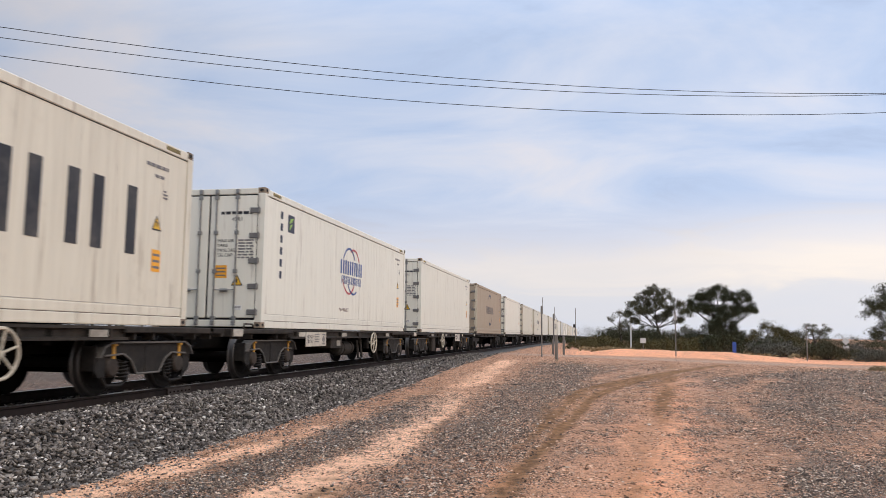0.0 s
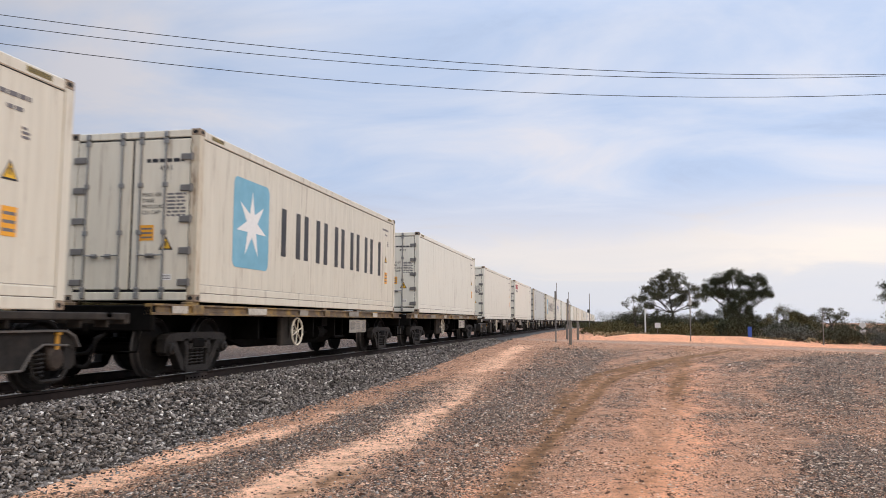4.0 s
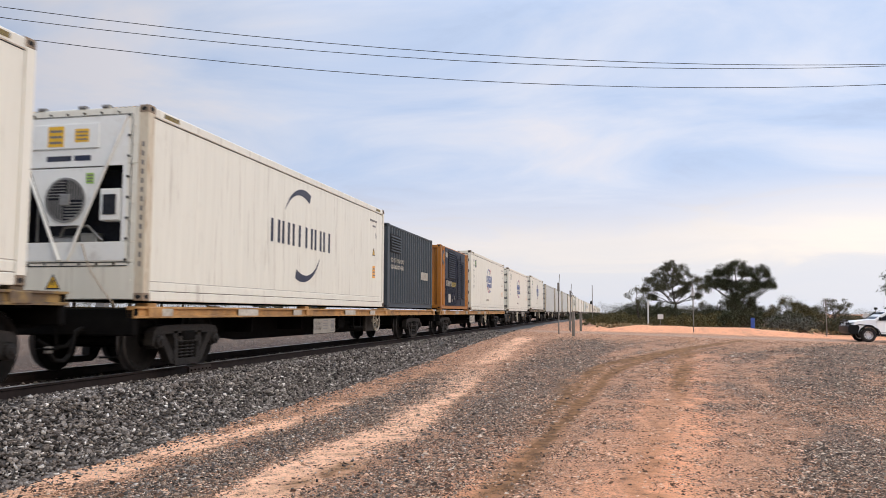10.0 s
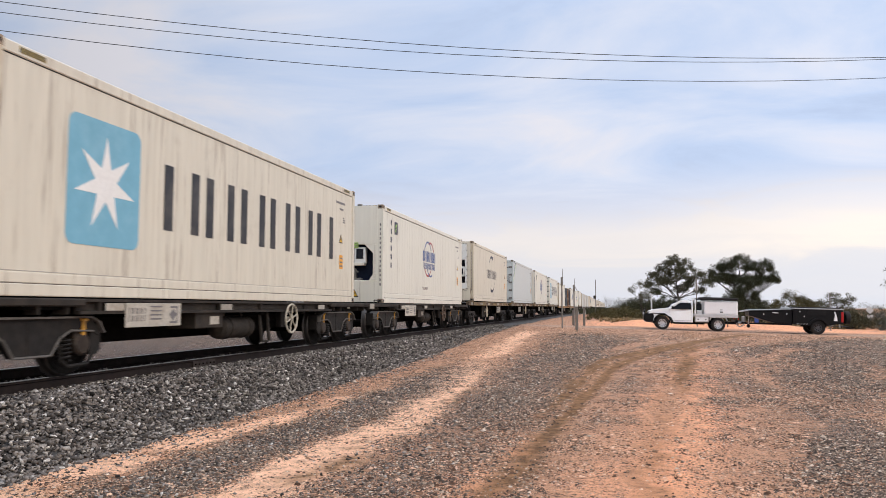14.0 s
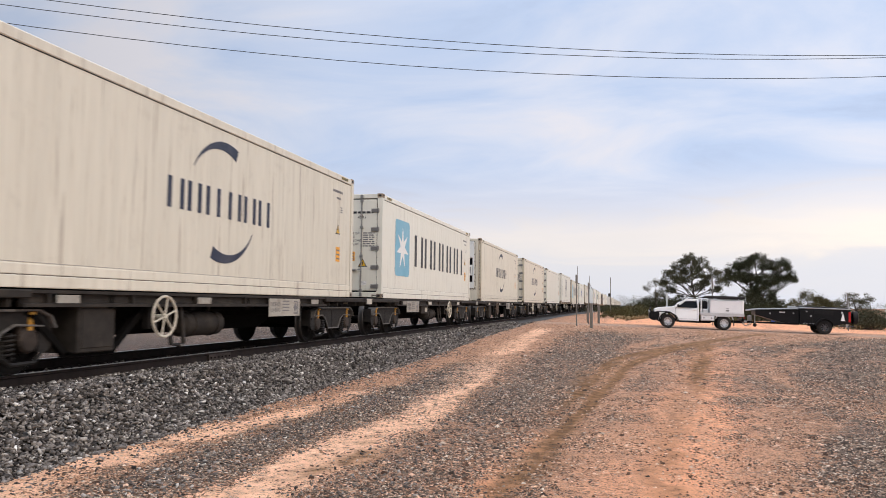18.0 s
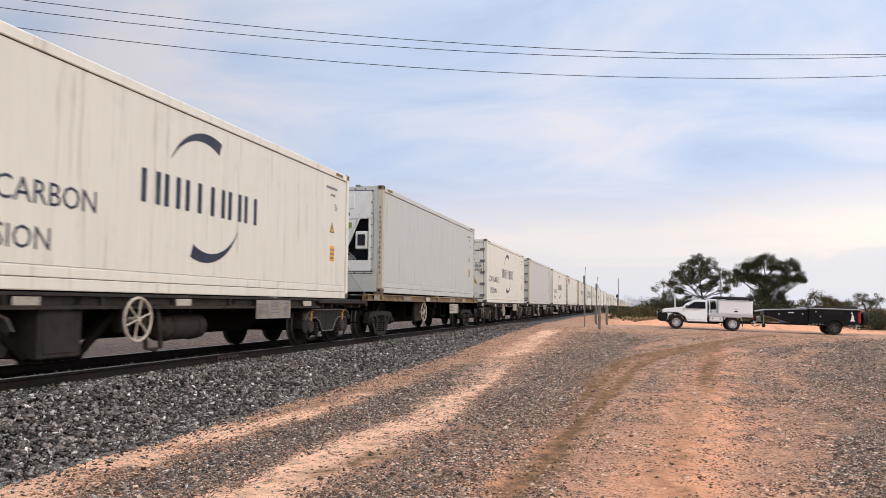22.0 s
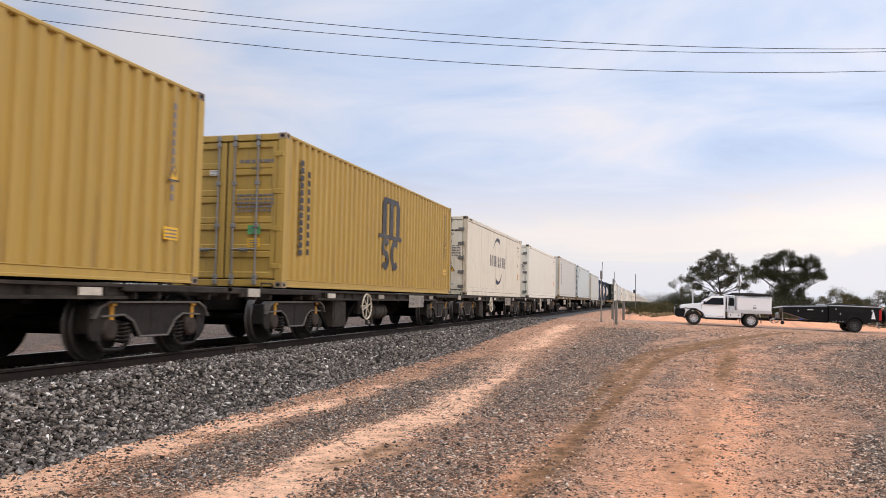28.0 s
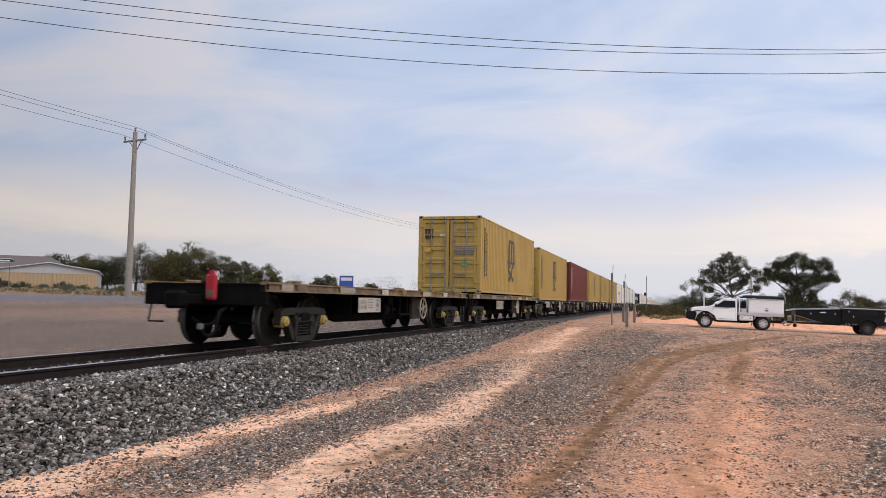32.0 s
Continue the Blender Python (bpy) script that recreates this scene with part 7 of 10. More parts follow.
    gravel = np.maximum(gravel, near_bed * 0.8)
    clip = lambda q: np.clip(q, 0, 1)
    return clip(sand), clip(gravel), clip(orange * (1 - far)), clip(rut * (1 - far)), clip(pale * (1 - far)), clip(road)


def axis_steps():
    xs = np.concatenate([-np.geomspace(420, 12, 46), np.arange(-11.8, -6.2, 0.25), np.arange(-6.2, 4.2, 0.045), np.geomspace(4.25, 26, 110), np.geomspace(27, 460, 32)])
    ys = np.concatenate([np.linspace(-130, 2, 12), np.geomspace(3.2, 46, 360), np.geomspace(46.4, 62, 40), np.geomspace(63, 1600, 46)])
    return xs, ys


def soil_material():
    m = bpy.data.materials.new("soil")
    m.use_nodes = True
    nt = m.node_tree
    bs = nt.nodes["Principled BSDF"]
    bs.inputs["Roughness"].default_value = 0.95
    bs.inputs["Specular IOR Level"].default_value = 0.15
    geo = nt.nodes.new("ShaderNodeNewGeometry")
    pos = geo.outputs["Position"]

    def node(kind, **kw):
        n = nt.nodes.new(kind)
        for k, v in kw.items():
            n.inputs[k].default_value = v
        return n

    def tex(scale, detail=6, rough=0.65):
        n = node("ShaderNodeTexNoise", Scale=scale, Detail=detail, Roughness=rough)
        nt.links.new(pos, n.inputs["Vector"])
        return n.outputs[0]

    def ranged(v, lo, hi, a=0.0, b=1.0):
        n = nt.nodes.new("ShaderNodeMapRange")
        for k, x in enumerate((lo, hi, a, b), 1):
            n.inputs[k].default_value = x
        nt.links.new(v, n.inputs[0])
        return n.outputs[0]

    def op(kind, a, b):
        n = nt.nodes.new("ShaderNodeMath")
        n.operation = kind
        for k, v in enumerate((a, b)):
            if isinstance(v, (int, float)):
                n.inputs[k].default_value = v
            else:
                nt.links.new(v, n.inputs[k])
        return n.outputs[0]

    def mix(fac, a, b, blend="MIX"):
        n = nt.nodes.new("ShaderNodeMix")
        n.data_type, n.blend_type = "RGBA", blend
        if isinstance(fac, (int, float)):
            n.inputs[0].default_value = fac
        else:
            nt.links.new(fac, n.inputs[0])
        for k, v in ((6, a), (7, b)):
            if isinstance(v, tuple):
                n.inputs[k].default_value = (*v, 1)
            else:
                nt.links.new(v, n.inputs[k])
        return n.outputs[2]

    def attr(name):
        n = nt.nodes.new("ShaderNodeAttribute")
        n.attribute_name = name
        return n.outputs["Fac"]
    grit, mid, big, fine = tex(22, 8, 0.8), tex(5.5, 7, 0.75), tex(0.9, 7, 0.72), tex(90, 4, 0.7)
    broken = op("ADD", ranged(grit, 0.30, 0.70, -0.42, 0.42), ranged(mid, 0.30, 0.70, -0.42, 0.42))

    def zone(name, soft_=0.22, amount=1.0):
        """A zone's edge is broken up by the grit."""
        return ranged(op("ADD", attr(name), op("MULTIPLY", broken, amount)), 0.5 - soft_, 0.5 + soft_)
    sand, gravel, rut = zone("sand", 0.20), zone("gravel", 0.38), zone("rut", 0.46, 0.75)
    col = mix(ranged(big, 0.34, 0.66), (0.62, 0.328, 0.19), (0.42, 0.22, 0.128))
    col = mix(op("MULTIPLY", ranged(mid, 0.48, 0.62), 0.50), col, (0.28, 0.135, 0.070))
    col = mix(op("MULTIPLY", zone("orange", 0.40), 0.95), col, (0.95, 0.43, 0.225))
    col = mix(op("MULTIPLY", sand, 0.95), col, mix(ranged(mid, 0.35, 0.65), (0.97, 0.585, 0.375), (0.89, 0.50, 0.305)))
    col = mix(op("MULTIPLY", zone("pale", 0.4), 0.7), col, (0.50, 0.36, 0.27))
    col = mix(op("MULTIPLY", zone("cinder", 0.45), 0.85), col, mix(ranged(mid, 0.36, 0.64), (0.10, 0.080, 0.072), (0.24, 0.188, 0.156)))
    # pebbles of two sizes lie on the soil, thick where it is gravelly
    cover = op("SUBTRACT", op("ADD", op("ADD", op("MULTIPLY", gravel, 0.56), 0.14), ranged(mid, 0.3, 0.7, -0.22, 0.22)), op("MULTIPLY", op("ADD", op("ADD", sand, op("MULTIPLY", zone("orange", 0.4), 0.9)), op("MULTIPLY", rut, 0.8)), 0.22))
    heights = []
    for scale, share in ((105.0, 0.95), (52.0, 0.70)):
        vor = node("ShaderNodeTexVoronoi", Scale=scale, Randomness=1.0)
        nt.links.new(pos, vor.inputs["Vector"])
        sep = nt.nodes.new("ShaderNodeSeparateColor")
        nt.links.new(vor.outputs["Color"], sep.inputs[0])
        peb = nt.nodes.new("ShaderNodeValToRGB")
        cr = peb.color_ramp
        cr.elements[0].position, cr.elements[0].color = 0.0, (0.030, 0.024, 0.020, 1)
        cr.elements[1].position, cr.elements[1].color = 1.0, (0.86, 0.75, 0.63, 1)
        cr.elements.new(0.35).color = (0.098, 0.074, 0.058, 1)
        cr.elements.new(0.62).color = (0.215, 0.158, 0.118, 1)
        cr.elements.new(0.86).color = (0.47, 0.36, 0.27, 1)
        nt.links.new(sep.outputs[1], peb.inputs[0])
        # contact shade painted into the colour: each pebble darkens from centre to rim
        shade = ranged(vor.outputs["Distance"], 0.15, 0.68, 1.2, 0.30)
        there = ranged(op("SUBTRACT", op("MULTIPLY", cover, share), sep.outputs[0]), -0.02, 0.02)
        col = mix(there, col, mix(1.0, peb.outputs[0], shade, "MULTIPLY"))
        heights.append(op("MULTIPLY", there, ranged(vor.outputs["Distance"], 0.0, 0.7, 20.0 / scale, 0.0)))
    col = mix(op("MULTIPLY", rut, 0.90), col, mix(ranged(mid, 0.4, 0.6), (0.27, 0.135, 0.055), (0.115, 0.062, 0.027)))
    col = mix(attr("road"), col, mix(ranged(fine, 0.3, 0.7), (0.12, 0.11, 0.125), (0.20, 0.185, 0.195)))
    col = mix(1.0, col, ranged(grit, 0.32, 0.68, 0.40, 1.6), "MULTIPLY")
    nt.links.new(col, bs.inputs["Base Color"])
    bump = nt.nodes.new("ShaderNodeBump")
    bump.inputs["Strength"].default_value, bump.inputs["Distance"].default_value = 1.0, 0.022
    nt.links.new(op("ADD", op("MULTIPLY", grit, 0.8), op("ADD", heights[0], heights[1])), bump.inputs["Height"])
    nt.links.new(bump.outputs[0], bs.inputs["Normal"])
    return m


def build_ground():
    xs, ys = axis_steps()
    X, Y = np.meshgrid(xs, ys)
    Z = ground_z(X, Y)
    nx, ny = len(xs), len(ys)
    me = bpy.data.meshes.new("ground")
    me.vertices.add(nx * ny)
    me.vertices.foreach_set("co", np.stack([X, Y, Z], -1).ravel())
    i = np.arange(nx * ny).reshape(ny, nx)
    quads = np.stack([i[:-1, :-1], i[:-1, 1:], i[1:, 1:], i[1:, :-1]], -1).reshape(-1, 4)
    me.loops.add(quads.size)
    me.loops.foreach_set("vertex_index", quads.ravel())
    me.polygons.add(len(quads))
    me.polygons.foreach_set("loop_start", np.arange(len(quads)) * 4)
    me.polygons.foreach_set("use_smooth", np.ones(len(quads), bool))
    me.update()
    me.validate()
    for name, a in zip(("sand", "gravel", "orange", "rut", "pale", "road"), ground_masks(X, Y)):
        at = me.attributes.new(name, "FLOAT", "POINT")
        at.data.foreach_set("value", a.ravel().astype(np.float32))
    cinder = smooth((-9.6 - X) / 1.2) * (1 - smooth((-30.2 - X) / 1.4)) * (0.72 + 0.55 * patches(X * 0.6, Y * 0.12, 2.0, 17))
    me.attributes.new("cinder", "FLOAT", "POINT").data.foreach_set("value", np.clip(cinder, 0, 1).ravel().astype(np.float32))
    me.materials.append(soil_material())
    tagged(new("ground", me), "orange sandy soil with grey gravel and wheel ruts", "ground", "", "structure")


build_ground()


# ---- loose stones ----
def stone_material(name, ramp):
    m = bpy.data.materials.new(name)
    m.use_nodes = True
    nt = m.node_tree
    bs = nt.nodes["Principled BSDF"]
    bs.inputs["Roughness"].default_value = 0.85
    bs.inputs["Specular IOR Level"].default_value = 0.12
    geo = nt.nodes.new("ShaderNodeNewGeometry")
    rp = nt.nodes.new("ShaderNodeValToRGB")
    cr = rp.color_ramp
    cr.elements[0].position, cr.elements[0].color = ramp[0][0], (*ramp[0][1], 1)
    cr.elements[1].position, cr.elements[1].color = ramp[-1][0], (*ramp[-1][1], 1)
    for p, c in ramp[1:-1]:
        cr.elements.new(p).color = (*c, 1)
    nt.links.new(geo.outputs["Random Per Island"], rp.inputs[0])
    n = nt.nodes.new("ShaderNodeTexNoise")
    n.inputs["Scale"].default_value, n.inputs["Detail"].default_value = 60, 4
    nt.links.new(geo.outputs["Position"], n.inputs["Vector"])
    mr = nt.nodes.new("ShaderNodeMapRange")
    for k, x in enumerate((0.3, 0.7, 0.7, 1.3), 1):
        mr.inputs[k].default_value = x
    nt.links.new(n.outputs[0], mr.inputs[0])
    mx = nt.nodes.new("ShaderNodeMix")
    mx.data_type, mx.blend_type = "RGBA", "MULTIPLY"
    mx.inputs[0].default_value = 1.0
    nt.links.new(rp.outputs[0], mx.inputs[6])
    nt.links.new(mr.outputs[0], mx.inputs[7])
    nt.links.new(mx.outputs[2], bs.inputs["Base Color"])
    return m


def stones(name, x, y, z, size, material, label, category, seed):
    """Many angular stones as one mesh."""
    r = np.random.RandomState(seed)
    n = len(x)
    base = np.array([(i, j, k) for i in (-1, 1) for j in (-1, 1) for k in (-1, 1)], float)
    v = base[None] * r.uniform(0.62, 1.0, (n, 8, 3)) * r.uniform(0.45, 1.3, (n, 1, 3)) * np.array([1.3, 0.95, 0.50])
    v[:, 1::2, :2] *= r.uniform(0.3, 1.05, (n, 1, 1))
    v[:, :4, 1:] *= r.uniform(0.4, 1.05, (n, 1, 1))
    q = r.normal(size=(n, 4))
    q /= np.linalg.norm(q, axis=1, keepdims=True)
    w, a, b, c = q.T
    R = np.stack([np.stack([1 - 2 * (b * b + c * c), 2 * (a * b - c * w), 2 * (a * c + b * w)], -1), np.stack([2 * (a * b + c * w), 1 - 2 * (a * a + c * c), 2 * (b * c - a * w)], -1), np.stack([2 * (a * c - b * w), 2 * (b * c + a * w), 1 - 2 * (a * a + b * b)], -1)], -2)
    v = np.einsum("nij,nkj->nki", R, v) * (size[:, None, None] / 2)
    v[:, :, 2] *= 0.7
    v += np.stack([x, y, z], -1)[:, None]
    f = np.array([(0, 1, 3, 2), (4, 6, 7, 5), (0, 4, 5, 1), (2, 3, 7, 6), (0, 2, 6, 4), (1, 5, 7, 3)])
    quads = (f[None] + 8 * np.arange(n)[:, None, None]).reshape(-1, 4)
    me = bpy.data.meshes.new(name)
    me.vertices.add(n * 8)
    me.vertices.foreach_set("co", v.ravel())
    me.loops.add(quads.size)
    me.loops.foreach_set("vertex_index", quads.ravel())
    me.polygons.add(len(quads))
    me.polygons.foreach_set("loop_start", np.arange(len(quads)) * 4)
    me.update()
    me.validate()
    me.materials.append(material)
    tagged(new(name, me), label, category, "", "stuff")


def bed_z(x):
    """Top of the ballast across the line."""
    u = np.abs(np.asarray(x, float) - TRACK_X)
    return np.interp(u, [0, 0.6, 0.8, 1.45, 2.25, 2.35], [0.53, 0.535, 0.55, 0.535, 0.0, -0.05])


def build_ballast():
    grey = stone_material("ballast_stone", [(0.0, (0.030, 0.027, 0.024)), (0.30, (0.098, 0.086, 0.077)), (0.66, (0.196, 0.172, 0.151)), (0.89, (0.30, 0.268, 0.236)), (0.965, (0.42, 0.385, 0.34)), (1.0, (0.80, 0.76, 0.70))])
    gy = np.concatenate([np.linspace(-60, 2, 20), np.geomspace(2.2, 60, 260), np.geomspace(61, 1500, 40)])
    gx = TRACK_X + np.array([-2.5, -2.3, -1.9, -1.5, -1.2, -0.8, -0.4, 0, 0.4, 0.8, 1.0, 1.2, 1.4, 1.5, 1.65, 1.8, 1.95, 2.1, 2.25, 2.4])
    X, Y = np.meshgrid(gx, gy)
    Z = bed_z(X) - 0.03 + 0.012 * field(X, Y, 6.0, 31)
    far_fill = np.where(X < TRACK_X, np.maximum(Z, 0.30), Z)
    me = bpy.data.meshes.new("ballast_bed")
    me.vertices.add(X.size)
    me.vertices.foreach_set("co", np.stack([X, Y, far_fill], -1).ravel())
    i = np.arange(X.size).reshape(X.shape)
    quads = np.stack([i[:-1, :-1], i[:-1, 1:], i[1:, 1:], i[1:, :-1]], -1).reshape(-1, 4)
    me.loops.add(quads.size)
    me.loops.foreach_set("vertex_index", quads.ravel())
    me.polygons.add(len(quads))
    me.polygons.foreach_set("loop_start", np.arange(len(quads)) * 4)
    me.update()
    me.validate()
    me.materials.append(ballast_far)
    tagged(new("ballast_bed", me), "dark grey crushed stone track bed", "track bed", "", "structure")
    r = np.random.RandomState(5)
    xs, ys, ss = [], [], []
    for n, y0, y1, x0, x1, s0, s1 in ((8200, 4.6, 9, -6.98, -5.42, 0.045, 0.085), (10500, 9, 16, -6.98, -5.42, 0.042, 0.082), (9500, 16, 28, -6.98, -5.42, 0.05, 0.09), (5000, 28, 46, -6.98, -5.45, 0.06, 0.10), (2600, 4.5, 16, -8.45, -7.15, 0.04, 0.075), (2200, 16, 34, -8.45, -7.15, 0.05, 0.09), (3400, 5, 30, -10.1, -8.7, 0.045, 0.085)):
        xs.append(r.uniform(x0, x1, n)), ys.append(r.uniform(y0, y1, n)), ss.append(r.uniform(s0, s1, n))
    # strays at the toe
    n = 4200
    xs.append(-5.68 + np.abs(r.normal(0, 0.42, n))), ys.append(r.uniform(4.8, 24, n)), ss.append(r.uniform(0.02, 0.055, n))
    # stones spilt in the two dark lanes beside the sand strips
    for n, wide, y0, y1, line in ((4200, 0.26, 5.6, 17, ([5, 8, 12, 17], [-4.15, -4.08, -3.95, -4.0])), (2200, 0.36, 5.6, 24, ([5, 8, 12, 24], [-2.35, -2.25, -2.1, -2.2]))):
        v = y0 * (y1 / y0) ** r.uniform(0, 1, n)
        xs.append(np.interp(v, *line) + r.normal(0, wide, n)), ys.append(v), ss.append(0.018 + 0.034 * r.uniform(0, 1, n) ** 1.6)
    x, y, s = map(np.concatenate, (xs, ys, ss))
    z = np.maximum(bed_z(x), ground_z(x, y)) + r.uniform(-0.25, 0.22, len(x)) * s
    stones("ballast", x, y, z, s, grey, "angular dark grey ballast stones with a few white ones", "ballast", 7)


def chips(name, x, y, z, size, material, label, category, seed):
    """Flat ridged stones, half sunk in the soil, as one mesh."""
    r = np.random.RandomState(seed)
    n = len(x)
    base = np.array([(-1, -1, -0.35), (1, -1, -0.35), (1, 1, -0.35), (-1, 1, -0.35), (-0.5, 0, 0.75), (0.5, 0, 0.75)], float)
    v = base[None] * np.array([1.15, 0.85, 0.62]) * r.uniform(0.65, 1.2, (n, 1, 3))
    v = v + r.uniform(-0.28, 0.28, (n, 6, 3)) * np.array([1, 1, 0.6])
    a = r.uniform(0, 2 * np.pi, n)
    c, d = np.cos(a)[:, None], np.sin(a)[:, None]
    v = np.stack([v[:, :, 0] * c - v[:, :, 1] * d, v[:, :, 0] * d + v[:, :, 1] * c, v[:, :, 2]], -1) * (size[:, None, None] / 2)
    v += np.stack([x, y, z], -1)[:, None]
    f = np.array([(0, 1, 5), (0, 5, 4), (1, 2, 5), (2, 3, 4), (2, 4, 5), (3, 0, 4)])
    tris = (f[None] + 6 * np.arange(n)[:, None, None]).reshape(-1, 3)
    me = bpy.data.meshes.new(name)
    me.vertices.add(n * 6)
    me.vertices.foreach_set("co", v.ravel())
    me.loops.add(tris.size)
    me.loops.foreach_set("vertex_index", tris.ravel())
    me.polygons.add(len(tris))
    me.polygons.foreach_set("loop_start", np.arange(len(tris)) * 3)
    me.update()
    me.validate()
    me.materials.append(material)
    tagged(new(name, me), label, category, "", "stuff")


def build_pebbles():
    grey = stone_material("pebble", [(0.0, (0.036, 0.025, 0.018)), (0.42, (0.090, 0.065, 0.049)), (0.70, (0.185, 0.134, 0.098)), (0.90, (0.38, 0.28, 0.20)), (1.0, (0.72, 0.60, 0.47))])
    clay = stone_material("clod", [(0.0, (0.050, 0.028, 0.018)), (0.35, (0.17, 0.088, 0.052)), (0.65, (0.38, 0.205, 0.122)), (1.0, (0.80, 0.52, 0.35))])
    r = np.random.RandomState(9)
    n = 700000
    y = 4.6 * (44 / 4.6) ** r.uniform(0, 1, n)
    x = y * r.uniform(-1.05, 0.60, n)
    keep = x > -5.75
    x, y = x[keep], y[keep]
    sand, gravel, orange, rut, pale, road = ground_masks(x, y)
    heap = 0.5 + 0.5 * np.clip(patches(x, y, 0.5, 71, 3) * 1.4, -0.9, 1) + 0.25 * field(x, y, 3.0, 40)
    p = (0.24 + 0.95 * gravel * (1 - 0.85 * sand) - 0.15 * sand) * (1 - 0.6 * orange) * (1 - 0.9 * rut) * heap
    keep = r.uniform(0, 1, len(x)) < np.clip(p, 0.01, 1)
    x, y, gravel = x[keep], y[keep], gravel[keep]
    s = 0.009 + 0.017 * r.uniform(0, 1, len(x)) ** 2.4 + 0.0010 * y
    s = np.where(r.uniform(0, 1, len(x)) < 0.012, s * 2.2, s)
    z = ground_z(x, y) + 0.10 * s
    stony = r.uniform(0, 1, len(x)) < 0.16 + 0.76 * gravel
    for name, pick, m, label in (("gravel", stony, grey, "loose grey and pale pebbles on the soil"), ("clods", ~stony, clay, "crumbled red-brown clods of dry soil")):
        chips(name, x[pick], y[pick], z[pick], s[pick], m, label, "gravel" if name == "gravel" else "soil", 10)


ballast_far = mat("ballast_bed", (0.065, 0.061, 0.056), 0.9, grain=0.75, grain_scale=22, stain=0.4, stain_scale=14, stain_color=(0.16, 0.15, 0.14), bump=1.0, bump_scale=26)
build_ballast()
build_pebbles()


# ---- rails ----
def build_rails():
    steel = mat("rail_steel", (0.020, 0.0145, 0.013), 0.7, 0.1, grain=0.3, grain_scale=6, stain=0.4, stain_color=(0.036, 0.022, 0.017), spec=0.15)
    bright = mat("rail_head", (0.34, 0.33, 0.33), 0.28, 0.9, grain=0.1)
    plate = mat("joint_plate", (0.028, 0.019, 0.016), 0.7, 0.2, grain=0.3, stain=0.4)
    for g in (-1, 1):
        x = TRACK_X + g * 0.7525
        s = Shape()
        s.prism([(x - 0.07, 0.53), (x + 0.07, 0.53), (x + 0.07, 0.542), (x + 0.012, 0.565), (x + 0.009, 0.655), (x + 0.035, 0.668), (x + 0.036, 0.692), (x - 0.036, 0.692), (x - 0.035, 0.668), (x - 0.009, 0.655), (x - 0.012, 0.565), (x - 0.07, 0.542)], "y", -60, 1500)
        rail = new("rail", s.mesh("rail", steel))
        tagged(rail, "rusty brown steel rail with a polished head", "rail", "rails of the line", "structure")
        obj("rail_head", Shape().slab(x - 0.034, -60, 0.692, x + 0.034, 1500, RAIL_Z, 0.004).mesh("rail_head", bright), rail, None, None, "polished running surface")
        if g > 0:
            j = obj("joint_plate", Shape().slab(x + 0.02, 12.1, 0.565, x + 0.045, 12.85, 0.665, 0.006).mesh("joint_plate", plate), rail, None, None, "rusty bolted joint plate")
            for k in range(6):
                obj("bolt", shared("bolt", lambda: Shape().rod((0, 0, 0), (0.03, 0, 0), 0.015, 6).mesh("bolt", plate)), j, (x + 0.045, 12.16 + k * 0.125, 0.615))


build_rails()

# ---- trees and scrub ----
bark = mat("bark", (0.045, 0.037, 0.031), 0.9, grain=0.3, grain_scale=8, stain=0.4, stain_color=(0.05, 0.04, 0.035), bump=0.5, bump_scale=20)


def leaf_mat(name, c, spread=0.3):
    return mat(name, c, 0.8, grain=0.25, grain_scale=1.5, island=spread, spec=0.15)


leaf_gum = leaf_mat("gum_leaf", (0.072, 0.070, 0.040))
leaf_dark = leaf_mat("dark_leaf", (0.046, 0.050, 0.026))
leaf_olive = leaf_mat("olive_leaf", (0.085, 0.074, 0.030))
leaf_grey = leaf_mat("saltbush_leaf", (0.105, 0.105, 0.082))
leaf_dry = leaf_mat("dry_grass", (0.26, 0.205, 0.115))


def leaf_cloud(centres, radii, per, size, seed):
    """Leaf-sized quads scattered in clumps; returns verts and faces as arrays."""
    r = np.random.RandomState(seed)
    c = np.repeat(np.asarray(centres, float), per, 0)
    rad = np.repeat(np.asarray(radii, float), per, 0)
    n = len(c)
    d = r.normal(size=(n, 3))
    d /= np.linalg.norm(d, axis=1, keepdims=True)
    p = c + d * (r.uniform(0.02, 1, (n, 1)) ** 0.5) * rad
    u = r.normal(size=(n, 3))
    u /= np.linalg.norm(u, axis=1, keepdims=True)
    w = np.cross(u, r.normal(size=(n, 3)))
    w /= np.linalg.norm(w, axis=1, keepdims=True)
    s = size * r.uniform(0.5, 1.3, (n, 1))
    v = np.stack([p - u * s, p - w * s * 0.45, p + u * s, p + w * s * 0.45], 1).reshape(-1, 3)
    return v, np.arange(n * 4).reshape(-1, 4)


def array_mesh(name, v, quads, material):
    me = bpy.data.meshes.new(name)
    me.vertices.add(len(v))
    me.vertices.foreach_set("co", np.asarray(v).ravel())
    me.loops.add(quads.size)
    me.loops.foreach_set("vertex_index", quads.ravel())
    me.polygons.add(len(quads))
    me.polygons.foreach_set("loop_start", np.arange(len(quads)) * 4)
    me.update()
    me.validate()
    me.materials.append(material)
    return me


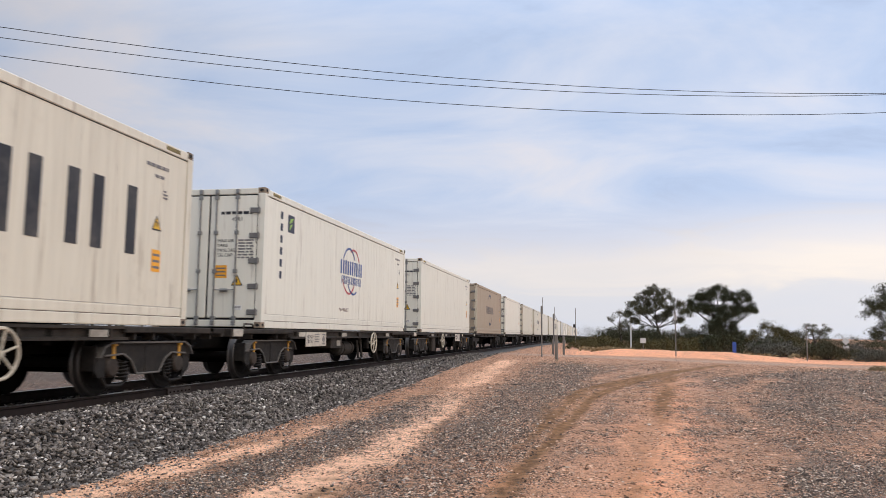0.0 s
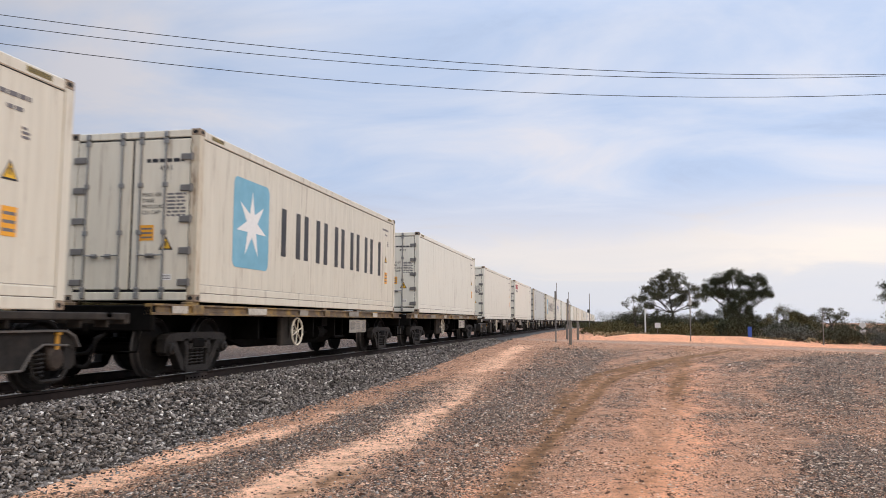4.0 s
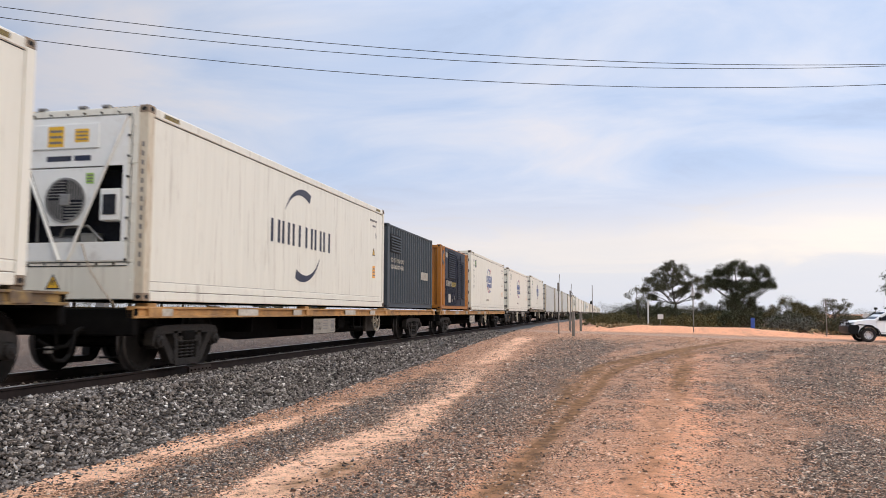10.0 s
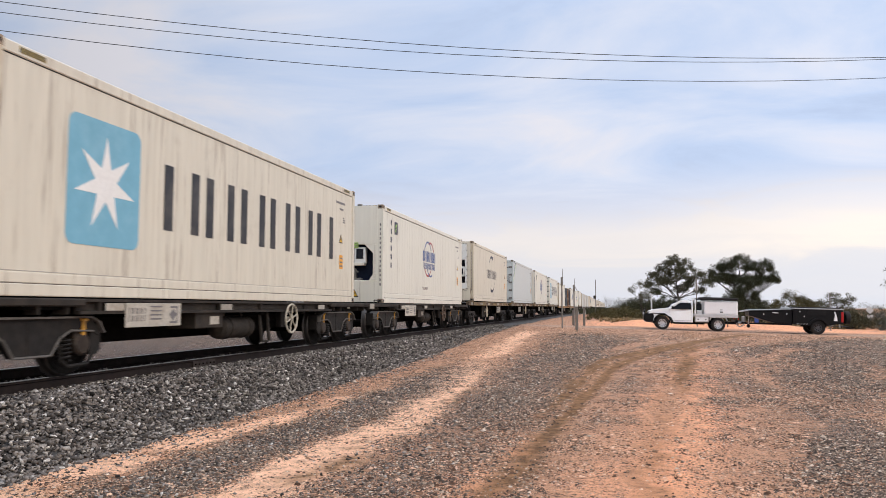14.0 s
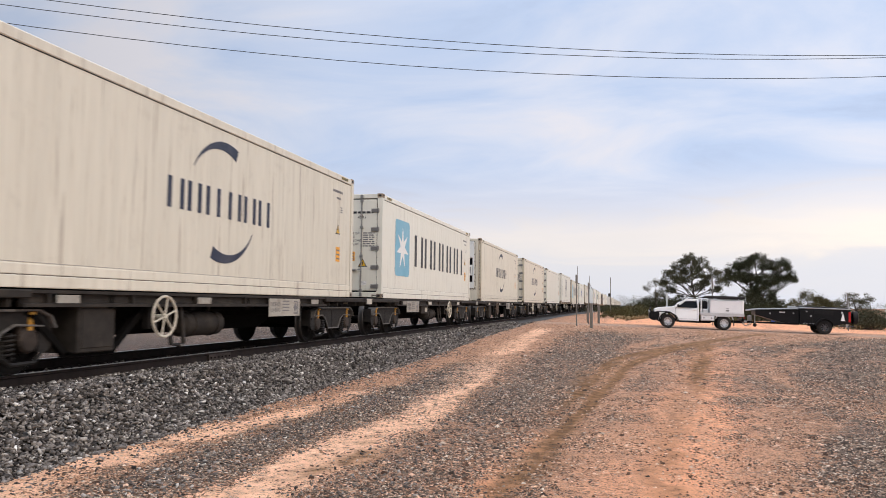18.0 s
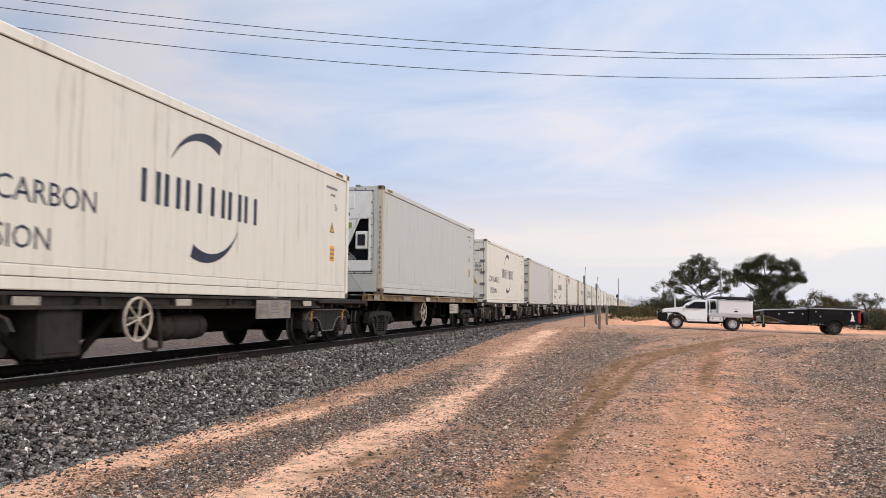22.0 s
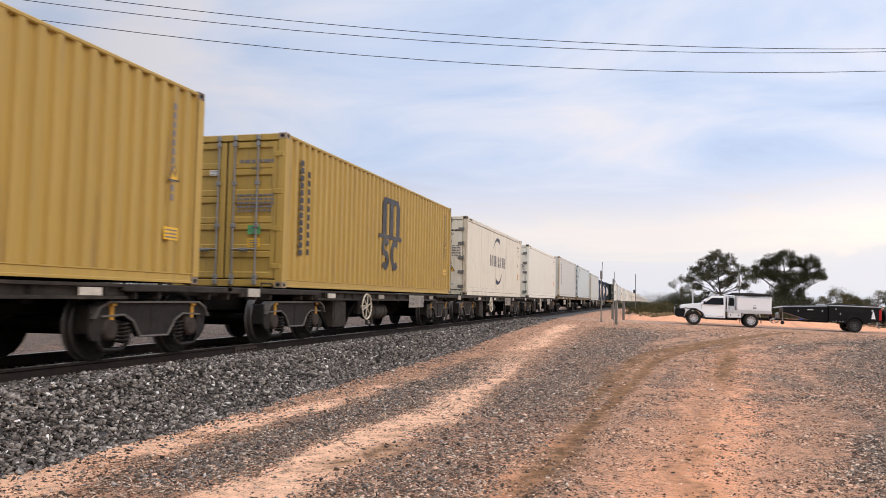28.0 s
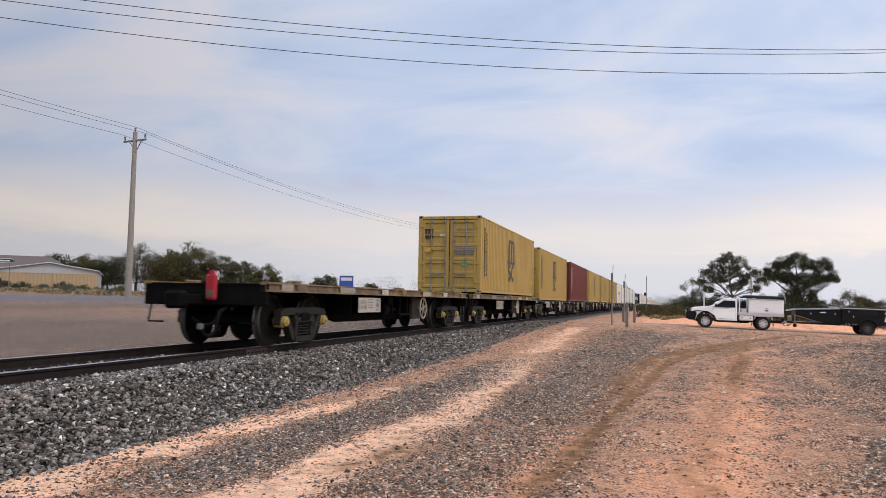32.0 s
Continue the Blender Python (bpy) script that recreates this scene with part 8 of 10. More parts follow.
def limb(s, p, q, r0, r1, rnd, bends=4):
    """A crooked tapering limb; returns its points."""
    p, q = Vector(p), Vector(q)
    pts = [p]
    for k in range(1, bends + 1):
        t = k / bends
        j = (q - p).length * 0.07 * (1 - t)
        pts.append(p.lerp(q, t) + Vector((rnd.uniform(-j, j), rnd.uniform(-j, j), rnd.uniform(-j, j) * 0.6)))
    for k, (a, b) in enumerate(zip(pts, pts[1:])):
        s.rod(a, b, r0 + (r1 - r0) * k / bends, 6, r0 + (r1 - r0) * (k + 1) / bends)
    return pts


def tree(x, y, fork, lobes, trunk_r, leaves, label, seed, per=26, clump=0.55, leaf=0.17, clumps=26, lean=0.0):
    """Lobes of the crown: (sideways, in depth, height over the ground, radius)."""
    rnd = random.Random(seed)
    z0 = float(ground_z(x, y))
    t = empty("tree", pose(x, y, z0 - 0.05), label, "tree")
    s = Shape()
    top = Vector((lean, 0, fork))
    limb(s, (0, 0, -0.1), top, trunk_r, trunk_r * 0.72, rnd, 5)
    centres, radii = [], []
    high = max(lobes, key=lambda q: q[2])
    leader = limb(s, top, (high[0], high[1], high[2] - 0.3 * high[3]), trunk_r * 0.6, trunk_r * 0.15, rnd, 8)
    for dx, dy, h, r in lobes:
        end = Vector((dx, dy, h - 0.2 * r))
        root = min(leader, key=lambda q: abs(q.z - (h - 0.35 * r - 0.75 * abs(dx - q.x))))
        pts = limb(s, root, end, trunk_r * 0.32, trunk_r * 0.12, rnd, 5)
        for k in range(max(4, int(clumps * r / 2))):
            a, b = rnd.uniform(0, 2 * math.pi), rnd.uniform(-0.45, 1.0)
            q = math.sqrt(max(0, 1 - b * b)) if b > 0 else 1.0
            rr = r * rnd.uniform(0.42, 1.0)
            tip = Vector((dx + rr * q * math.cos(a), dy + rr * q * math.sin(a), h + rr * 0.95 * b))
            if k % 2 == 0:
                s.rod(pts[rnd.randrange(2, 5)], tip, trunk_r * 0.10, 4, trunk_r * 0.04)
            centres.append(tip)
            c = clump * rnd.uniform(0.65, 1.25)
            radii.append((c * 1.15, c * 1.15, c * 0.8))
    obj("trunk", s.mesh("trunk", bark), t, None, None, "dark forked trunk and limbs")
    v, q = leaf_cloud(centres, radii, per, leaf, seed)
    obj("crown", array_mesh("crown", v, q, leaves), t, None, None, "uneven leafy crown with gaps")
    return t


# the two gums behind the crossing, the tree at the edge of view, and those about the yards
tree(8.0, 100, 2.6, [(-0.5, 0, 7.0, 1.15), (-1.8, 0.4, 6.2, 1.15), (0.9, -0.5, 6.4, 1.15), (-2.9, 0, 5.2, 1.05), (2.2, 0.3, 5.3, 1.1), (3.2, -0.2, 4.3, 0.85), (-1.2, 0.8, 4.6, 1.0), (0.2, -0.8, 5.2, 1.1), (-3.6, 0.2, 4.2, 0.75), (-0.4, 0.2, 5.8, 1.3), (1.3, 0.4, 4.3, 1.0), (-2.1, -0.5, 4.6, 1.0), (2.6, 0.2, 3.5, 0.8), (-2.8, 0.3, 3.3, 0.8), (0.2, 0.5, 3.7, 0.9)], 0.20, leaf_gum, "open-crowned gum tree beside the crossing", 3, 90, 0.42, 0.075, 44)
tree(13.9, 90, 1.9, [(-0.4, 0, 6.5, 1.2), (-1.5, 0.2, 6.0, 1.0), (-2.6, 0.2, 5.5, 1.05), (0.9, 0.1, 6.0, 0.95), (2.2, -0.2, 5.75, 1.2), (3.2, 0.2, 4.6, 0.85), (-2.9, -0.3, 4.7, 0.6), (-1.8, 0.2, 4.7, 0.9), (2.0, 0.1, 4.6, 0.9), (-0.9, 0.3, 4.5, 1.2), (0.8, -0.4, 4.3, 1.2), (0.5, -0.5, 3.2, 1.35), (-0.9, -0.6, 2.6, 1.3), (1.1, 0.5, 2.1, 1.2), (-0.6, 0.2, 1.4, 1.2)], 0.26, leaf_dark, "dense dark gum tree with rounded lobes", 5, 110, 0.44, 0.066, 66)
tree(21.9, 62, 1.7, [(-0.3, 0, 4.9, 1.05), (-1.5, 0.2, 3.7, 1.0), (1.3, 0, 4.3, 1.2), (0, 0.5, 2.8, 1.3), (-1.1, -0.4, 2.0, 1.0), (-0.8, 0.1, 4.1, 1.0), (0.8, 0.3, 3.3, 1.2), (0.7, -0.2, 1.6, 1.2)], 0.2, leaf_dark, "leafy gum tree beside the road", 7, 90, 0.46, 0.065, 44)
tree(3.2, 92, 1.4, [(-0.2, 0, 3.9, 0.55), (-1.2, 0, 3.3, 0.5), (0.7, 0.2, 3.2, 0.55), (0.1, 0, 2.5, 0.7)], 0.12, leaf_gum, "thin young gum among the scrub", 8, 50, 0.4, 0.075, 24)
tree(25.6, 98, 1.3, [(-0.4, 0, 2.7, 0.8), (1.0, 0, 2.5, 0.8), (-1.5, 0, 2.1, 0.8), (0.3, 0, 1.8, 1.1)], 0.18, leaf_gum, "low spreading gum beyond the road", 9, 60, 0.45, 0.08, 30)
tree(18.4, 87, 0.8, [(-0.4, 0, 2.6, 0.9), (0.9, 0.2, 2.2, 0.9), (-1.5, 0, 1.8, 0.9), (1.9, 0, 1.5, 0.8), (0.1, -0.3, 1.3, 1.2)], 0.14, leaf_olive, "bushy olive-green tree beyond the road", 31, 60, 0.45, 0.075, 44)
tree(20.6, 92, 0.7, [(0, 0, 2.1, 0.8), (1.0, 0, 1.6, 0.8), (-1.0, 0, 1.5, 0.8)], 0.12, leaf_gum, "small bushy gum beyond the road", 32, 60, 0.42, 0.075, 40)
for k, (x, y, h) in enumerate(((2.6, 98, 2.5), (4.0, 100, 2.9), (5.6, 97, 2.7), (7.2, 99, 2.6), (10.6, 95, 2.7), (11.6, 92, 2.4), (16.2, 93, 2.5), (22.8, 97, 2.3))):
    tree(x, y, 0.6, [(0, 0, h * 0.74, 0.36 * h), (-0.9, 0.2, h * 0.5, 0.34 * h), (0.9, -0.2, h * 0.52, 0.34 * h), (0.1, 0, h * 0.3, 0.42 * h)], 0.1, (leaf_dark, leaf_gum, leaf_dark)[k % 3], "dark bushy tree in the scrub belt", 40 + k, 46, 0.42, 0.075, 44)
for k, (x, y, sc) in enumerate(((-50.8, 75, 1.0), (-55.6, 78, 0.86), (-46.2, 78, 0.72), (-42.1, 76, 0.62), (-64.8, 92, 1.05), (-71.5, 93, 1.15), (-80.0, 92, 0.85), (-60.0, 90, 0.72), (-36.8, 80, 0.52), (-31.6, 80, 0.38), (-90.0, 98, 1.05), (-85.5, 99, 1.0), (-77.2, 92, 0.85), (-74.6, 91, 0.85), (-47.6, 76, 0.8), (-53.0, 74, 0.75))):
    tree(x, y, 1.2 * sc, [(0.2, 0, 4.4 * sc, 1.6 * sc), (-1.9 * sc, 0.3, 3.5 * sc, 1.5 * sc), (2.0 * sc, -0.2, 3.6 * sc, 1.6 * sc), (0.4, 0.5, 2.4 * sc, 2.0 * sc), (-1.6 * sc, -0.4, 1.8 * sc, 1.5 * sc), (1.9 * sc, 0.3, 1.7 * sc, 1.5 * sc)], 0.2 * sc, (leaf_olive, leaf_dark, leaf_gum)[k % 3], "bushy green tree near the yard fence", 20 + k, 60, 0.6 * max(sc, 0.6), 0.10, 36)


def scrub():
    """Shrubs: a few forms, each with stems and foliage, set down many times at different sizes."""
    forms = []
    for k in range(5):
        rnd = random.Random(60 + k)
        cs, rs = [], []
        for j in range(46):
            a, d = rnd.uniform(0, 6.28), math.sqrt(rnd.random())
            h = 0.78 * math.sqrt(max(0.05, 1 - d * d)) * rnd.uniform(0.45, 1.05)
            cs.append((d * math.cos(a), d * math.sin(a), h))
            c = rnd.uniform(0.16, 0.34)
            rs.append((c, c, c * 0.8))
        v, q = leaf_cloud(cs, rs, 52, 0.052, 60 + k)
        s = Shape()
        for j in range(9):
            s.rod((0, 0, 0), Vector(cs[j]) * 0.9, 0.02, 4, 0.006)
        forms.append((array_mesh("foliage", v, q, leaf_olive), s.mesh("stems", bark)))
    rnd = random.Random(77)
    spots = []
    # low growth beside the line, behind the bank and along the road
    for x, y, sc in ((-0.9, 72, 1.5), (0.5, 76, 1.8), (-0.2, 84, 1.6), (1.9, 82, 1.4)):
        spots.append((x, y, sc, leaf_olive, "olive roadside shrub beside the line"))
    for k in range(44):
        x = rnd.uniform(2.0, 30)
        y = rnd.uniform(66, 84)
        sc = rnd.uniform(0.8, 1.9) * (1.1 if 4 < x < 18 else 0.75)
        m = rnd.choice((leaf_olive, leaf_olive, leaf_dark, leaf_gum, leaf_grey)) if x < 12 else rnd.choice((leaf_grey, leaf_grey, leaf_dark, leaf_gum))
        spots.append((x, y, sc, m, "grey-green saltbush behind the bank" if m is leaf_grey else "dark scrub bush behind the bank"))
    for k in range(9):
        spots.append((rnd.uniform(17, 23), rnd.uniform(60, 66), rnd.uniform(0.8, 1.5), rnd.choice((leaf_grey, leaf_gum)), "grey-green saltbush beside the road"))
    for k in range(11):
        u = k / 10
        spots.append((-70.0 + 14.5 * u, 56.2 + 10.6 * u, rnd.uniform(0.75, 1.25), rnd.choice((leaf_dark, leaf_grey, leaf_gum)), "dark weedy shrub at the fence foot"))
    for k in range(26):
        spots.append((rnd.uniform(-70, -44), rnd.uniform(50, 70), rnd.uniform(0.4, 1.0), rnd.choice((leaf_grey, leaf_olive, leaf_dry, leaf_dark)), "low weedy shrub at the fence foot"))
    spots.append((13.9, 42.3, 0.42, leaf_dry, "low heap of dry brush beside the road"))
    for x, y, sc, m, lab in spots:
        if -60 < x < -44 and y < 58 + 0.2 * (-44 - x) and "weedy shrub at the fence" not in lab:
            y += 8
        g = empty("shrub", Matrix.LocRotScale((x, y, float(ground_z(x, y)) - 0.03), Euler((0, 0, rnd.uniform(0, 6.28))), (sc, sc, sc * rnd.uniform(0.75, 1.2))), lab, "shrub", "scrub of the verges")
        f = forms[rnd.randrange(5)]
        obj("foliage", f[0], g, None, m)
        obj("stem", f[1], g)


scrub()


def far_woods():
    r = np.random.RandomState(12)
    cs, rs = [], []
    for n, x0, x1, y0, y1, h0, h1 in ((150, 2, 24, 116, 150, 1.0, 3.0), (90, 24, 60, 118, 170, 0.7, 1.7), (40, -6, 2, 118, 170, 0.6, 1.4), (200, 40, 190, 140, 260, 1.2, 3.2), (200, -170, -70, 110, 200, 3.0, 6.0), (110, -70, -14, 150, 330, 3.5, 6.0), (60, -5, 40, 250, 420, 2.0, 6.0)):
        x, y = r.uniform(x0, x1, n), r.uniform(y0, y1, n)
        h = r.uniform(0.3, 1, n) * (h1 - h0) + h0
        for k in range(3):
            cs.append(np.stack([x + r.normal(0, 1.0, n), y, ground_z(x, y) + h * (0.25 + 0.25 * k)], -1))
            rs.append(np.stack([1.1 + 0.25 * h * r.uniform(0.6, 1.2, n)] * 2 + [0.28 * h], -1))
    v, q = leaf_cloud(np.concatenate(cs), np.concatenate(rs), 80, 0.10, 13)
    tagged(new("far_woods", array_mesh("far_woods", v, q, leaf_dark)), "dark line of distant low woodland", "woodland", "", "stuff")
    # dry grass tufts
    n = 1500
    x, y = np.concatenate([r.uniform(-1, 26, n // 2), r.uniform(-70, -40, n // 2)]), np.concatenate([r.uniform(62, 82, n // 2), r.uniform(46, 72, n // 2)])
    v, q = leaf_cloud(np.stack([x, y, ground_z(x, y) + 0.12], -1), np.full((n, 3), 0.22), 9, 0.16, 14)
    tagged(new("dry_grass", array_mesh("dry_grass", v, q, leaf_dry)), "tufts of dry straw-coloured grass", "grass", "", "stuff")


far_woods()

# ---- posts, signs and wires ----
post_steel = mat("post_steel", (0.20, 0.19, 0.175), 0.6, 0.3, grain=0.15, stain=0.4, stain_color=(0.12, 0.08, 0.05))
post_wood = mat("post_wood", (0.17, 0.155, 0.135), 0.85, grain=0.25, grain_scale=6, stain=0.4, stain_color=(0.09, 0.075, 0.06), stretch=(4, 4, 0.4), bump=0.4)
sign_white = mat("sign_white", (0.62, 0.63, 0.62), 0.5, grain=0.08, stain=0.2)
sign_blue = mat("sign_blue", (0.03, 0.08, 0.32), 0.5, grain=0.08)
sign_green = mat("sign_green", (0.015, 0.07, 0.045), 0.5, grain=0.08)
sign_black = mat("sign_black", (0.02, 0.02, 0.02), 0.5, grain=0.08)
wire_black = mat("wire_black", (0.02, 0.02, 0.022), 0.6, 0.2, grain=0.1)
concrete_pole = mat("weathered_pole", (0.27, 0.245, 0.21), 0.85, grain=0.12, grain_scale=5, stain=0.3, stain_color=(0.17, 0.15, 0.125), bump=0.3)


def thing(name, x, y, label, category, group="", turn=0.0):
    return empty(name, pose(x, y, float(ground_z(x, y)) - 0.02, 0, 0, turn), label, category, group)


def build_posts():
    # two tall thin posts with worn crossed tops
    for x, y, h in ((-2.74, 43.0, 3.28), (-2.33, 48.0, 2.95)):
        t = thing("crossing_post", x, y, "tall thin dark steel post at the crossing", "post", "posts at the crossing")
        obj("pole", Shape().rod((0, 0, 0), (0, 0, h * 0.84), 0.035, 8).mesh("pole", post_steel), t)
        obj("bracket", Shape().slab(-0.06, -0.04, h * 0.72, 0.06, 0.04, h * 0.86, 0.01).mesh("bracket", post_steel), t)
        obj("aerial", Shape().rod((0.03, 0, h * 0.80), (0.06, 0, h), 0.016, 6).mesh("aerial", post_steel), t, None, None, "thin rod on top")
    t = bpy.data.objects["crossing_post.001"]
    obj("stay", Shape().rod((0.04, 0, 2.48), (0.26, 0, 2.06), 0.014, 6).mesh("stay", post_steel), t, None, None, "bent stay")
    for x, y, h in ((-1.87, 41.3, 1.27), (-1.82, 50.4, 1.18), (-2.6, 52.5, 1.0)):
        t = thing("marker_post", x, y, "short weathered grey timber post", "post", "short posts at the crossing")
        obj("timber", Shape().slab(-0.075, -0.075, 0, 0.075, 0.075, h, 0.02).mesh("timber", post_wood), t)
        obj("reflector", Shape().slab(0.075, -0.05, h - 0.45, 0.085, 0.05, h - 0.2, 0.004).mesh("reflector", sign_white), t)
    for x, y, h in ((5.3, 52.7, 3.18), (14.1, 56.0, 2.52)):
        t = thing("sign_post", x, y, "slim dull steel sign post seen edge-on", "post", "posts by the road")
        obj("pole", Shape().rod((0, 0, 0), (0, 0, h), 0.035, 8).mesh("pole", post_steel), t)
        if x < 6:
            obj("sign_plate", Shape().slab(-0.10, -0.02, h * 0.74, 0.10, 0.0, h * 0.86, 0.006).mesh("sign_plate", sign_white), t, None, None, "small pale plate")
            obj("sign_plate", Shape().slab(-0.03, -0.35, h * 0.86, -0.01, 0.35, h, 0.006).mesh("sign_plate", post_steel), t, None, None, "plate seen edge-on")
    t = thing("white_post", 3.5, 75, "plain white post in the scrub", "post")
    obj("pole", Shape().rod((0, 0, 0), (0, 0, 2.55), 0.07, 8).mesh("pole", sign_white), t)
    t = thing("road_sign", 4.3, 70, "small pale square sign on a thin post", "sign")
    obj("pole", Shape().rod((0, 0, 0), (0, 0, 1.2), 0.03, 8).mesh("pole", post_steel), t)
    obj("sign_plate", Shape().slab(-0.24, -0.06, 0.82, 0.24, -0.03, 1.24, 0.01).mesh("sign_plate", sign_white), t)
    t = thing("marker_board", 10.25, 60.6, "narrow bright blue marker post", "post")
    obj("board", Shape().slab(-0.13, -0.05, 0, 0.13, 0.05, 1.0, 0.02).mesh("board", sign_blue), t)
    t = thing("diamond_sign", 19.75, 67, "back of a grey diamond road sign with a lower plate", "sign")
    obj("pole", Shape().rod((0, 0, 0), (0, 0, 1.70), 0.035, 8).mesh("pole", post_steel), t)
    obj("sign_plate", Shape().prism([(0, 1.12), (0.29, 1.41), (0, 1.70), (-0.29, 1.41)], "y", -0.06, -0.04).mesh("sign_plate", sign_white), t, None, None, "pale diamond plate")
    obj("lower_plate", Shape().slab(-0.22, -0.06, 0.78, 0.22, -0.04, 1.06, 0.008).mesh("lower_plate", sign_white), t, None, None, "pale square plate")
    # signal mast far up the line
    t = thing("signal_mast", -2.4, 112, "distant thin mast with a dark signal head", "signal")
    obj("pole", Shape().rod((0, 0, 0), (0, 0, 5.2), 0.05, 6).mesh("pole", post_steel), t)
    obj("signal_head", Shape().slab(-0.32, -0.2, 2.5, 0.0, 0.1, 2.95, 0.04).mesh("signal_head", sign_black), t)


build_posts()


def hang(p, q, sag, r, n=28):
    s = Shape()
    p, q = Vector(p), Vector(q)
    pts = [p.lerp(q, k / n) - Vector((0, 0, 4 * sag * (k / n) * (1 - k / n))) for k in range(n + 1)]
    return s.tube(pts, r, 5)


def build_wires():
    # three wires over the line and the camera's ground, spanning far to both sides
    d = Vector((18.0, 7.4, 0)).normalized()
    n = Vector((-d.y, d.x, 0))
    mid = Vector((-0.4, 17.6, 0))
    for off, z, slope, bow in ((0.0, 7.357, 0.01996, 0.003773), (0.55, 7.397, 0.02837, 0.003962), (0.30, 6.857, 0.02553, 0.004226)):
        c = mid + n * off
        pts = [c + d * s + Vector((0, 0, z + slope * s + bow * s * s)) for s in np.linspace(-34, 28, 41).tolist()]
        w = new("overhead_wire", Shape().tube(pts, 0.0078, 5).mesh("overhead_wire", wire_black))
        tagged(w, "thin black overhead wire crossing above the line", "wire", "overhead wires")
    # pole line along the far road
    for k, y in enumerate((47.3, 122.0)):
        x = -37.0
        t = thing("power_pole", x, y, "tall weathered power pole with a steel crossarm", "power pole", "pole line along the road", -12)
        obj("pole", Shape().rod((0, 0, 0), (0, 0, 12.05), 0.24, 12, 0.15).mesh("pole", concrete_pole, smooth=True), t)
        arm = obj("crossarm", Shape().slab(-1.15, -0.06, 11.35, 1.15, 0.06, 11.47, 0.01).mesh("crossarm", post_steel), t)
        obj("arm_brace", Shape().rod((-0.62, 0.05, 11.38), (-0.10, 0.12, 10.75), 0.03, 6).rod((0.62, 0.05, 11.38), (0.10, 0.12, 10.75), 0.03, 6).mesh("arm_brace", post_steel), t)
        for xx, z0 in ((-1.05, 11.47), (1.05, 11.47), (0.0, 12.05)):
            obj("insulator", shared("insulator", lambda: Shape().lathe([(0, 0.0), (0, 0.035), (0.1, 0.04), (0.12, 0.085), (0.2, 0.05), (0.24, 0.08), (0.34, 0.045), (0.36, 0.0)], "z", 10).mesh("insulator", post_wood)), arm, (xx, 0, z0))
    z0 = float(ground_z(-37, 47.3))
    for xx, z in ((-1.03, 11.85), (1.03, 11.85), (0.0, 12.4)):
        for a, b in ((-28.0, 47.3), (47.3, 122.0)):
            w = new("power_line", hang((-37 + xx, a, z0 + z), (-37 + xx, b, z0 + z), 0.9, 0.012, 24).mesh("power_line", wire_black))
            tagged(w, "thin power line between the poles", "wire", "lines of the pole row")


build_wires()


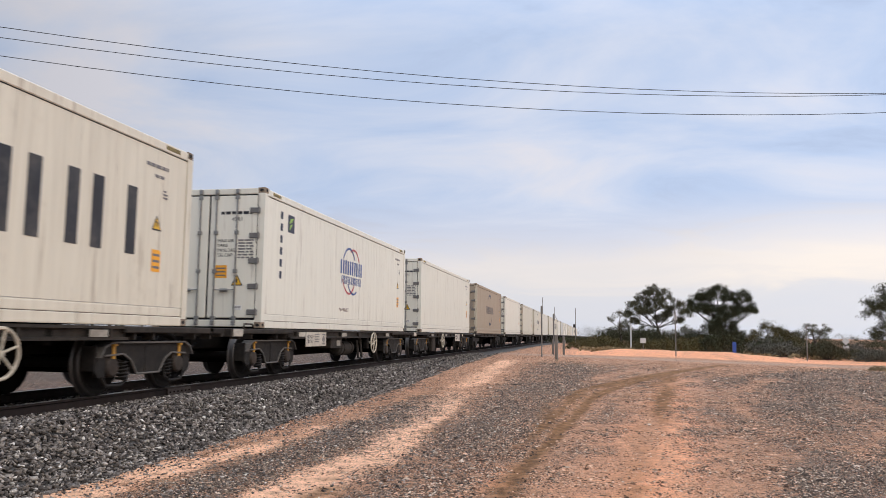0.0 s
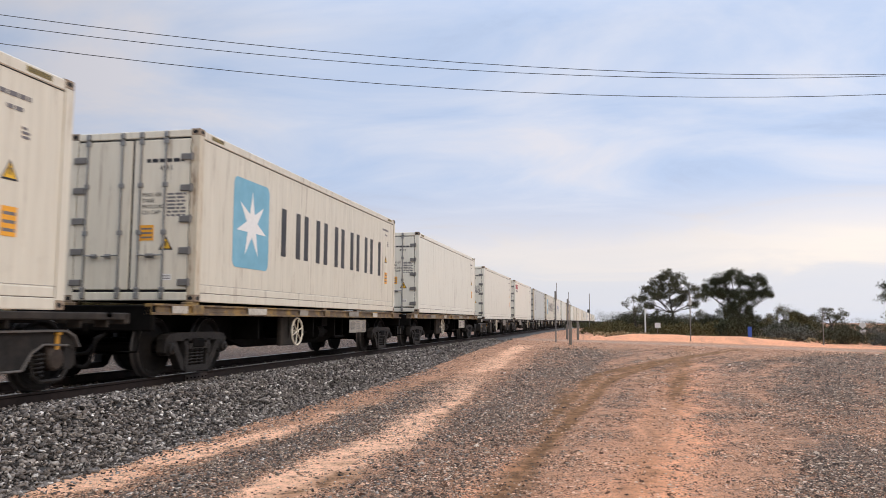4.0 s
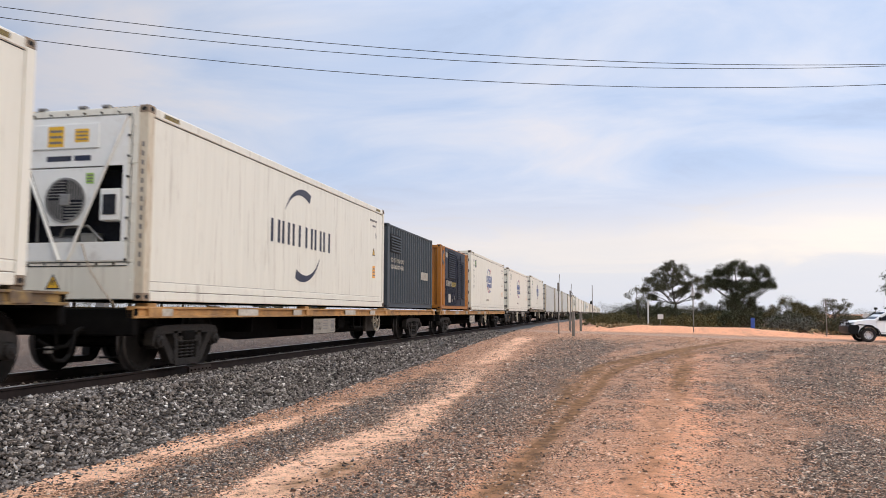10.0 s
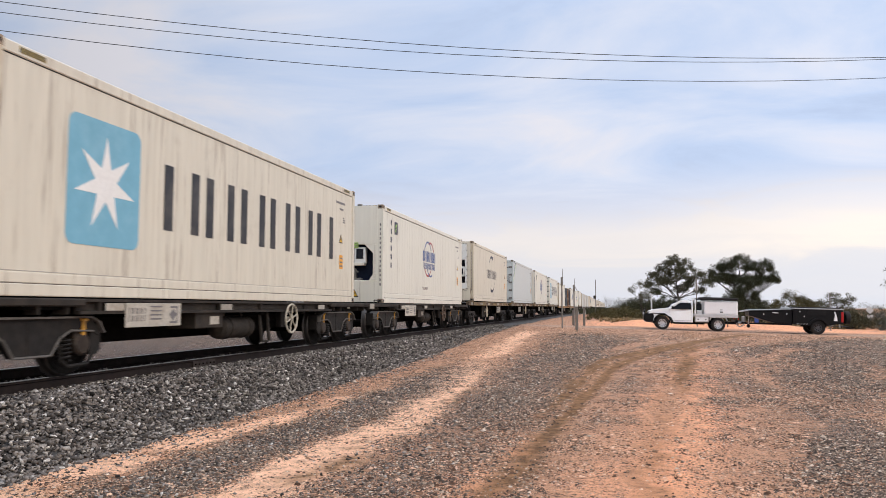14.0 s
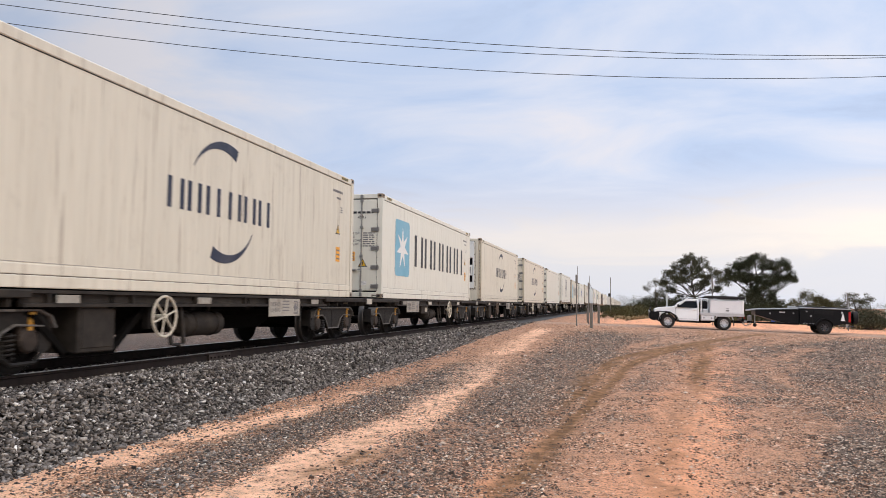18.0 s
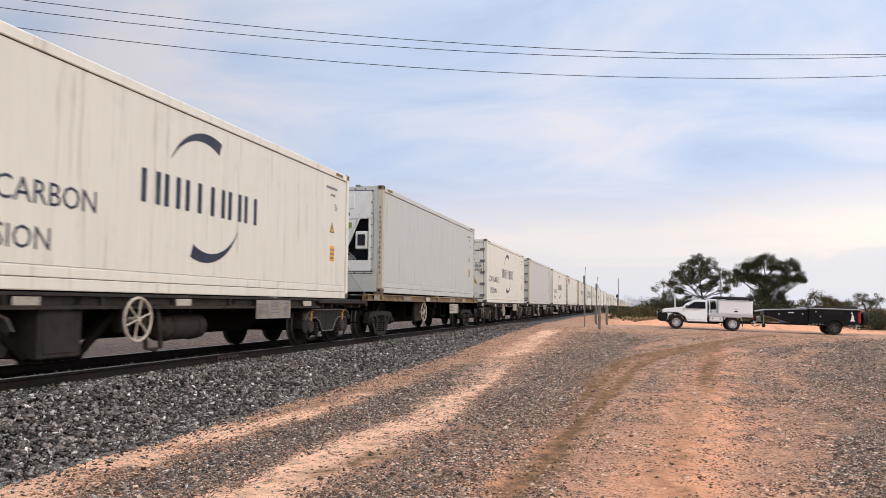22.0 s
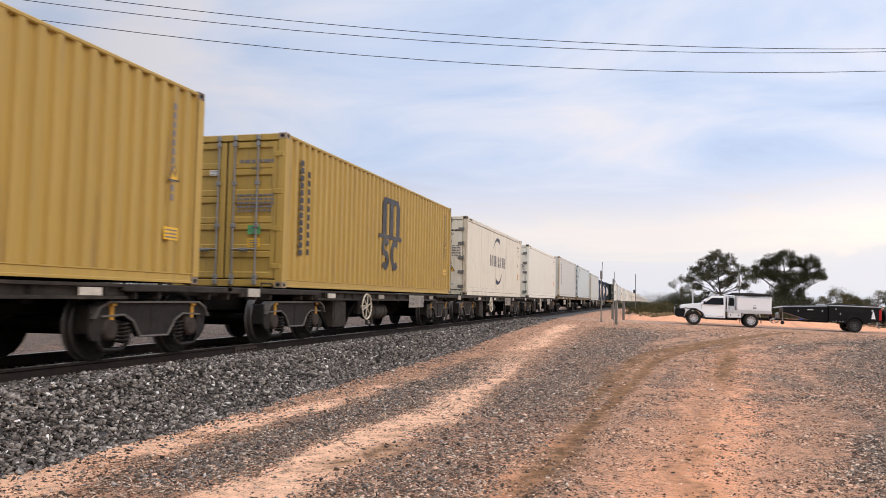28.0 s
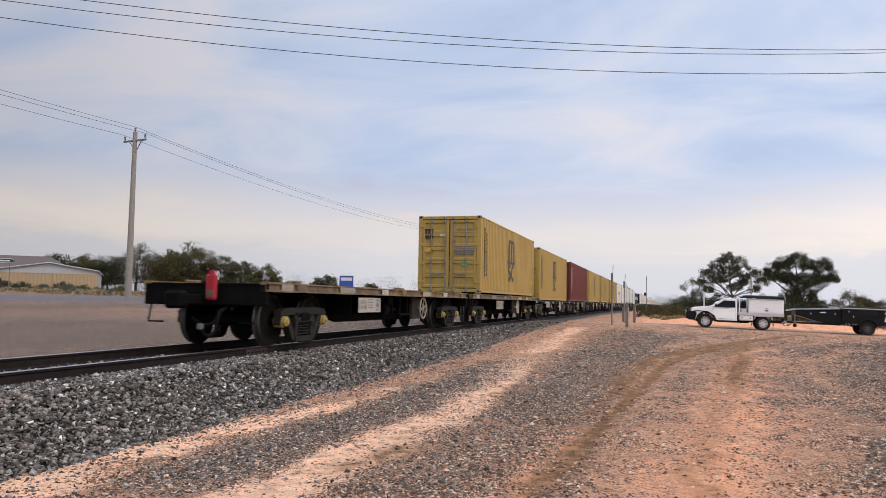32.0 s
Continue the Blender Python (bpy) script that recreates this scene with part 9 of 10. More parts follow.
# ---- yards beyond the far road ----
def build_yards():
    fence_tan = mat("fence_tan", (0.42, 0.30, 0.175), 0.6, grain=0.08, stain=0.25, stretch=(3, 3, 0.5))
    roof_pale = mat("roof_pale", (0.62, 0.60, 0.60), 0.5, 0.1, grain=0.06, stain=0.2)
    wall_pale = mat("wall_pale", (0.42, 0.44, 0.46), 0.6, grain=0.06, stain=0.2)
    roof_brown = mat("roof_brown", (0.12, 0.09, 0.08), 0.8, grain=0.2)
    a, b = Vector((-70.5, 57.5, 0)), Vector((-57.0, 68.0, 0))
    d = (b - a).normalized()
    ang = math.degrees(math.atan2(d.y, d.x))
    z = float(ground_z(-62, 63)) - 0.05
    f = empty("yard_fence", pose(a.x, a.y, z, 0, 0, ang), "tan corrugated steel yard fence", "fence")
    n = 8
    w = (b - a).length / n

    def sheet():
        s = Shape()
        pts, m = [], 12
        for k in range(m + 1):
            pts.append((k * w / m, 0.0 if k % 2 else 0.03))
        vs = []
        for x, y in pts:
            vs += [(x, y, 0.05), (x, y, 1.78)]
        s.add(vs, [(2 * k, 2 * k + 2, 2 * k + 3, 2 * k + 1) for k in range(m)])
        s.box(0, 0.031, 0.05, w, 0.045, 1.78)
        return s.mesh("fence_sheet", fence_tan)
    sm, pm, rm = sheet(), Shape().slab(-0.035, -0.02, 0, 0.035, 0.07, 1.86, 0.006).mesh("fence_post", fence_tan), Shape().slab(0, -0.012, 1.76, w, 0.06, 1.83, 0.006).mesh("fence_rail", fence_tan)
    for k in range(n):
        obj("fence_sheet", sm, f, (k * w, 0, 0))
        obj("fence_rail", rm, f, (k * w, 0, 0))
    for k in range(n + 1):
        obj("fence_post", pm, f, (k * w, 0, 0))
    # shed: its gable looks towards the line
    h = empty("shed", pose(-66.5, 71.5, float(ground_z(-66, 72)) - 0.05, 0, 0, 38), "pale steel shed with a low gabled roof", "shed")
    W, D, e, ap = 4.9, 16.0, 2.35, 3.15
    s = Shape()
    s.prism([(-W, 0), (W, 0), (W, e), (0, ap - 0.05), (-W, e)], "y", 0, 0.12)
    obj("gable_wall", s.mesh("gable_wall", wall_pale), h)
    for g in (-1, 1):
        s = Shape()
        s.box(g * W - 0.06, 0.12, 0, g * W + 0.06, D, e)
        obj("side_wall", s.mesh("side_wall", wall_pale), h)
        s = Shape()
        s.prism([(g * (W + 0.3), e - 0.08), (g * (W + 0.3), e), (0, ap + 0.06), (0, ap - 0.02)], "y", -0.3, D + 0.3)
        obj("roof_sheet", s.mesh("roof_sheet", roof_pale), h, None, None, "pale steel roof")
        obj("barge_board", Shape().rod((g * (W + 0.3), -0.32, e), (0, -0.32, ap + 0.02), 0.06, 6).mesh("barge_board", wall_pale), h)
    for k in range(5):
        obj("wall_batten", shared("batten", lambda: Shape().slab(-W + 0.1, -0.02, 0, W - 0.1, 0.0, 0.03, 0.005).mesh("wall_batten", wall_pale)), h, (0, 0, 0.4 + 0.42 * k))
    # dark house roof behind
    h = empty("house", pose(-84.0, 86.0, float(ground_z(-84, 86)) - 0.05, 0, 0, 40), "house with a dark brown hipped roof", "house")
    obj("wall", Shape().slab(-6, -4, 0, 6, 4, 2.6, 0.03).mesh("wall", wall_pale), h)
    s = Shape()
    s.add([(-6.6, -4.6, 2.6), (6.6, -4.6, 2.6), (6.6, 4.6, 2.6), (-6.6, 4.6, 2.6), (-3, 0, 4.7), (3, 0, 4.7)], [(0, 1, 5, 4), (1, 2, 5), (2, 3, 4, 5), (3, 0, 4), (3, 2, 1, 0)])
    obj("roof", s.mesh("roof", roof_brown), h)
    # direction sign and chevron at the roadside
    t = thing("direction_sign", -55.6, 54.8, "dark green arrow-ended direction sign on a post", "sign", "", 30)
    obj("pole", Shape().rod((0.3, 0, 0), (0.3, 0, 2.8), 0.04, 8).mesh("pole", post_steel), t)
    obj("sign_plate", Shape().prism([(-1.6, 2.42), (0.5, 2.42), (0.72, 2.62), (0.5, 2.82), (-1.6, 2.82)], "y", -0.06, -0.04).mesh("sign_plate", sign_green), t)
    obj("sign_edge", Shape().tube([(-1.6, -0.065, 2.44), (0.48, -0.065, 2.44), (0.69, -0.065, 2.62), (0.48, -0.065, 2.80), (-1.6, -0.065, 2.80)], 0.018, 4).mesh("sign_edge", sign_white), t)
    obj("sign_bar", Shape().box(-1.0, -0.07, 2.56, 0.3, -0.061, 2.68).mesh("sign_bar", sign_white), t, None, None, "unreadable white wording")
    t = thing("chevron_sign", -54.4, 52.6, "black chevron board with a white arrow", "sign", "", 35)
    obj("board", Shape().slab(-0.55, -0.03, 0.3, 0.45, 0.0, 1.1, 0.01).mesh("board", sign_black), t)
    obj("chevron", Shape().prism([(-0.15, 0.45), (0.05, 0.45), (0.28, 0.7), (0.05, 0.95), (-0.15, 0.95), (0.06, 0.7)], "y", -0.037, -0.032).mesh("chevron", sign_white), t)
    obj("leg", Shape().rod((0, 0.03, 0), (0, 0.03, 0.9), 0.03, 6).mesh("leg", post_steel), t)
    # small signs seen beyond the last wagon
    t = thing("service_sign", -33.4, 78.5, "blue service sign board on two legs", "sign", "", 20)
    obj("board", Shape().slab(-0.75, -0.03, 1.5, 0.75, 0.0, 2.9, 0.02).mesh("board", sign_blue), t)
    obj("bar", Shape().box(-0.6, -0.038, 2.35, 0.6, -0.032, 2.7).mesh("bar", sign_white), t)
    for x in (-0.5, 0.5):
        obj("leg", Shape().rod((x, 0.03, 0), (x, 0.03, 2.8), 0.04, 6).mesh("leg", post_steel), t)
    t = thing("speed_sign", -42.0, 66.5, "red-edged speed sign on a steel post", "sign", "", 20)
    obj("pole", Shape().rod((0, 0, 0), (0, 0, 2.6), 0.035, 6).mesh("pole", post_steel), t)
    obj("sign_plate", Shape().slab(-0.3, -0.05, 1.7, 0.3, -0.03, 2.5, 0.02).mesh("sign_plate", sign_white), t)
    obj("red_ring", Shape().ring((0, -0.055, 2.15), "y", 0.24, 0.03, 18, 5).mesh("red_ring", marker_red), t)
    t = thing("meter_box", -33.2, 46.0, "grey steel service box beside the road", "cabinet")
    obj("cabinet", Shape().slab(-0.35, -0.25, 0, 0.35, 0.25, 1.15, 0.03).mesh("cabinet", post_steel), t)


build_yards()

# ---- the white utility truck and its black camper trailer ----
ute_white = mat("ute_white", (0.87, 0.87, 0.85), 0.28, grain=0.03, stain=0.12, stain_scale=2.5, stain_color=(0.55, 0.45, 0.36), spec=0.5)
canopy_white = mat("canopy_white", (0.87, 0.87, 0.86), 0.4, grain=0.03, stain=0.10, stain_color=(0.6, 0.52, 0.44))
tray_alloy = mat("tray_alloy", (0.62, 0.62, 0.61), 0.42, 0.55, grain=0.08, stain=0.2, stain_color=(0.4, 0.32, 0.26))
black_plastic = mat("black_plastic", (0.009, 0.009, 0.0095), 0.6, grain=0.2, stain=0.25, stain_color=(0.04, 0.03, 0.024), spec=0.2)
black_paint = mat("black_paint", (0.0055, 0.0055, 0.006), 0.42, grain=0.15, stain=0.22, stain_scale=2.0, stain_color=(0.022, 0.017, 0.014), spec=0.2)
tyre_rubber = mat("tyre_rubber", (0.020, 0.019, 0.018), 0.9, grain=0.2, stain=0.35, stain_color=(0.10, 0.065, 0.045))
alloy = mat("alloy", (0.66, 0.66, 0.67), 0.3, 0.8, grain=0.06, stain=0.15)
dark_glass = mat("dark_glass", (0.008, 0.009, 0.010), 0.15, grain=0.05, spec=0.12)
lamp_clear = mat("lamp_clear", (0.62, 0.64, 0.66), 0.12, 0.2, grain=0.05)
lamp_red = mat("lamp_red", (0.42, 0.012, 0.012), 0.25, grain=0.05)
lamp_amber = mat("lamp_amber", (0.62, 0.20, 0.02), 0.25, grain=0.05)
galvanised = mat("galvanised", (0.46, 0.46, 0.45), 0.45, 0.6, grain=0.12, stain=0.2)
canvas_black = mat("canvas_black", (0.022, 0.021, 0.020), 0.85, grain=0.3, bump=0.4)
door_gap = mat("door_gap", (0.03, 0.03, 0.03), 0.8, grain=0.1)
ROAD_TILT = 1.43


def shell(outline, half, lean, belt, b=0.035):
    """A pressed body: a side outline drawn across the car, its flanks leaning in above the belt line, its rim rounded."""
    cx, cz = sum(p[0] for p in outline) / len(outline), sum(p[1] for p in outline) / len(outline)
    wid = lambda z: half - lean * max(0.0, z - belt)
    vs, n = [], len(outline)
    for g, k in ((-1, 0), (-1, 1), (1, 1), (1, 0)):
        for x, z in outline:
            f = 1.0 if k else 1 - b
            vs.append((cx + (x - cx) * f, g * (wid(z) - (b if k else 0.0)), cz + (z - cz) * f))
    fs = [tuple(range(n)), tuple(range(3 * n, 4 * n))[::-1]]
    for r in range(3):
        fs += [(r * n + k, r * n + (k + 1) % n, (r + 1) * n + (k + 1) % n, (r + 1) * n + k) for k in range(n)]
    return Shape().add(vs, fs)


def arch(cx, cz, r, a0, a1, n=9):
    return [(cx + r * math.cos(radians(a0 + (a1 - a0) * k / n)), cz + r * math.sin(radians(a0 + (a1 - a0) * k / n))) for k in range(n + 1)]


def arch_strip(cx, cz, r0, r1, a0, a1, y0, y1, n=12):
    """A curved flare over a wheel."""
    return Shape().prism(arch(cx, cz, r1, a0, a1, n) + arch(cx, cz, r0, a1, a0, n), "y", y0, y1)


def road_wheel(parent, x, y, r, rim_r, spokes, rim_mat, side):
    """A wheel that turns about y, its face to the side given (-1 or 1)."""
    w = new("wheel")
    w.empty_display_size = 0.1
    w.parent = parent
    w.location = (x, y, r)
    key = "%.2f%d%d" % (r, side, spokes)

    def tyre():
        s = Shape().lathe([(-0.10, rim_r), (-0.125, rim_r + 0.03), (-0.13, r - 0.07), (-0.10, r - 0.018), (-0.06, r - 0.008), (0.06, r - 0.008), (0.10, r - 0.018), (0.13, r - 0.07), (0.125, rim_r + 0.03), (0.10, rim_r)], "y", 32)
        for k in range(28):
            a = 2 * math.pi * k / 28
            for g in (-1, 1):
                a2 = a + 0.08 * g
                c, n_ = math.cos(a2), math.sin(a2)
                u = Vector((c, 0, n_))
                t = Vector((-n_, 0, c))
                o = u * (r - 0.014)
                y0, y1 = sorted((g * 0.02, g * 0.115))
                p = [o + t * 0.022 * e + Vector((0, yy, 0)) + u * h for h in (0, 0.014) for e, yy in ((-1, y0), (1, y0), (1, y1), (-1, y1))]
                s.add(p, [(0, 3, 2, 1), (4, 5, 6, 7), (0, 1, 5, 4), (1, 2, 6, 5), (2, 3, 7, 6), (3, 0, 4, 7)])
        return s.mesh("tyre", tyre_rubber, smooth=True)

    def rim():
        s = Shape().lathe([(side * 0.085, rim_r - 0.02), (side * 0.105, rim_r - 0.015), (side * 0.105, rim_r), (-side * 0.10, rim_r), (-side * 0.10, rim_r - 0.02), (side * 0.085, rim_r - 0.02)], "y", 28)
        s.lathe([(side * 0.03, 0.0), (side * 0.085, 0.0), (side * 0.085, 0.05), (side * 0.07, 0.075), (side * 0.03, 0.08)], "y", 14)
        for k in range(spokes):
            a = 2 * math.pi * k / spokes
            u, t = Vector((math.cos(a), 0, math.sin(a))), Vector((-math.sin(a), 0, math.cos(a)))
            p = []
            for rr, hw, yo in ((0.06, 0.028, 0.07), (rim_r - 0.01, 0.022, 0.095)):
                for e, dy in ((-1, 0), (1, 0), (1, -0.035), (-1, -0.035)):
                    p.append(u * rr + t * hw * e + Vector((0, side * (yo + dy), 0)))
            s.add(p, [(0, 3, 2, 1), (4, 5, 6, 7), (0, 1, 5, 4), (1, 2, 6, 5), (2, 3, 7, 6), (3, 0, 4, 7)])
        return s.mesh("rim", rim_mat, smooth=True)
    obj("tyre", shared("tyre" + key, tyre), w)
    obj("rim", shared("rim" + key, rim), w, None, None, "spoked alloy rim" if rim_mat is alloy else "dark spoked rim")
    obj("brake_disc", shared("disc" + key, lambda: Shape().rod((0, -0.02, 0), (0, 0.02, 0), rim_r - 0.03, 20).mesh("brake_disc", black_plastic)), w)
    return w, x, y, r


def build_ute():
    ute = empty("utility_truck", pose(60.9, 47.82, 0.375 - 0.025 * 60.9, 0, ROAD_TILT), "white single-cab utility truck with a tray canopy and black bull bar", "utility truck")
    P = lambda name, s, m, parent=ute, label="", smooth_=True: obj(name, s.mesh(name, m, smooth=smooth_), parent, None, None, label)
    side = [(-0.70, 0.52), (-0.78, 0.70), (-0.79, 0.98), (-0.72, 1.10), (-0.50, 1.17), (-0.05, 1.225), (0.30, 1.255), (0.62, 1.49), (0.90, 1.675), (1.02, 1.72), (1.20, 1.735), (1.50, 1.735), (1.64, 1.71), (1.69, 1.62), (1.70, 1.20), (1.70, 0.46), (0.62, 0.46)] + arch(0, 0.40, 0.475, 8, 172, 10) + [(-0.60, 0.46)]
    body = P("cab_body", shell(side, 0.885, 0.27, 1.16), ute_white)
    wy = lambda z: 0.885 - 0.27 * max(0.0, z - 1.16)
    for g in (-1, 1):
        # side glass, mirror, handle, door line
        gl = [(0.47, 1.215), (0.80, 1.46), (0.98, 1.60), (1.58, 1.60), (1.60, 1.215)]
        vs = [(x, g * (wy(z) + 0.005), z) for x, z in gl] + [(x, g * (wy(z) - 0.02), z) for x, z in gl]
        P("side_window", Shape().add(vs, [(0, 1, 2, 3, 4), (9, 8, 7, 6, 5)] + [(k, (k + 1) % 5, 5 + (k + 1) % 5, 5 + k) for k in range(5)]), dark_glass, body, "dark tinted glass", False)
        door = [(0.42, 0.56), (0.40, 1.18), (0.95, 1.64), (1.60, 1.645), (1.63, 1.18), (1.63, 0.56)]
        s = Shape()
        loop = [(x, g * (wy(z) + 0.001), z) for x, z in door]
        s.tube(loop + [loop[0]], 0.006, 4)
        P("door_seam", s, door_gap, body, "", False)
        P("door_handle", Shape().slab(1.40, g * 0.885 - 0.03, 1.075, 1.56, g * 0.885 + 0.03, 1.11, 0.012), ute_white, body)
        m = P("mirror", Shape().slab(0.50, g * 1.02 - 0.09, 1.21, 0.60, g * 1.02 + 0.09, 1.40, 0.03).rod((0.58, g * 0.86, 1.24), (0.56, g * 0.95, 1.27), 0.022, 6), black_plastic, body, "black wing mirror")
        P("flare", arch_strip(0, 0.40, 0.462, 0.535, -4, 186, min(g * 0.84, g * 0.925), max(g * 0.84, g * 0.925)), black_plastic, body, "black wheel arch flare")
        P("brush_bar", Shape().tube([(-0.86, g * 0.86, 0.86), (-0.50, g * 0.96, 0.95), (0.10, g * 0.965, 0.93), (0.48, g * 0.95, 0.70), (0.60, g * 0.93, 0.42)], 0.028, 7), black_plastic, ute, "black side brush bar")
        P("side_step", Shape().slab(0.60, g * 0.87 - 0.07, 0.36, 1.66, g * 0.87 + 0.07, 0.425, 0.02), black_plastic, ute, "black side step")
        P("headlight", Shape().prism([(-0.80, 0.92), (-0.79, 1.07), (-0.52, 1.12), (-0.56, 0.98)], "y", min(g * 0.60, g * 0.87), max(g * 0.60, g * 0.87)), lamp_clear, body, "clear headlight", False)
        P("indicator", Shape().slab(-0.80, g * 0.72 - 0.06, 0.86, -0.60, g * 0.72 + 0.14, 0.91, 0.01), lamp_amber, body, "amber side indicator", False)
    P("windscreen", Shape().add([(0.33, -0.74, 1.285), (0.33, 0.74, 1.285), (0.92, 0.66, 1.695), (0.92, -0.66, 1.695), (0.36, -0.74, 1.25), (0.36, 0.74, 1.25), (0.95, 0.66, 1.66), (0.95, -0.66, 1.66)], [(0, 1, 2, 3), (7, 6, 5, 4), (0, 4, 5, 1), (1, 5, 6, 2), (2, 6, 7, 3), (3, 7, 4, 0)]), dark_glass, body, "dark windscreen", False)
    P("grille", Shape().slab(-0.815, -0.56, 0.72, -0.76, 0.56, 1.03, 0.02), black_plastic, body)
    P("rear_window", Shape().slab(1.695, -0.55, 1.25, 1.712, 0.55, 1.58, 0.004), dark_glass, body)
    # bull bar
    bar = P("bull_bar", shell([(-1.06, 0.54), (-1.06, 0.84), (-0.96, 0.95), (-0.52, 0.90), (-0.47, 0.78), (-0.56, 0.42), (-0.90, 0.42)], 0.935, 0, 2), black_paint, ute, "black steel bull bar with hoops")
    P("hoop", Shape().tube([(-1.00, -0.86, 0.76), (-1.00, -0.80, 1.08), (-0.98, -0.30, 1.12), (-0.98, 0.30, 1.12), (-1.00, 0.80, 1.08), (-1.00, 0.86, 0.76)], 0.032, 8), black_paint, bar)
    P("hoop", Shape().tube([(-1.0, -0.34, 0.78), (-0.97, -0.32, 1.22), (-0.97, 0.32, 1.22), (-1.0, 0.34, 0.78)], 0.032, 8), black_paint, bar)
    for g in (-1, 1):
        P("driving_lamp", Shape().lathe([(0.0, 0.0), (-0.07, 0.05), (-0.09, 0.09), (-0.10, 0.085), (-0.10, 0.0)], "x", 14, (-0.98, g * 0.22, 0.93)), lamp_clear, bar, "round driving lamp")
    P("aerial", Shape().rod((-0.95, -0.55, 0.8), (-0.97, -0.55, 1.55), 0.008, 5), black_plastic, bar, "thin whip aerial")
    P("snorkel", Shape().tube([(0.16, 0.90, 1.18), (0.34, 0.88, 1.28), (0.86, 0.80, 1.68), (0.86, 0.79, 1.86)], 0.04, 8).slab(0.78, 0.73, 1.82, 0.96, 0.85, 1.95, 0.02), black_plastic, ute, "black snorkel on the far pillar")
    # chassis
    P("chassis", Shape().slab(-0.75, -0.45, 0.42, 4.12, -0.33, 0.56, 0.02).slab(-0.75, 0.33, 0.42, 4.12, 0.45, 0.56, 0.02).slab(0.0, -0.33, 0.44, 0.12, 0.33, 0.54, 0.02).slab(3.0, -0.33, 0.44, 3.12, 0.33, 0.54, 0.02), black_paint, ute)
    P("axle", Shape().rod((0, -0.68, 0.39), (0, 0.68, 0.39), 0.05, 8), black_paint, ute)
    P("axle", Shape().rod((3.085, -0.68, 0.39), (3.085, 0.68, 0.39), 0.06, 8).lathe([(-0.16, 0.05), (-0.1, 0.14), (0.1, 0.14), (0.16, 0.05)], "y", 12, (3.085, 0.1, 0.39)), black_paint, ute)
    P("fuel_tank", Shape().slab(1.3, 0.46, 0.34, 2.5, 0.78, 0.60, 0.05), black_plastic, ute)
    P("toolbox", Shape().slab(1.82, -0.90, 0.50, 2.56, -0.50, 0.84, 0.02), tray_alloy, ute, "alloy under-tray toolbox")
    P("toolbox_lid", Shape().slab(1.86, -0.912, 0.56, 2.52, -0.90, 0.80, 0.006), canopy_white, bpy.data.objects["toolbox"], "white toolbox lid")
    for x in (1.98, 2.40):
        P("latch", Shape().slab(x - 0.03, -0.925, 0.63, x + 0.03, -0.912, 0.69, 0.005), black_plastic, bpy.data.objects["toolbox"])
    # tray
    tray = P("tray", Shape().slab(1.78, -0.92, 0.86, 4.16, 0.92, 0.94, 0.012), tray_alloy, ute, "alloy tray with low dropsides", False)
    for g in (-1, 1):
        P("tray_rail", Shape().slab(1.78, g * 0.925 - 0.02, 0.80, 4.16, g * 0.925 + 0.02, 0.965, 0.012), tray_alloy, tray, "", False)
        for k in range(5):
            P("rope_hook", Shape().tube([(2.0 + 0.48 * k, g * 0.945, 0.83), (2.02 + 0.48 * k, g * 0.965, 0.80), (2.12 + 0.48 * k, g * 0.965, 0.80), (2.14 + 0.48 * k, g * 0.945, 0.83)], 0.009, 5), galvanised, tray, "", False)
        P("mudguard", Shape().prism([(2.60, 0.62), (2.66, 0.80), (3.52, 0.80), (3.60, 0.60), (3.56, 0.60), (3.50, 0.765), (2.70, 0.765), (2.635, 0.62)], "y", min(g * 0.66, g * 0.93), max(g * 0.66, g * 0.93)), tray_alloy, ute, "alloy rear mudguard", False)
        P("mudflap", Shape().slab(3.60, g * 0.80 - 0.13, 0.26, 3.62, g * 0.80 + 0.13, 0.60, 0.004), black_plastic, ute, "black mudflap", False)
        P("tail_light", Shape().slab(4.15, g * 0.74 - 0.16, 0.70, 4.19, g * 0.74 + 0.16, 0.80, 0.01), lamp_red, ute, "red tail light", False)
    P("rear_bumper", Shape().slab(4.02, -0.86, 0.52, 4.16, 0.86, 0.68, 0.02), black_paint, ute)
    P("tow_ball", Shape().slab(4.10, -0.04, 0.42, 4.34, 0.04, 0.48, 0.01).lathe([(0.48, 0.02), (0.50, 0.03), (0.53, 0.03), (0.55, 0.0)], "z", 10, (4.30, 0, 0)), black_paint, ute)
    P("number_plate", Shape().slab(4.162, -0.18, 0.54, 4.170, 0.18, 0.65, 0.003), canopy_white, ute, "", False)
    # headboard: posts, rails and mesh
    hb = P("headboard", Shape().tube([(1.82, -0.88, 0.94), (1.82, -0.86, 1.74), (1.82, -0.78, 1.80), (1.82, 0.78, 1.80), (1.82, 0.86, 1.74), (1.82, 0.88, 0.94)], 0.028, 8), canopy_white, ute, "white tubular headboard")
    for k in range(6):
        P("mesh_bar", Shape().rod((1.82, -0.86, 1.06 + 0.13 * k), (1.82, 0.86, 1.06 + 0.13 * k), 0.008, 5), galvanised, hb, "", False)
    # canopy box behind an open bay
    can = P("canopy", Shape().slab(2.30, -0.90, 0.955, 4.14, 0.90, 1.74, 0.03), canopy_white, ute, "white tray-back canopy box")
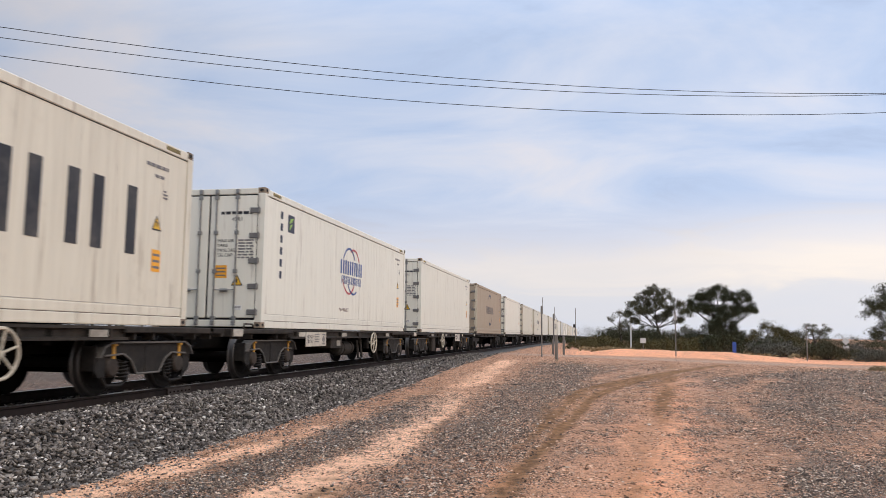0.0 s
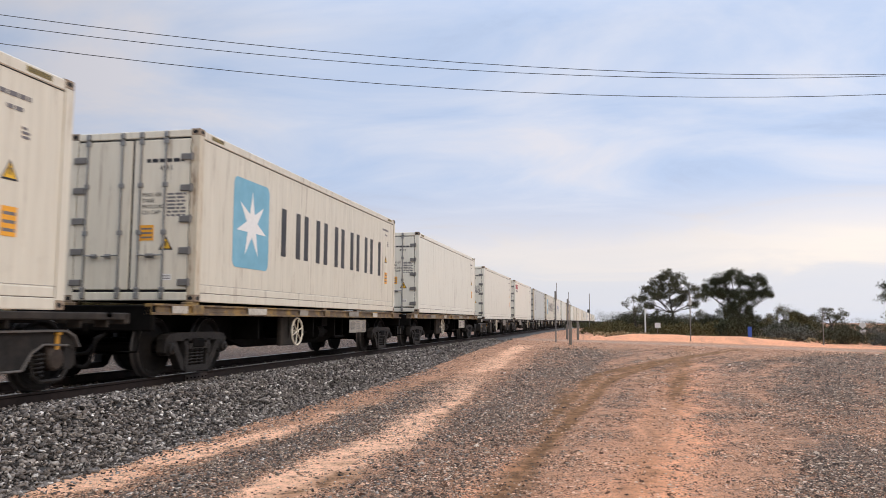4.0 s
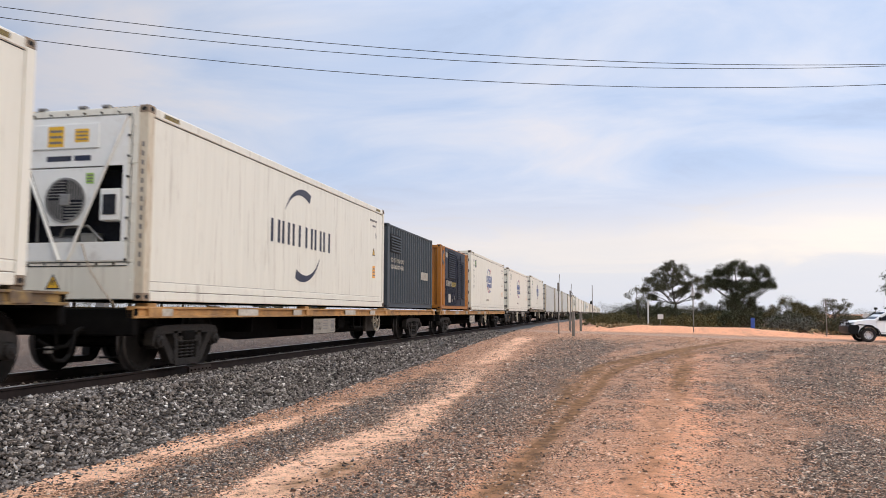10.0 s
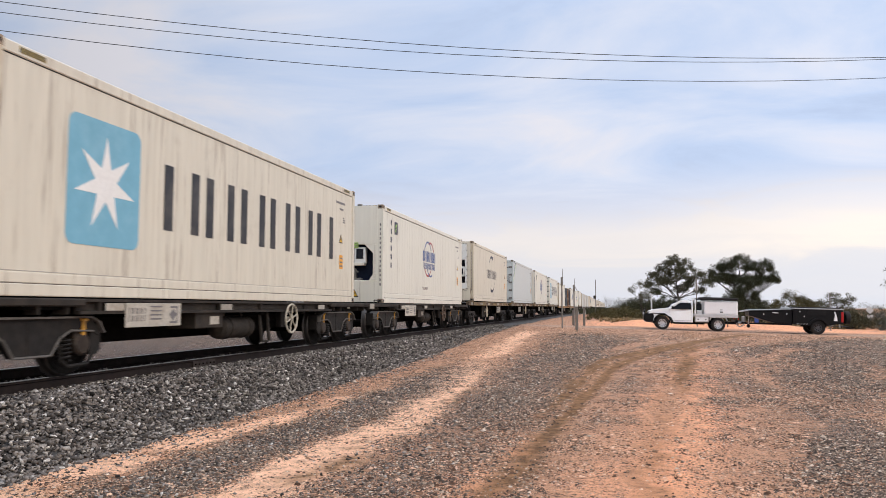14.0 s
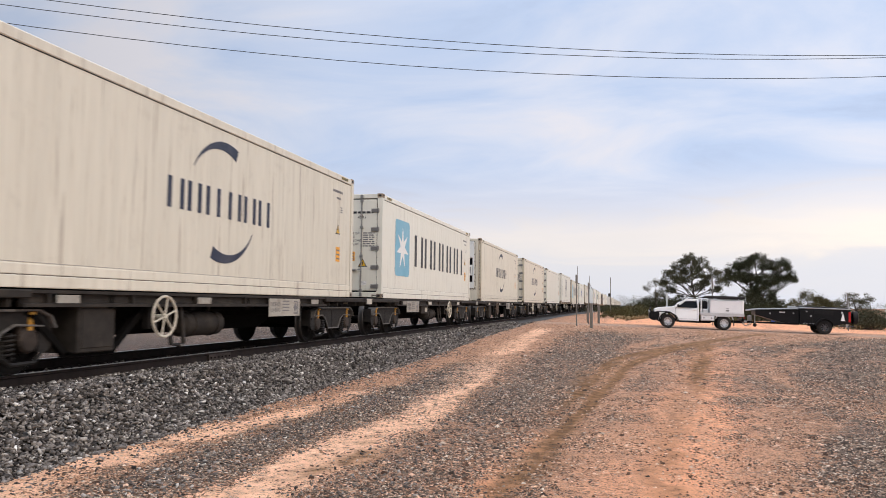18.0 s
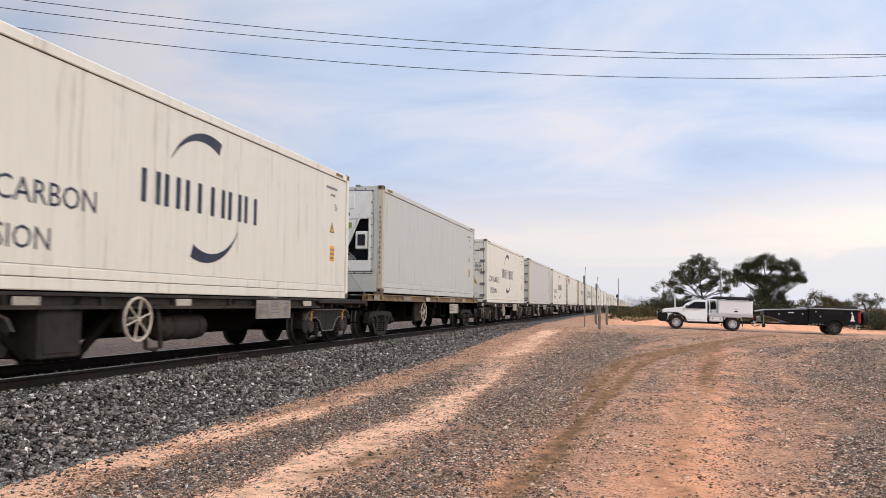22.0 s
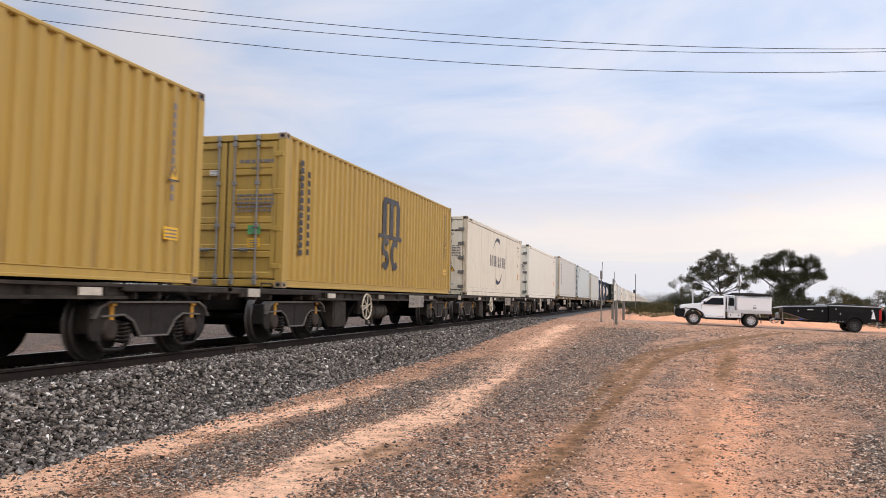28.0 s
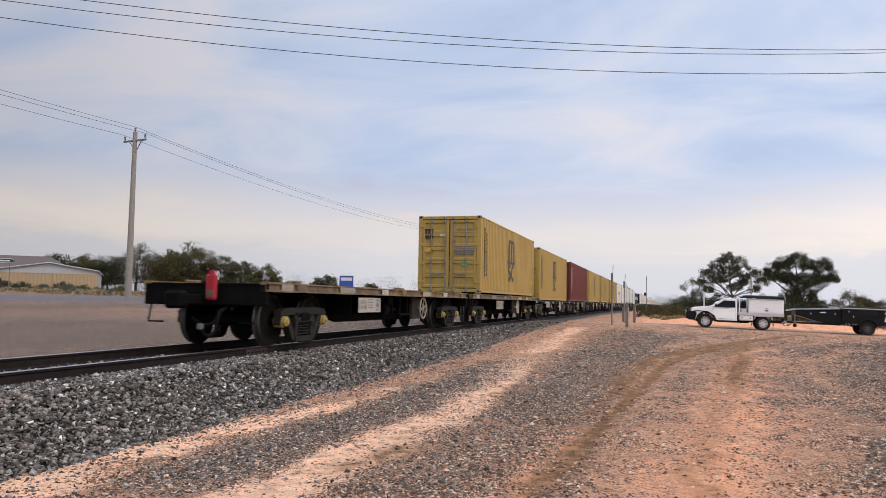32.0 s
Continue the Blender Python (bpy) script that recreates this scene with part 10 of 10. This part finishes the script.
    for g in (-1, 1):
        d = P("side_hatch", Shape().slab(2.36, g * 0.90 - 0.012, 1.02, 4.08, g * 0.90 + 0.012, 1.69, 0.01), canopy_white, can, "white lift-up hatch")
        P("latch", Shape().slab(3.16, g * 0.915 - 0.01, 1.08, 3.34, g * 0.915 + 0.01, 1.14, 0.004), black_plastic, can)
        P("badge", Shape().slab(3.18, g * 0.914 - 0.004, 1.21, 3.32, g * 0.914 + 0.004, 1.26, 0.002), galvanised, can, "small grey badge", False)
        P("seal", Shape().slab(2.32, g * 0.903 - 0.004, 1.695, 4.12, g * 0.903 + 0.004, 1.715, 0.002), door_gap, can, "", False)
    P("gas_bottle_holder", Shape().slab(1.92, -0.82, 0.945, 2.22, 0.82, 1.18, 0.03), tray_alloy, ute, "grey locker in the open bay")
    P("jerry_can", Shape().slab(1.94, -0.60, 1.18, 2.20, -0.20, 1.60, 0.05).slab(1.98, -0.48, 1.60, 2.16, -0.32, 1.64, 0.015), black_plastic, ute, "dark can in the open bay")
    # roof rack and rolled awning
    rack = P("roof_rack", Shape().slab(1.78, -0.80, 1.80, 4.05, -0.76, 1.85, 0.01).slab(1.78, 0.76, 1.80, 4.05, 0.80, 1.85, 0.01), black_paint, ute, "flat black roof rack")
    for k in range(9):
        P("rack_slat", Shape().slab(1.82 + 0.26 * k, -0.78, 1.83, 1.92 + 0.26 * k, 0.78, 1.86, 0.006), black_paint, rack, "", False)
    for x in (2.4, 3.2, 4.0):
        P("rack_foot", Shape().slab(x - 0.03, -0.80, 1.735, x + 0.03, -0.74, 1.81, 0.006).slab(x - 0.03, 0.74, 1.735, x + 0.03, 0.80, 1.81, 0.006), black_paint, rack, "", False)
    P("awning", Shape().slab(1.95, -0.99, 1.80, 4.15, -0.84, 1.93, 0.04), canvas_black, rack, "rolled black awning bag")
    P("roof_bag", Shape().slab(2.2, -0.55, 1.86, 3.8, 0.55, 1.95, 0.04), canvas_black, rack, "flat black bag on the rack")
    wheels = [road_wheel(ute, x, g * 0.77, 0.39, 0.235, 12, alloy, g) for x in (0.0, 3.085) for g in (-1, 1)]
    return ute, wheels


def build_trailer():
    o = 8.37
    tr = empty("camper_trailer", pose(60.9, 47.82, 0.375 - 0.025 * 60.9, 0, ROAD_TILT), "black off-road camper trailer with a spare wheel behind", "trailer")
    P = lambda name, s, m, parent=tr, label="", smooth_=True: obj(name, s.mesh(name, m, smooth=smooth_), parent, None, None, label)
    body = P("body", Shape().prism([(o - 1.28, 0.52), (o - 1.28, 1.44), (o + 1.26, 1.44), (o + 1.30, 1.40), (o + 1.30, 0.62), (o + 0.9, 0.60), (o + 0.62, 0.52)], "y", -0.90, 0.90), black_paint, tr, "black steel trailer body", False)
    P("top_rim", Shape().slab(o - 1.30, -0.925, 1.40, o + 1.32, 0.925, 1.46, 0.015), galvanised, body, "grey rim along the top", False)
    P("canvas_top", Shape().slab(o - 1.20, -0.84, 1.46, o + 1.2, 0.84, 1.52, 0.025), canvas_black, tr, "folded black canvas cover")
    for g in (-1, 1):
        P("side_panel", Shape().slab(o - 0.55, g * 0.905 - 0.012, 1.08, o + 0.42, g * 0.905 + 0.012, 1.34, 0.01), black_plastic, body, "", False)
        P("side_door", Shape().slab(o - 1.20, g * 0.903 - 0.01, 0.62, o - 0.62, g * 0.903 + 0.01, 1.32, 0.01), black_paint, body, "", False)
        P("latch", Shape().slab(o - 0.74, g * 0.918 - 0.01, 0.95, o - 0.68, g * 0.918 + 0.01, 1.03, 0.005), galvanised, body, "chrome latch", False)
        P("latch", Shape().slab(o - 0.98, g * 0.918 - 0.01, 1.22, o - 0.90, g * 0.918 + 0.01, 1.27, 0.005), galvanised, body, "chrome latch", False)
        P("mudguard", arch_strip(o, 0.38, 0.47, 0.53, 12, 168, min(g * 0.86, g * 1.08), max(g * 0.86, g * 1.08)), black_plastic, tr, "black wheel arch", False)
        P("tail_light", Shape().slab(o + 1.20, g * 0.88 - 0.035, 0.72, o + 1.32, g * 0.88 + 0.035, 1.28, 0.012), lamp_red, tr, "red tail light", False)
        s = Shape()
        for k, (w, z) in enumerate(((0.13, 0.78), (0.10, 0.90), (0.07, 1.01))):
            s.prism([(o + 0.92 - w, z), (o + 0.92 + w, z), (o + 0.92, z + 0.20)], "y", min(g * 0.902, g * 0.906) + 0.001 * k * g, max(g * 0.902, g * 0.906) + 0.001 * k * g)
        P("sticker", s, canopy_white, body, "white tree-shaped sticker", False)
        P("sticker", Shape().slab(o + 0.83, g * 0.904 - 0.002, 1.19, o + 0.91, g * 0.904 + 0.002, 1.27, 0.001), canopy_white, body, "", False)
        for k in range(4):
            P("tie_hook", Shape().tube([(o - 1.1 + 0.16 * k, g * 0.905, 0.60), (o - 1.09 + 0.16 * k, g * 0.925, 0.55), (o - 1.04 + 0.16 * k, g * 0.925, 0.55), (o - 1.03 + 0.16 * k, g * 0.905, 0.60)], 0.01, 5), galvanised, body, "", False)
        P("corner_leg", Shape().slab(o + 1.10, g * 0.78 - 0.03, 0.42, o + 1.18, g * 0.78 + 0.03, 0.64, 0.01), galvanised, tr, "", False)
    # long tapered front box
    fb = P("front_box", Shape().prism([(o - 3.60, 0.96), (o - 3.60, 1.20), (o - 1.30, 1.30), (o - 1.30, 0.56), (o - 2.2, 0.58)], "y", -0.74, 0.74), black_paint, tr, "long black tapered front locker", False)
    P("lid", Shape().prism([(o - 3.64, 1.19), (o - 3.64, 1.24), (o - 1.30, 1.345), (o - 1.30, 1.29)], "y", -0.77, 0.77), black_plastic, fb, "black locker lid", False)
    P("plate", Shape().slab(o - 2.35, -0.746, 1.13, o - 2.05, -0.740, 1.17, 0.002), canopy_white, fb, "small white strip", False)
    P("latch", Shape().slab(o - 2.85, -0.76, 1.02, o - 2.79, -0.74, 1.10, 0.005), galvanised, fb, "chrome latch", False)
    P("latch", Shape().slab(o - 1.62, -0.76, 1.06, o - 1.56, -0.74, 1.14, 0.005), galvanised, fb, "chrome latch", False)
    P("tube_rack", Shape().tube([(o - 3.95, -0.60, 1.18), (o - 3.55, -0.68, 1.27), (o - 1.35, -0.68, 1.385)], 0.025, 7).tube([(o - 3.95, 0.60, 1.18), (o - 3.55, 0.68, 1.27), (o - 1.35, 0.68, 1.385)], 0.025, 7).tube([(o - 3.95, -0.60, 1.18), (o - 3.97, 0.0, 1.18), (o - 3.95, 0.60, 1.18)], 0.025, 7), galvanised, tr, "grey tube rack")
    P("winch", Shape().slab(o - 1.72, -0.35, 1.36, o - 1.35, 0.35, 1.50, 0.04).ring((o - 1.55, -0.40, 1.52), "y", 0.08, 0.014, 14, 5), galvanised, tr, "grey winch on the locker", False)
    # drawbar
    db = P("drawbar", Shape().prism([(o - 3.95, -0.06), (o - 3.95, 0.06), (o - 1.3, 0.72), (o - 1.3, 0.58)], "z", 0.46, 0.56).prism([(o - 3.95, 0.06), (o - 3.95, -0.06), (o - 1.3, -0.72), (o - 1.3, -0.58)], "z", 0.465, 0.565), black_paint, tr, "black A-frame drawbar", False)
    P("coupling", Shape().slab(4.24, -0.06, 0.46, 4.52, 0.06, 0.58, 0.025).slab(4.5, -0.04, 0.48, o - 3.9, 0.04, 0.56, 0.01), galvanised, db, "grey coupling head")
    P("handbrake", Shape().rod((4.62, -0.02, 0.56), (4.46, -0.02, 0.88), 0.016, 6), galvanised, db, "", False)
    P("chain", Shape().tube([(4.62, -0.10, 0.48), (4.50, -0.14, 0.34), (4.38, -0.16, 0.30), (4.26, -0.16, 0.36), (4.16, -0.18, 0.50)], 0.018, 6), galvanised, db, "sagging safety chain", False)
    P("chain", Shape().tube([(4.62, 0.10, 0.48), (4.50, 0.14, 0.32), (4.36, 0.16, 0.28), (4.24, 0.16, 0.36), (4.16, 0.18, 0.50)], 0.018, 6), galvanised, db, "sagging safety chain", False)
    P("cable", Shape().ring((4.52, -0.20, 0.46), "y", 0.12, 0.014, 18, 5), black_plastic, db, "coiled black cable", False)
    P("gas_bottle", Shape().lathe([(0.56, 0.0), (0.56, 0.10), (0.60, 0.13), (0.84, 0.13), (0.90, 0.08), (0.92, 0.0)], "z", 14, (o - 3.78, 0.10, 0)), galvanised, tr, "small grey gas bottle")
    jw = P("jockey_post", Shape().rod((o - 3.55, -0.22, 0.34), (o - 3.55, -0.22, 0.98), 0.03, 8).rod((o - 3.55, -0.22, 0.98), (o - 3.48, -0.30, 1.0), 0.012, 5), galvanised, tr, "grey jockey wheel post")
    P("jockey_wheel", Shape().lathe([(-0.04, 0.0), (-0.04, 0.09), (-0.025, 0.105), (0.025, 0.105), (0.04, 0.09), (0.04, 0.0)], "y", 16, (o - 3.55, -0.22, 0.36)), tyre_rubber, jw, "small black jockey wheel")
    # running gear and spare
    P("axle", Shape().rod((o, -0.72, 0.38), (o, 0.72, 0.38), 0.05, 8).slab(o - 0.6, -0.60, 0.42, o + 0.5, -0.52, 0.54, 0.02).slab(o - 0.6, 0.52, 0.42, o + 0.5, 0.60, 0.54, 0.02), black_paint, tr)
    sp = P("spare_wheel", Shape().lathe([(-0.11, 0.20), (-0.13, 0.23), (-0.13, 0.30), (-0.10, 0.36), (0.10, 0.36), (0.13, 0.30), (0.13, 0.23), (0.11, 0.20)], "x", 28, (o + 1.72, -0.05, 0.98)), tyre_rubber, tr, "black spare wheel on the tail")
    P("spare_rim", Shape().lathe([(0.02, 0.0), (0.05, 0.08), (0.02, 0.12), (0.09, 0.20), (0.11, 0.20), (0.0, 0.20), (0.0, 0.0)], "x", 24, (o + 1.72, -0.05, 0.98)), black_paint, sp)
    P("spare_carrier", Shape().slab(o + 1.30, -0.11, 0.66, o + 1.60, 0.01, 1.10, 0.01), black_paint, tr)
    P("rear_bar", Shape().slab(o + 1.10, -0.80, 0.44, o + 1.60, 0.80, 0.50, 0.01), black_paint, tr, "black rear step bar", False)
    wheels = [road_wheel(tr, o, g * 0.83, 0.38, 0.21, 8, black_alloy, g) for g in (-1, 1)]
    return tr, wheels


black_alloy = mat("black_alloy", (0.10, 0.10, 0.105), 0.35, 0.6, grain=0.1, stain=0.2)
UTE, ute_wheels = build_ute()
TRAILER, trailer_wheels = build_trailer()


def drive():
    """The truck rolls up to the crossing, slows and waits."""
    ts = [0.0, 3.0, 6.0, 9.0, 10.0, 10.5, 11.0, 11.5, 12.0, 12.5, 13.0, 13.5, 14.0, 14.5, 15.2, 16.0, 17.0]
    xs = [60.9, 46.8, 32.7, 18.6, 13.95, 11.65, 9.5, 7.7, 6.15, 4.95, 3.98, 3.27, 2.78, 2.47, 2.27, 2.24, 2.24]
    slope = [(xs[min(k + 1, 16)] - xs[max(k - 1, 0)]) / (ts[min(k + 1, 16)] - ts[max(k - 1, 0)]) for k in range(17)]
    slope[-1] = slope[-2] = 0.0

    def at(t):
        if t >= 16:
            return 2.24
        k = max(i for i in range(16) if ts[i] <= t)
        h = ts[k + 1] - ts[k]
        u = (t - ts[k]) / h
        return (2 * u ** 3 - 3 * u * u + 1) * xs[k] + (u ** 3 - 2 * u * u + u) * h * slope[k] + (3 * u * u - 2 * u ** 3) * xs[k + 1] + (u ** 3 - u * u) * h * slope[k + 1]
    times = [k / 10 for k in range(161)] + [32.0]
    for o in (UTE, TRAILER):
        walk(o, [(t, pose(at(t), 47.82, 0.375 - 0.025 * at(t), 0, ROAD_TILT)) for t in times])
    for w, x, y, r in ute_wheels + trailer_wheels:
        walk(w, [(t, pose(x, y, r, 0, math.degrees((at(t) - 60.9) / r) % 360 - 360)) for t in times])


motions()
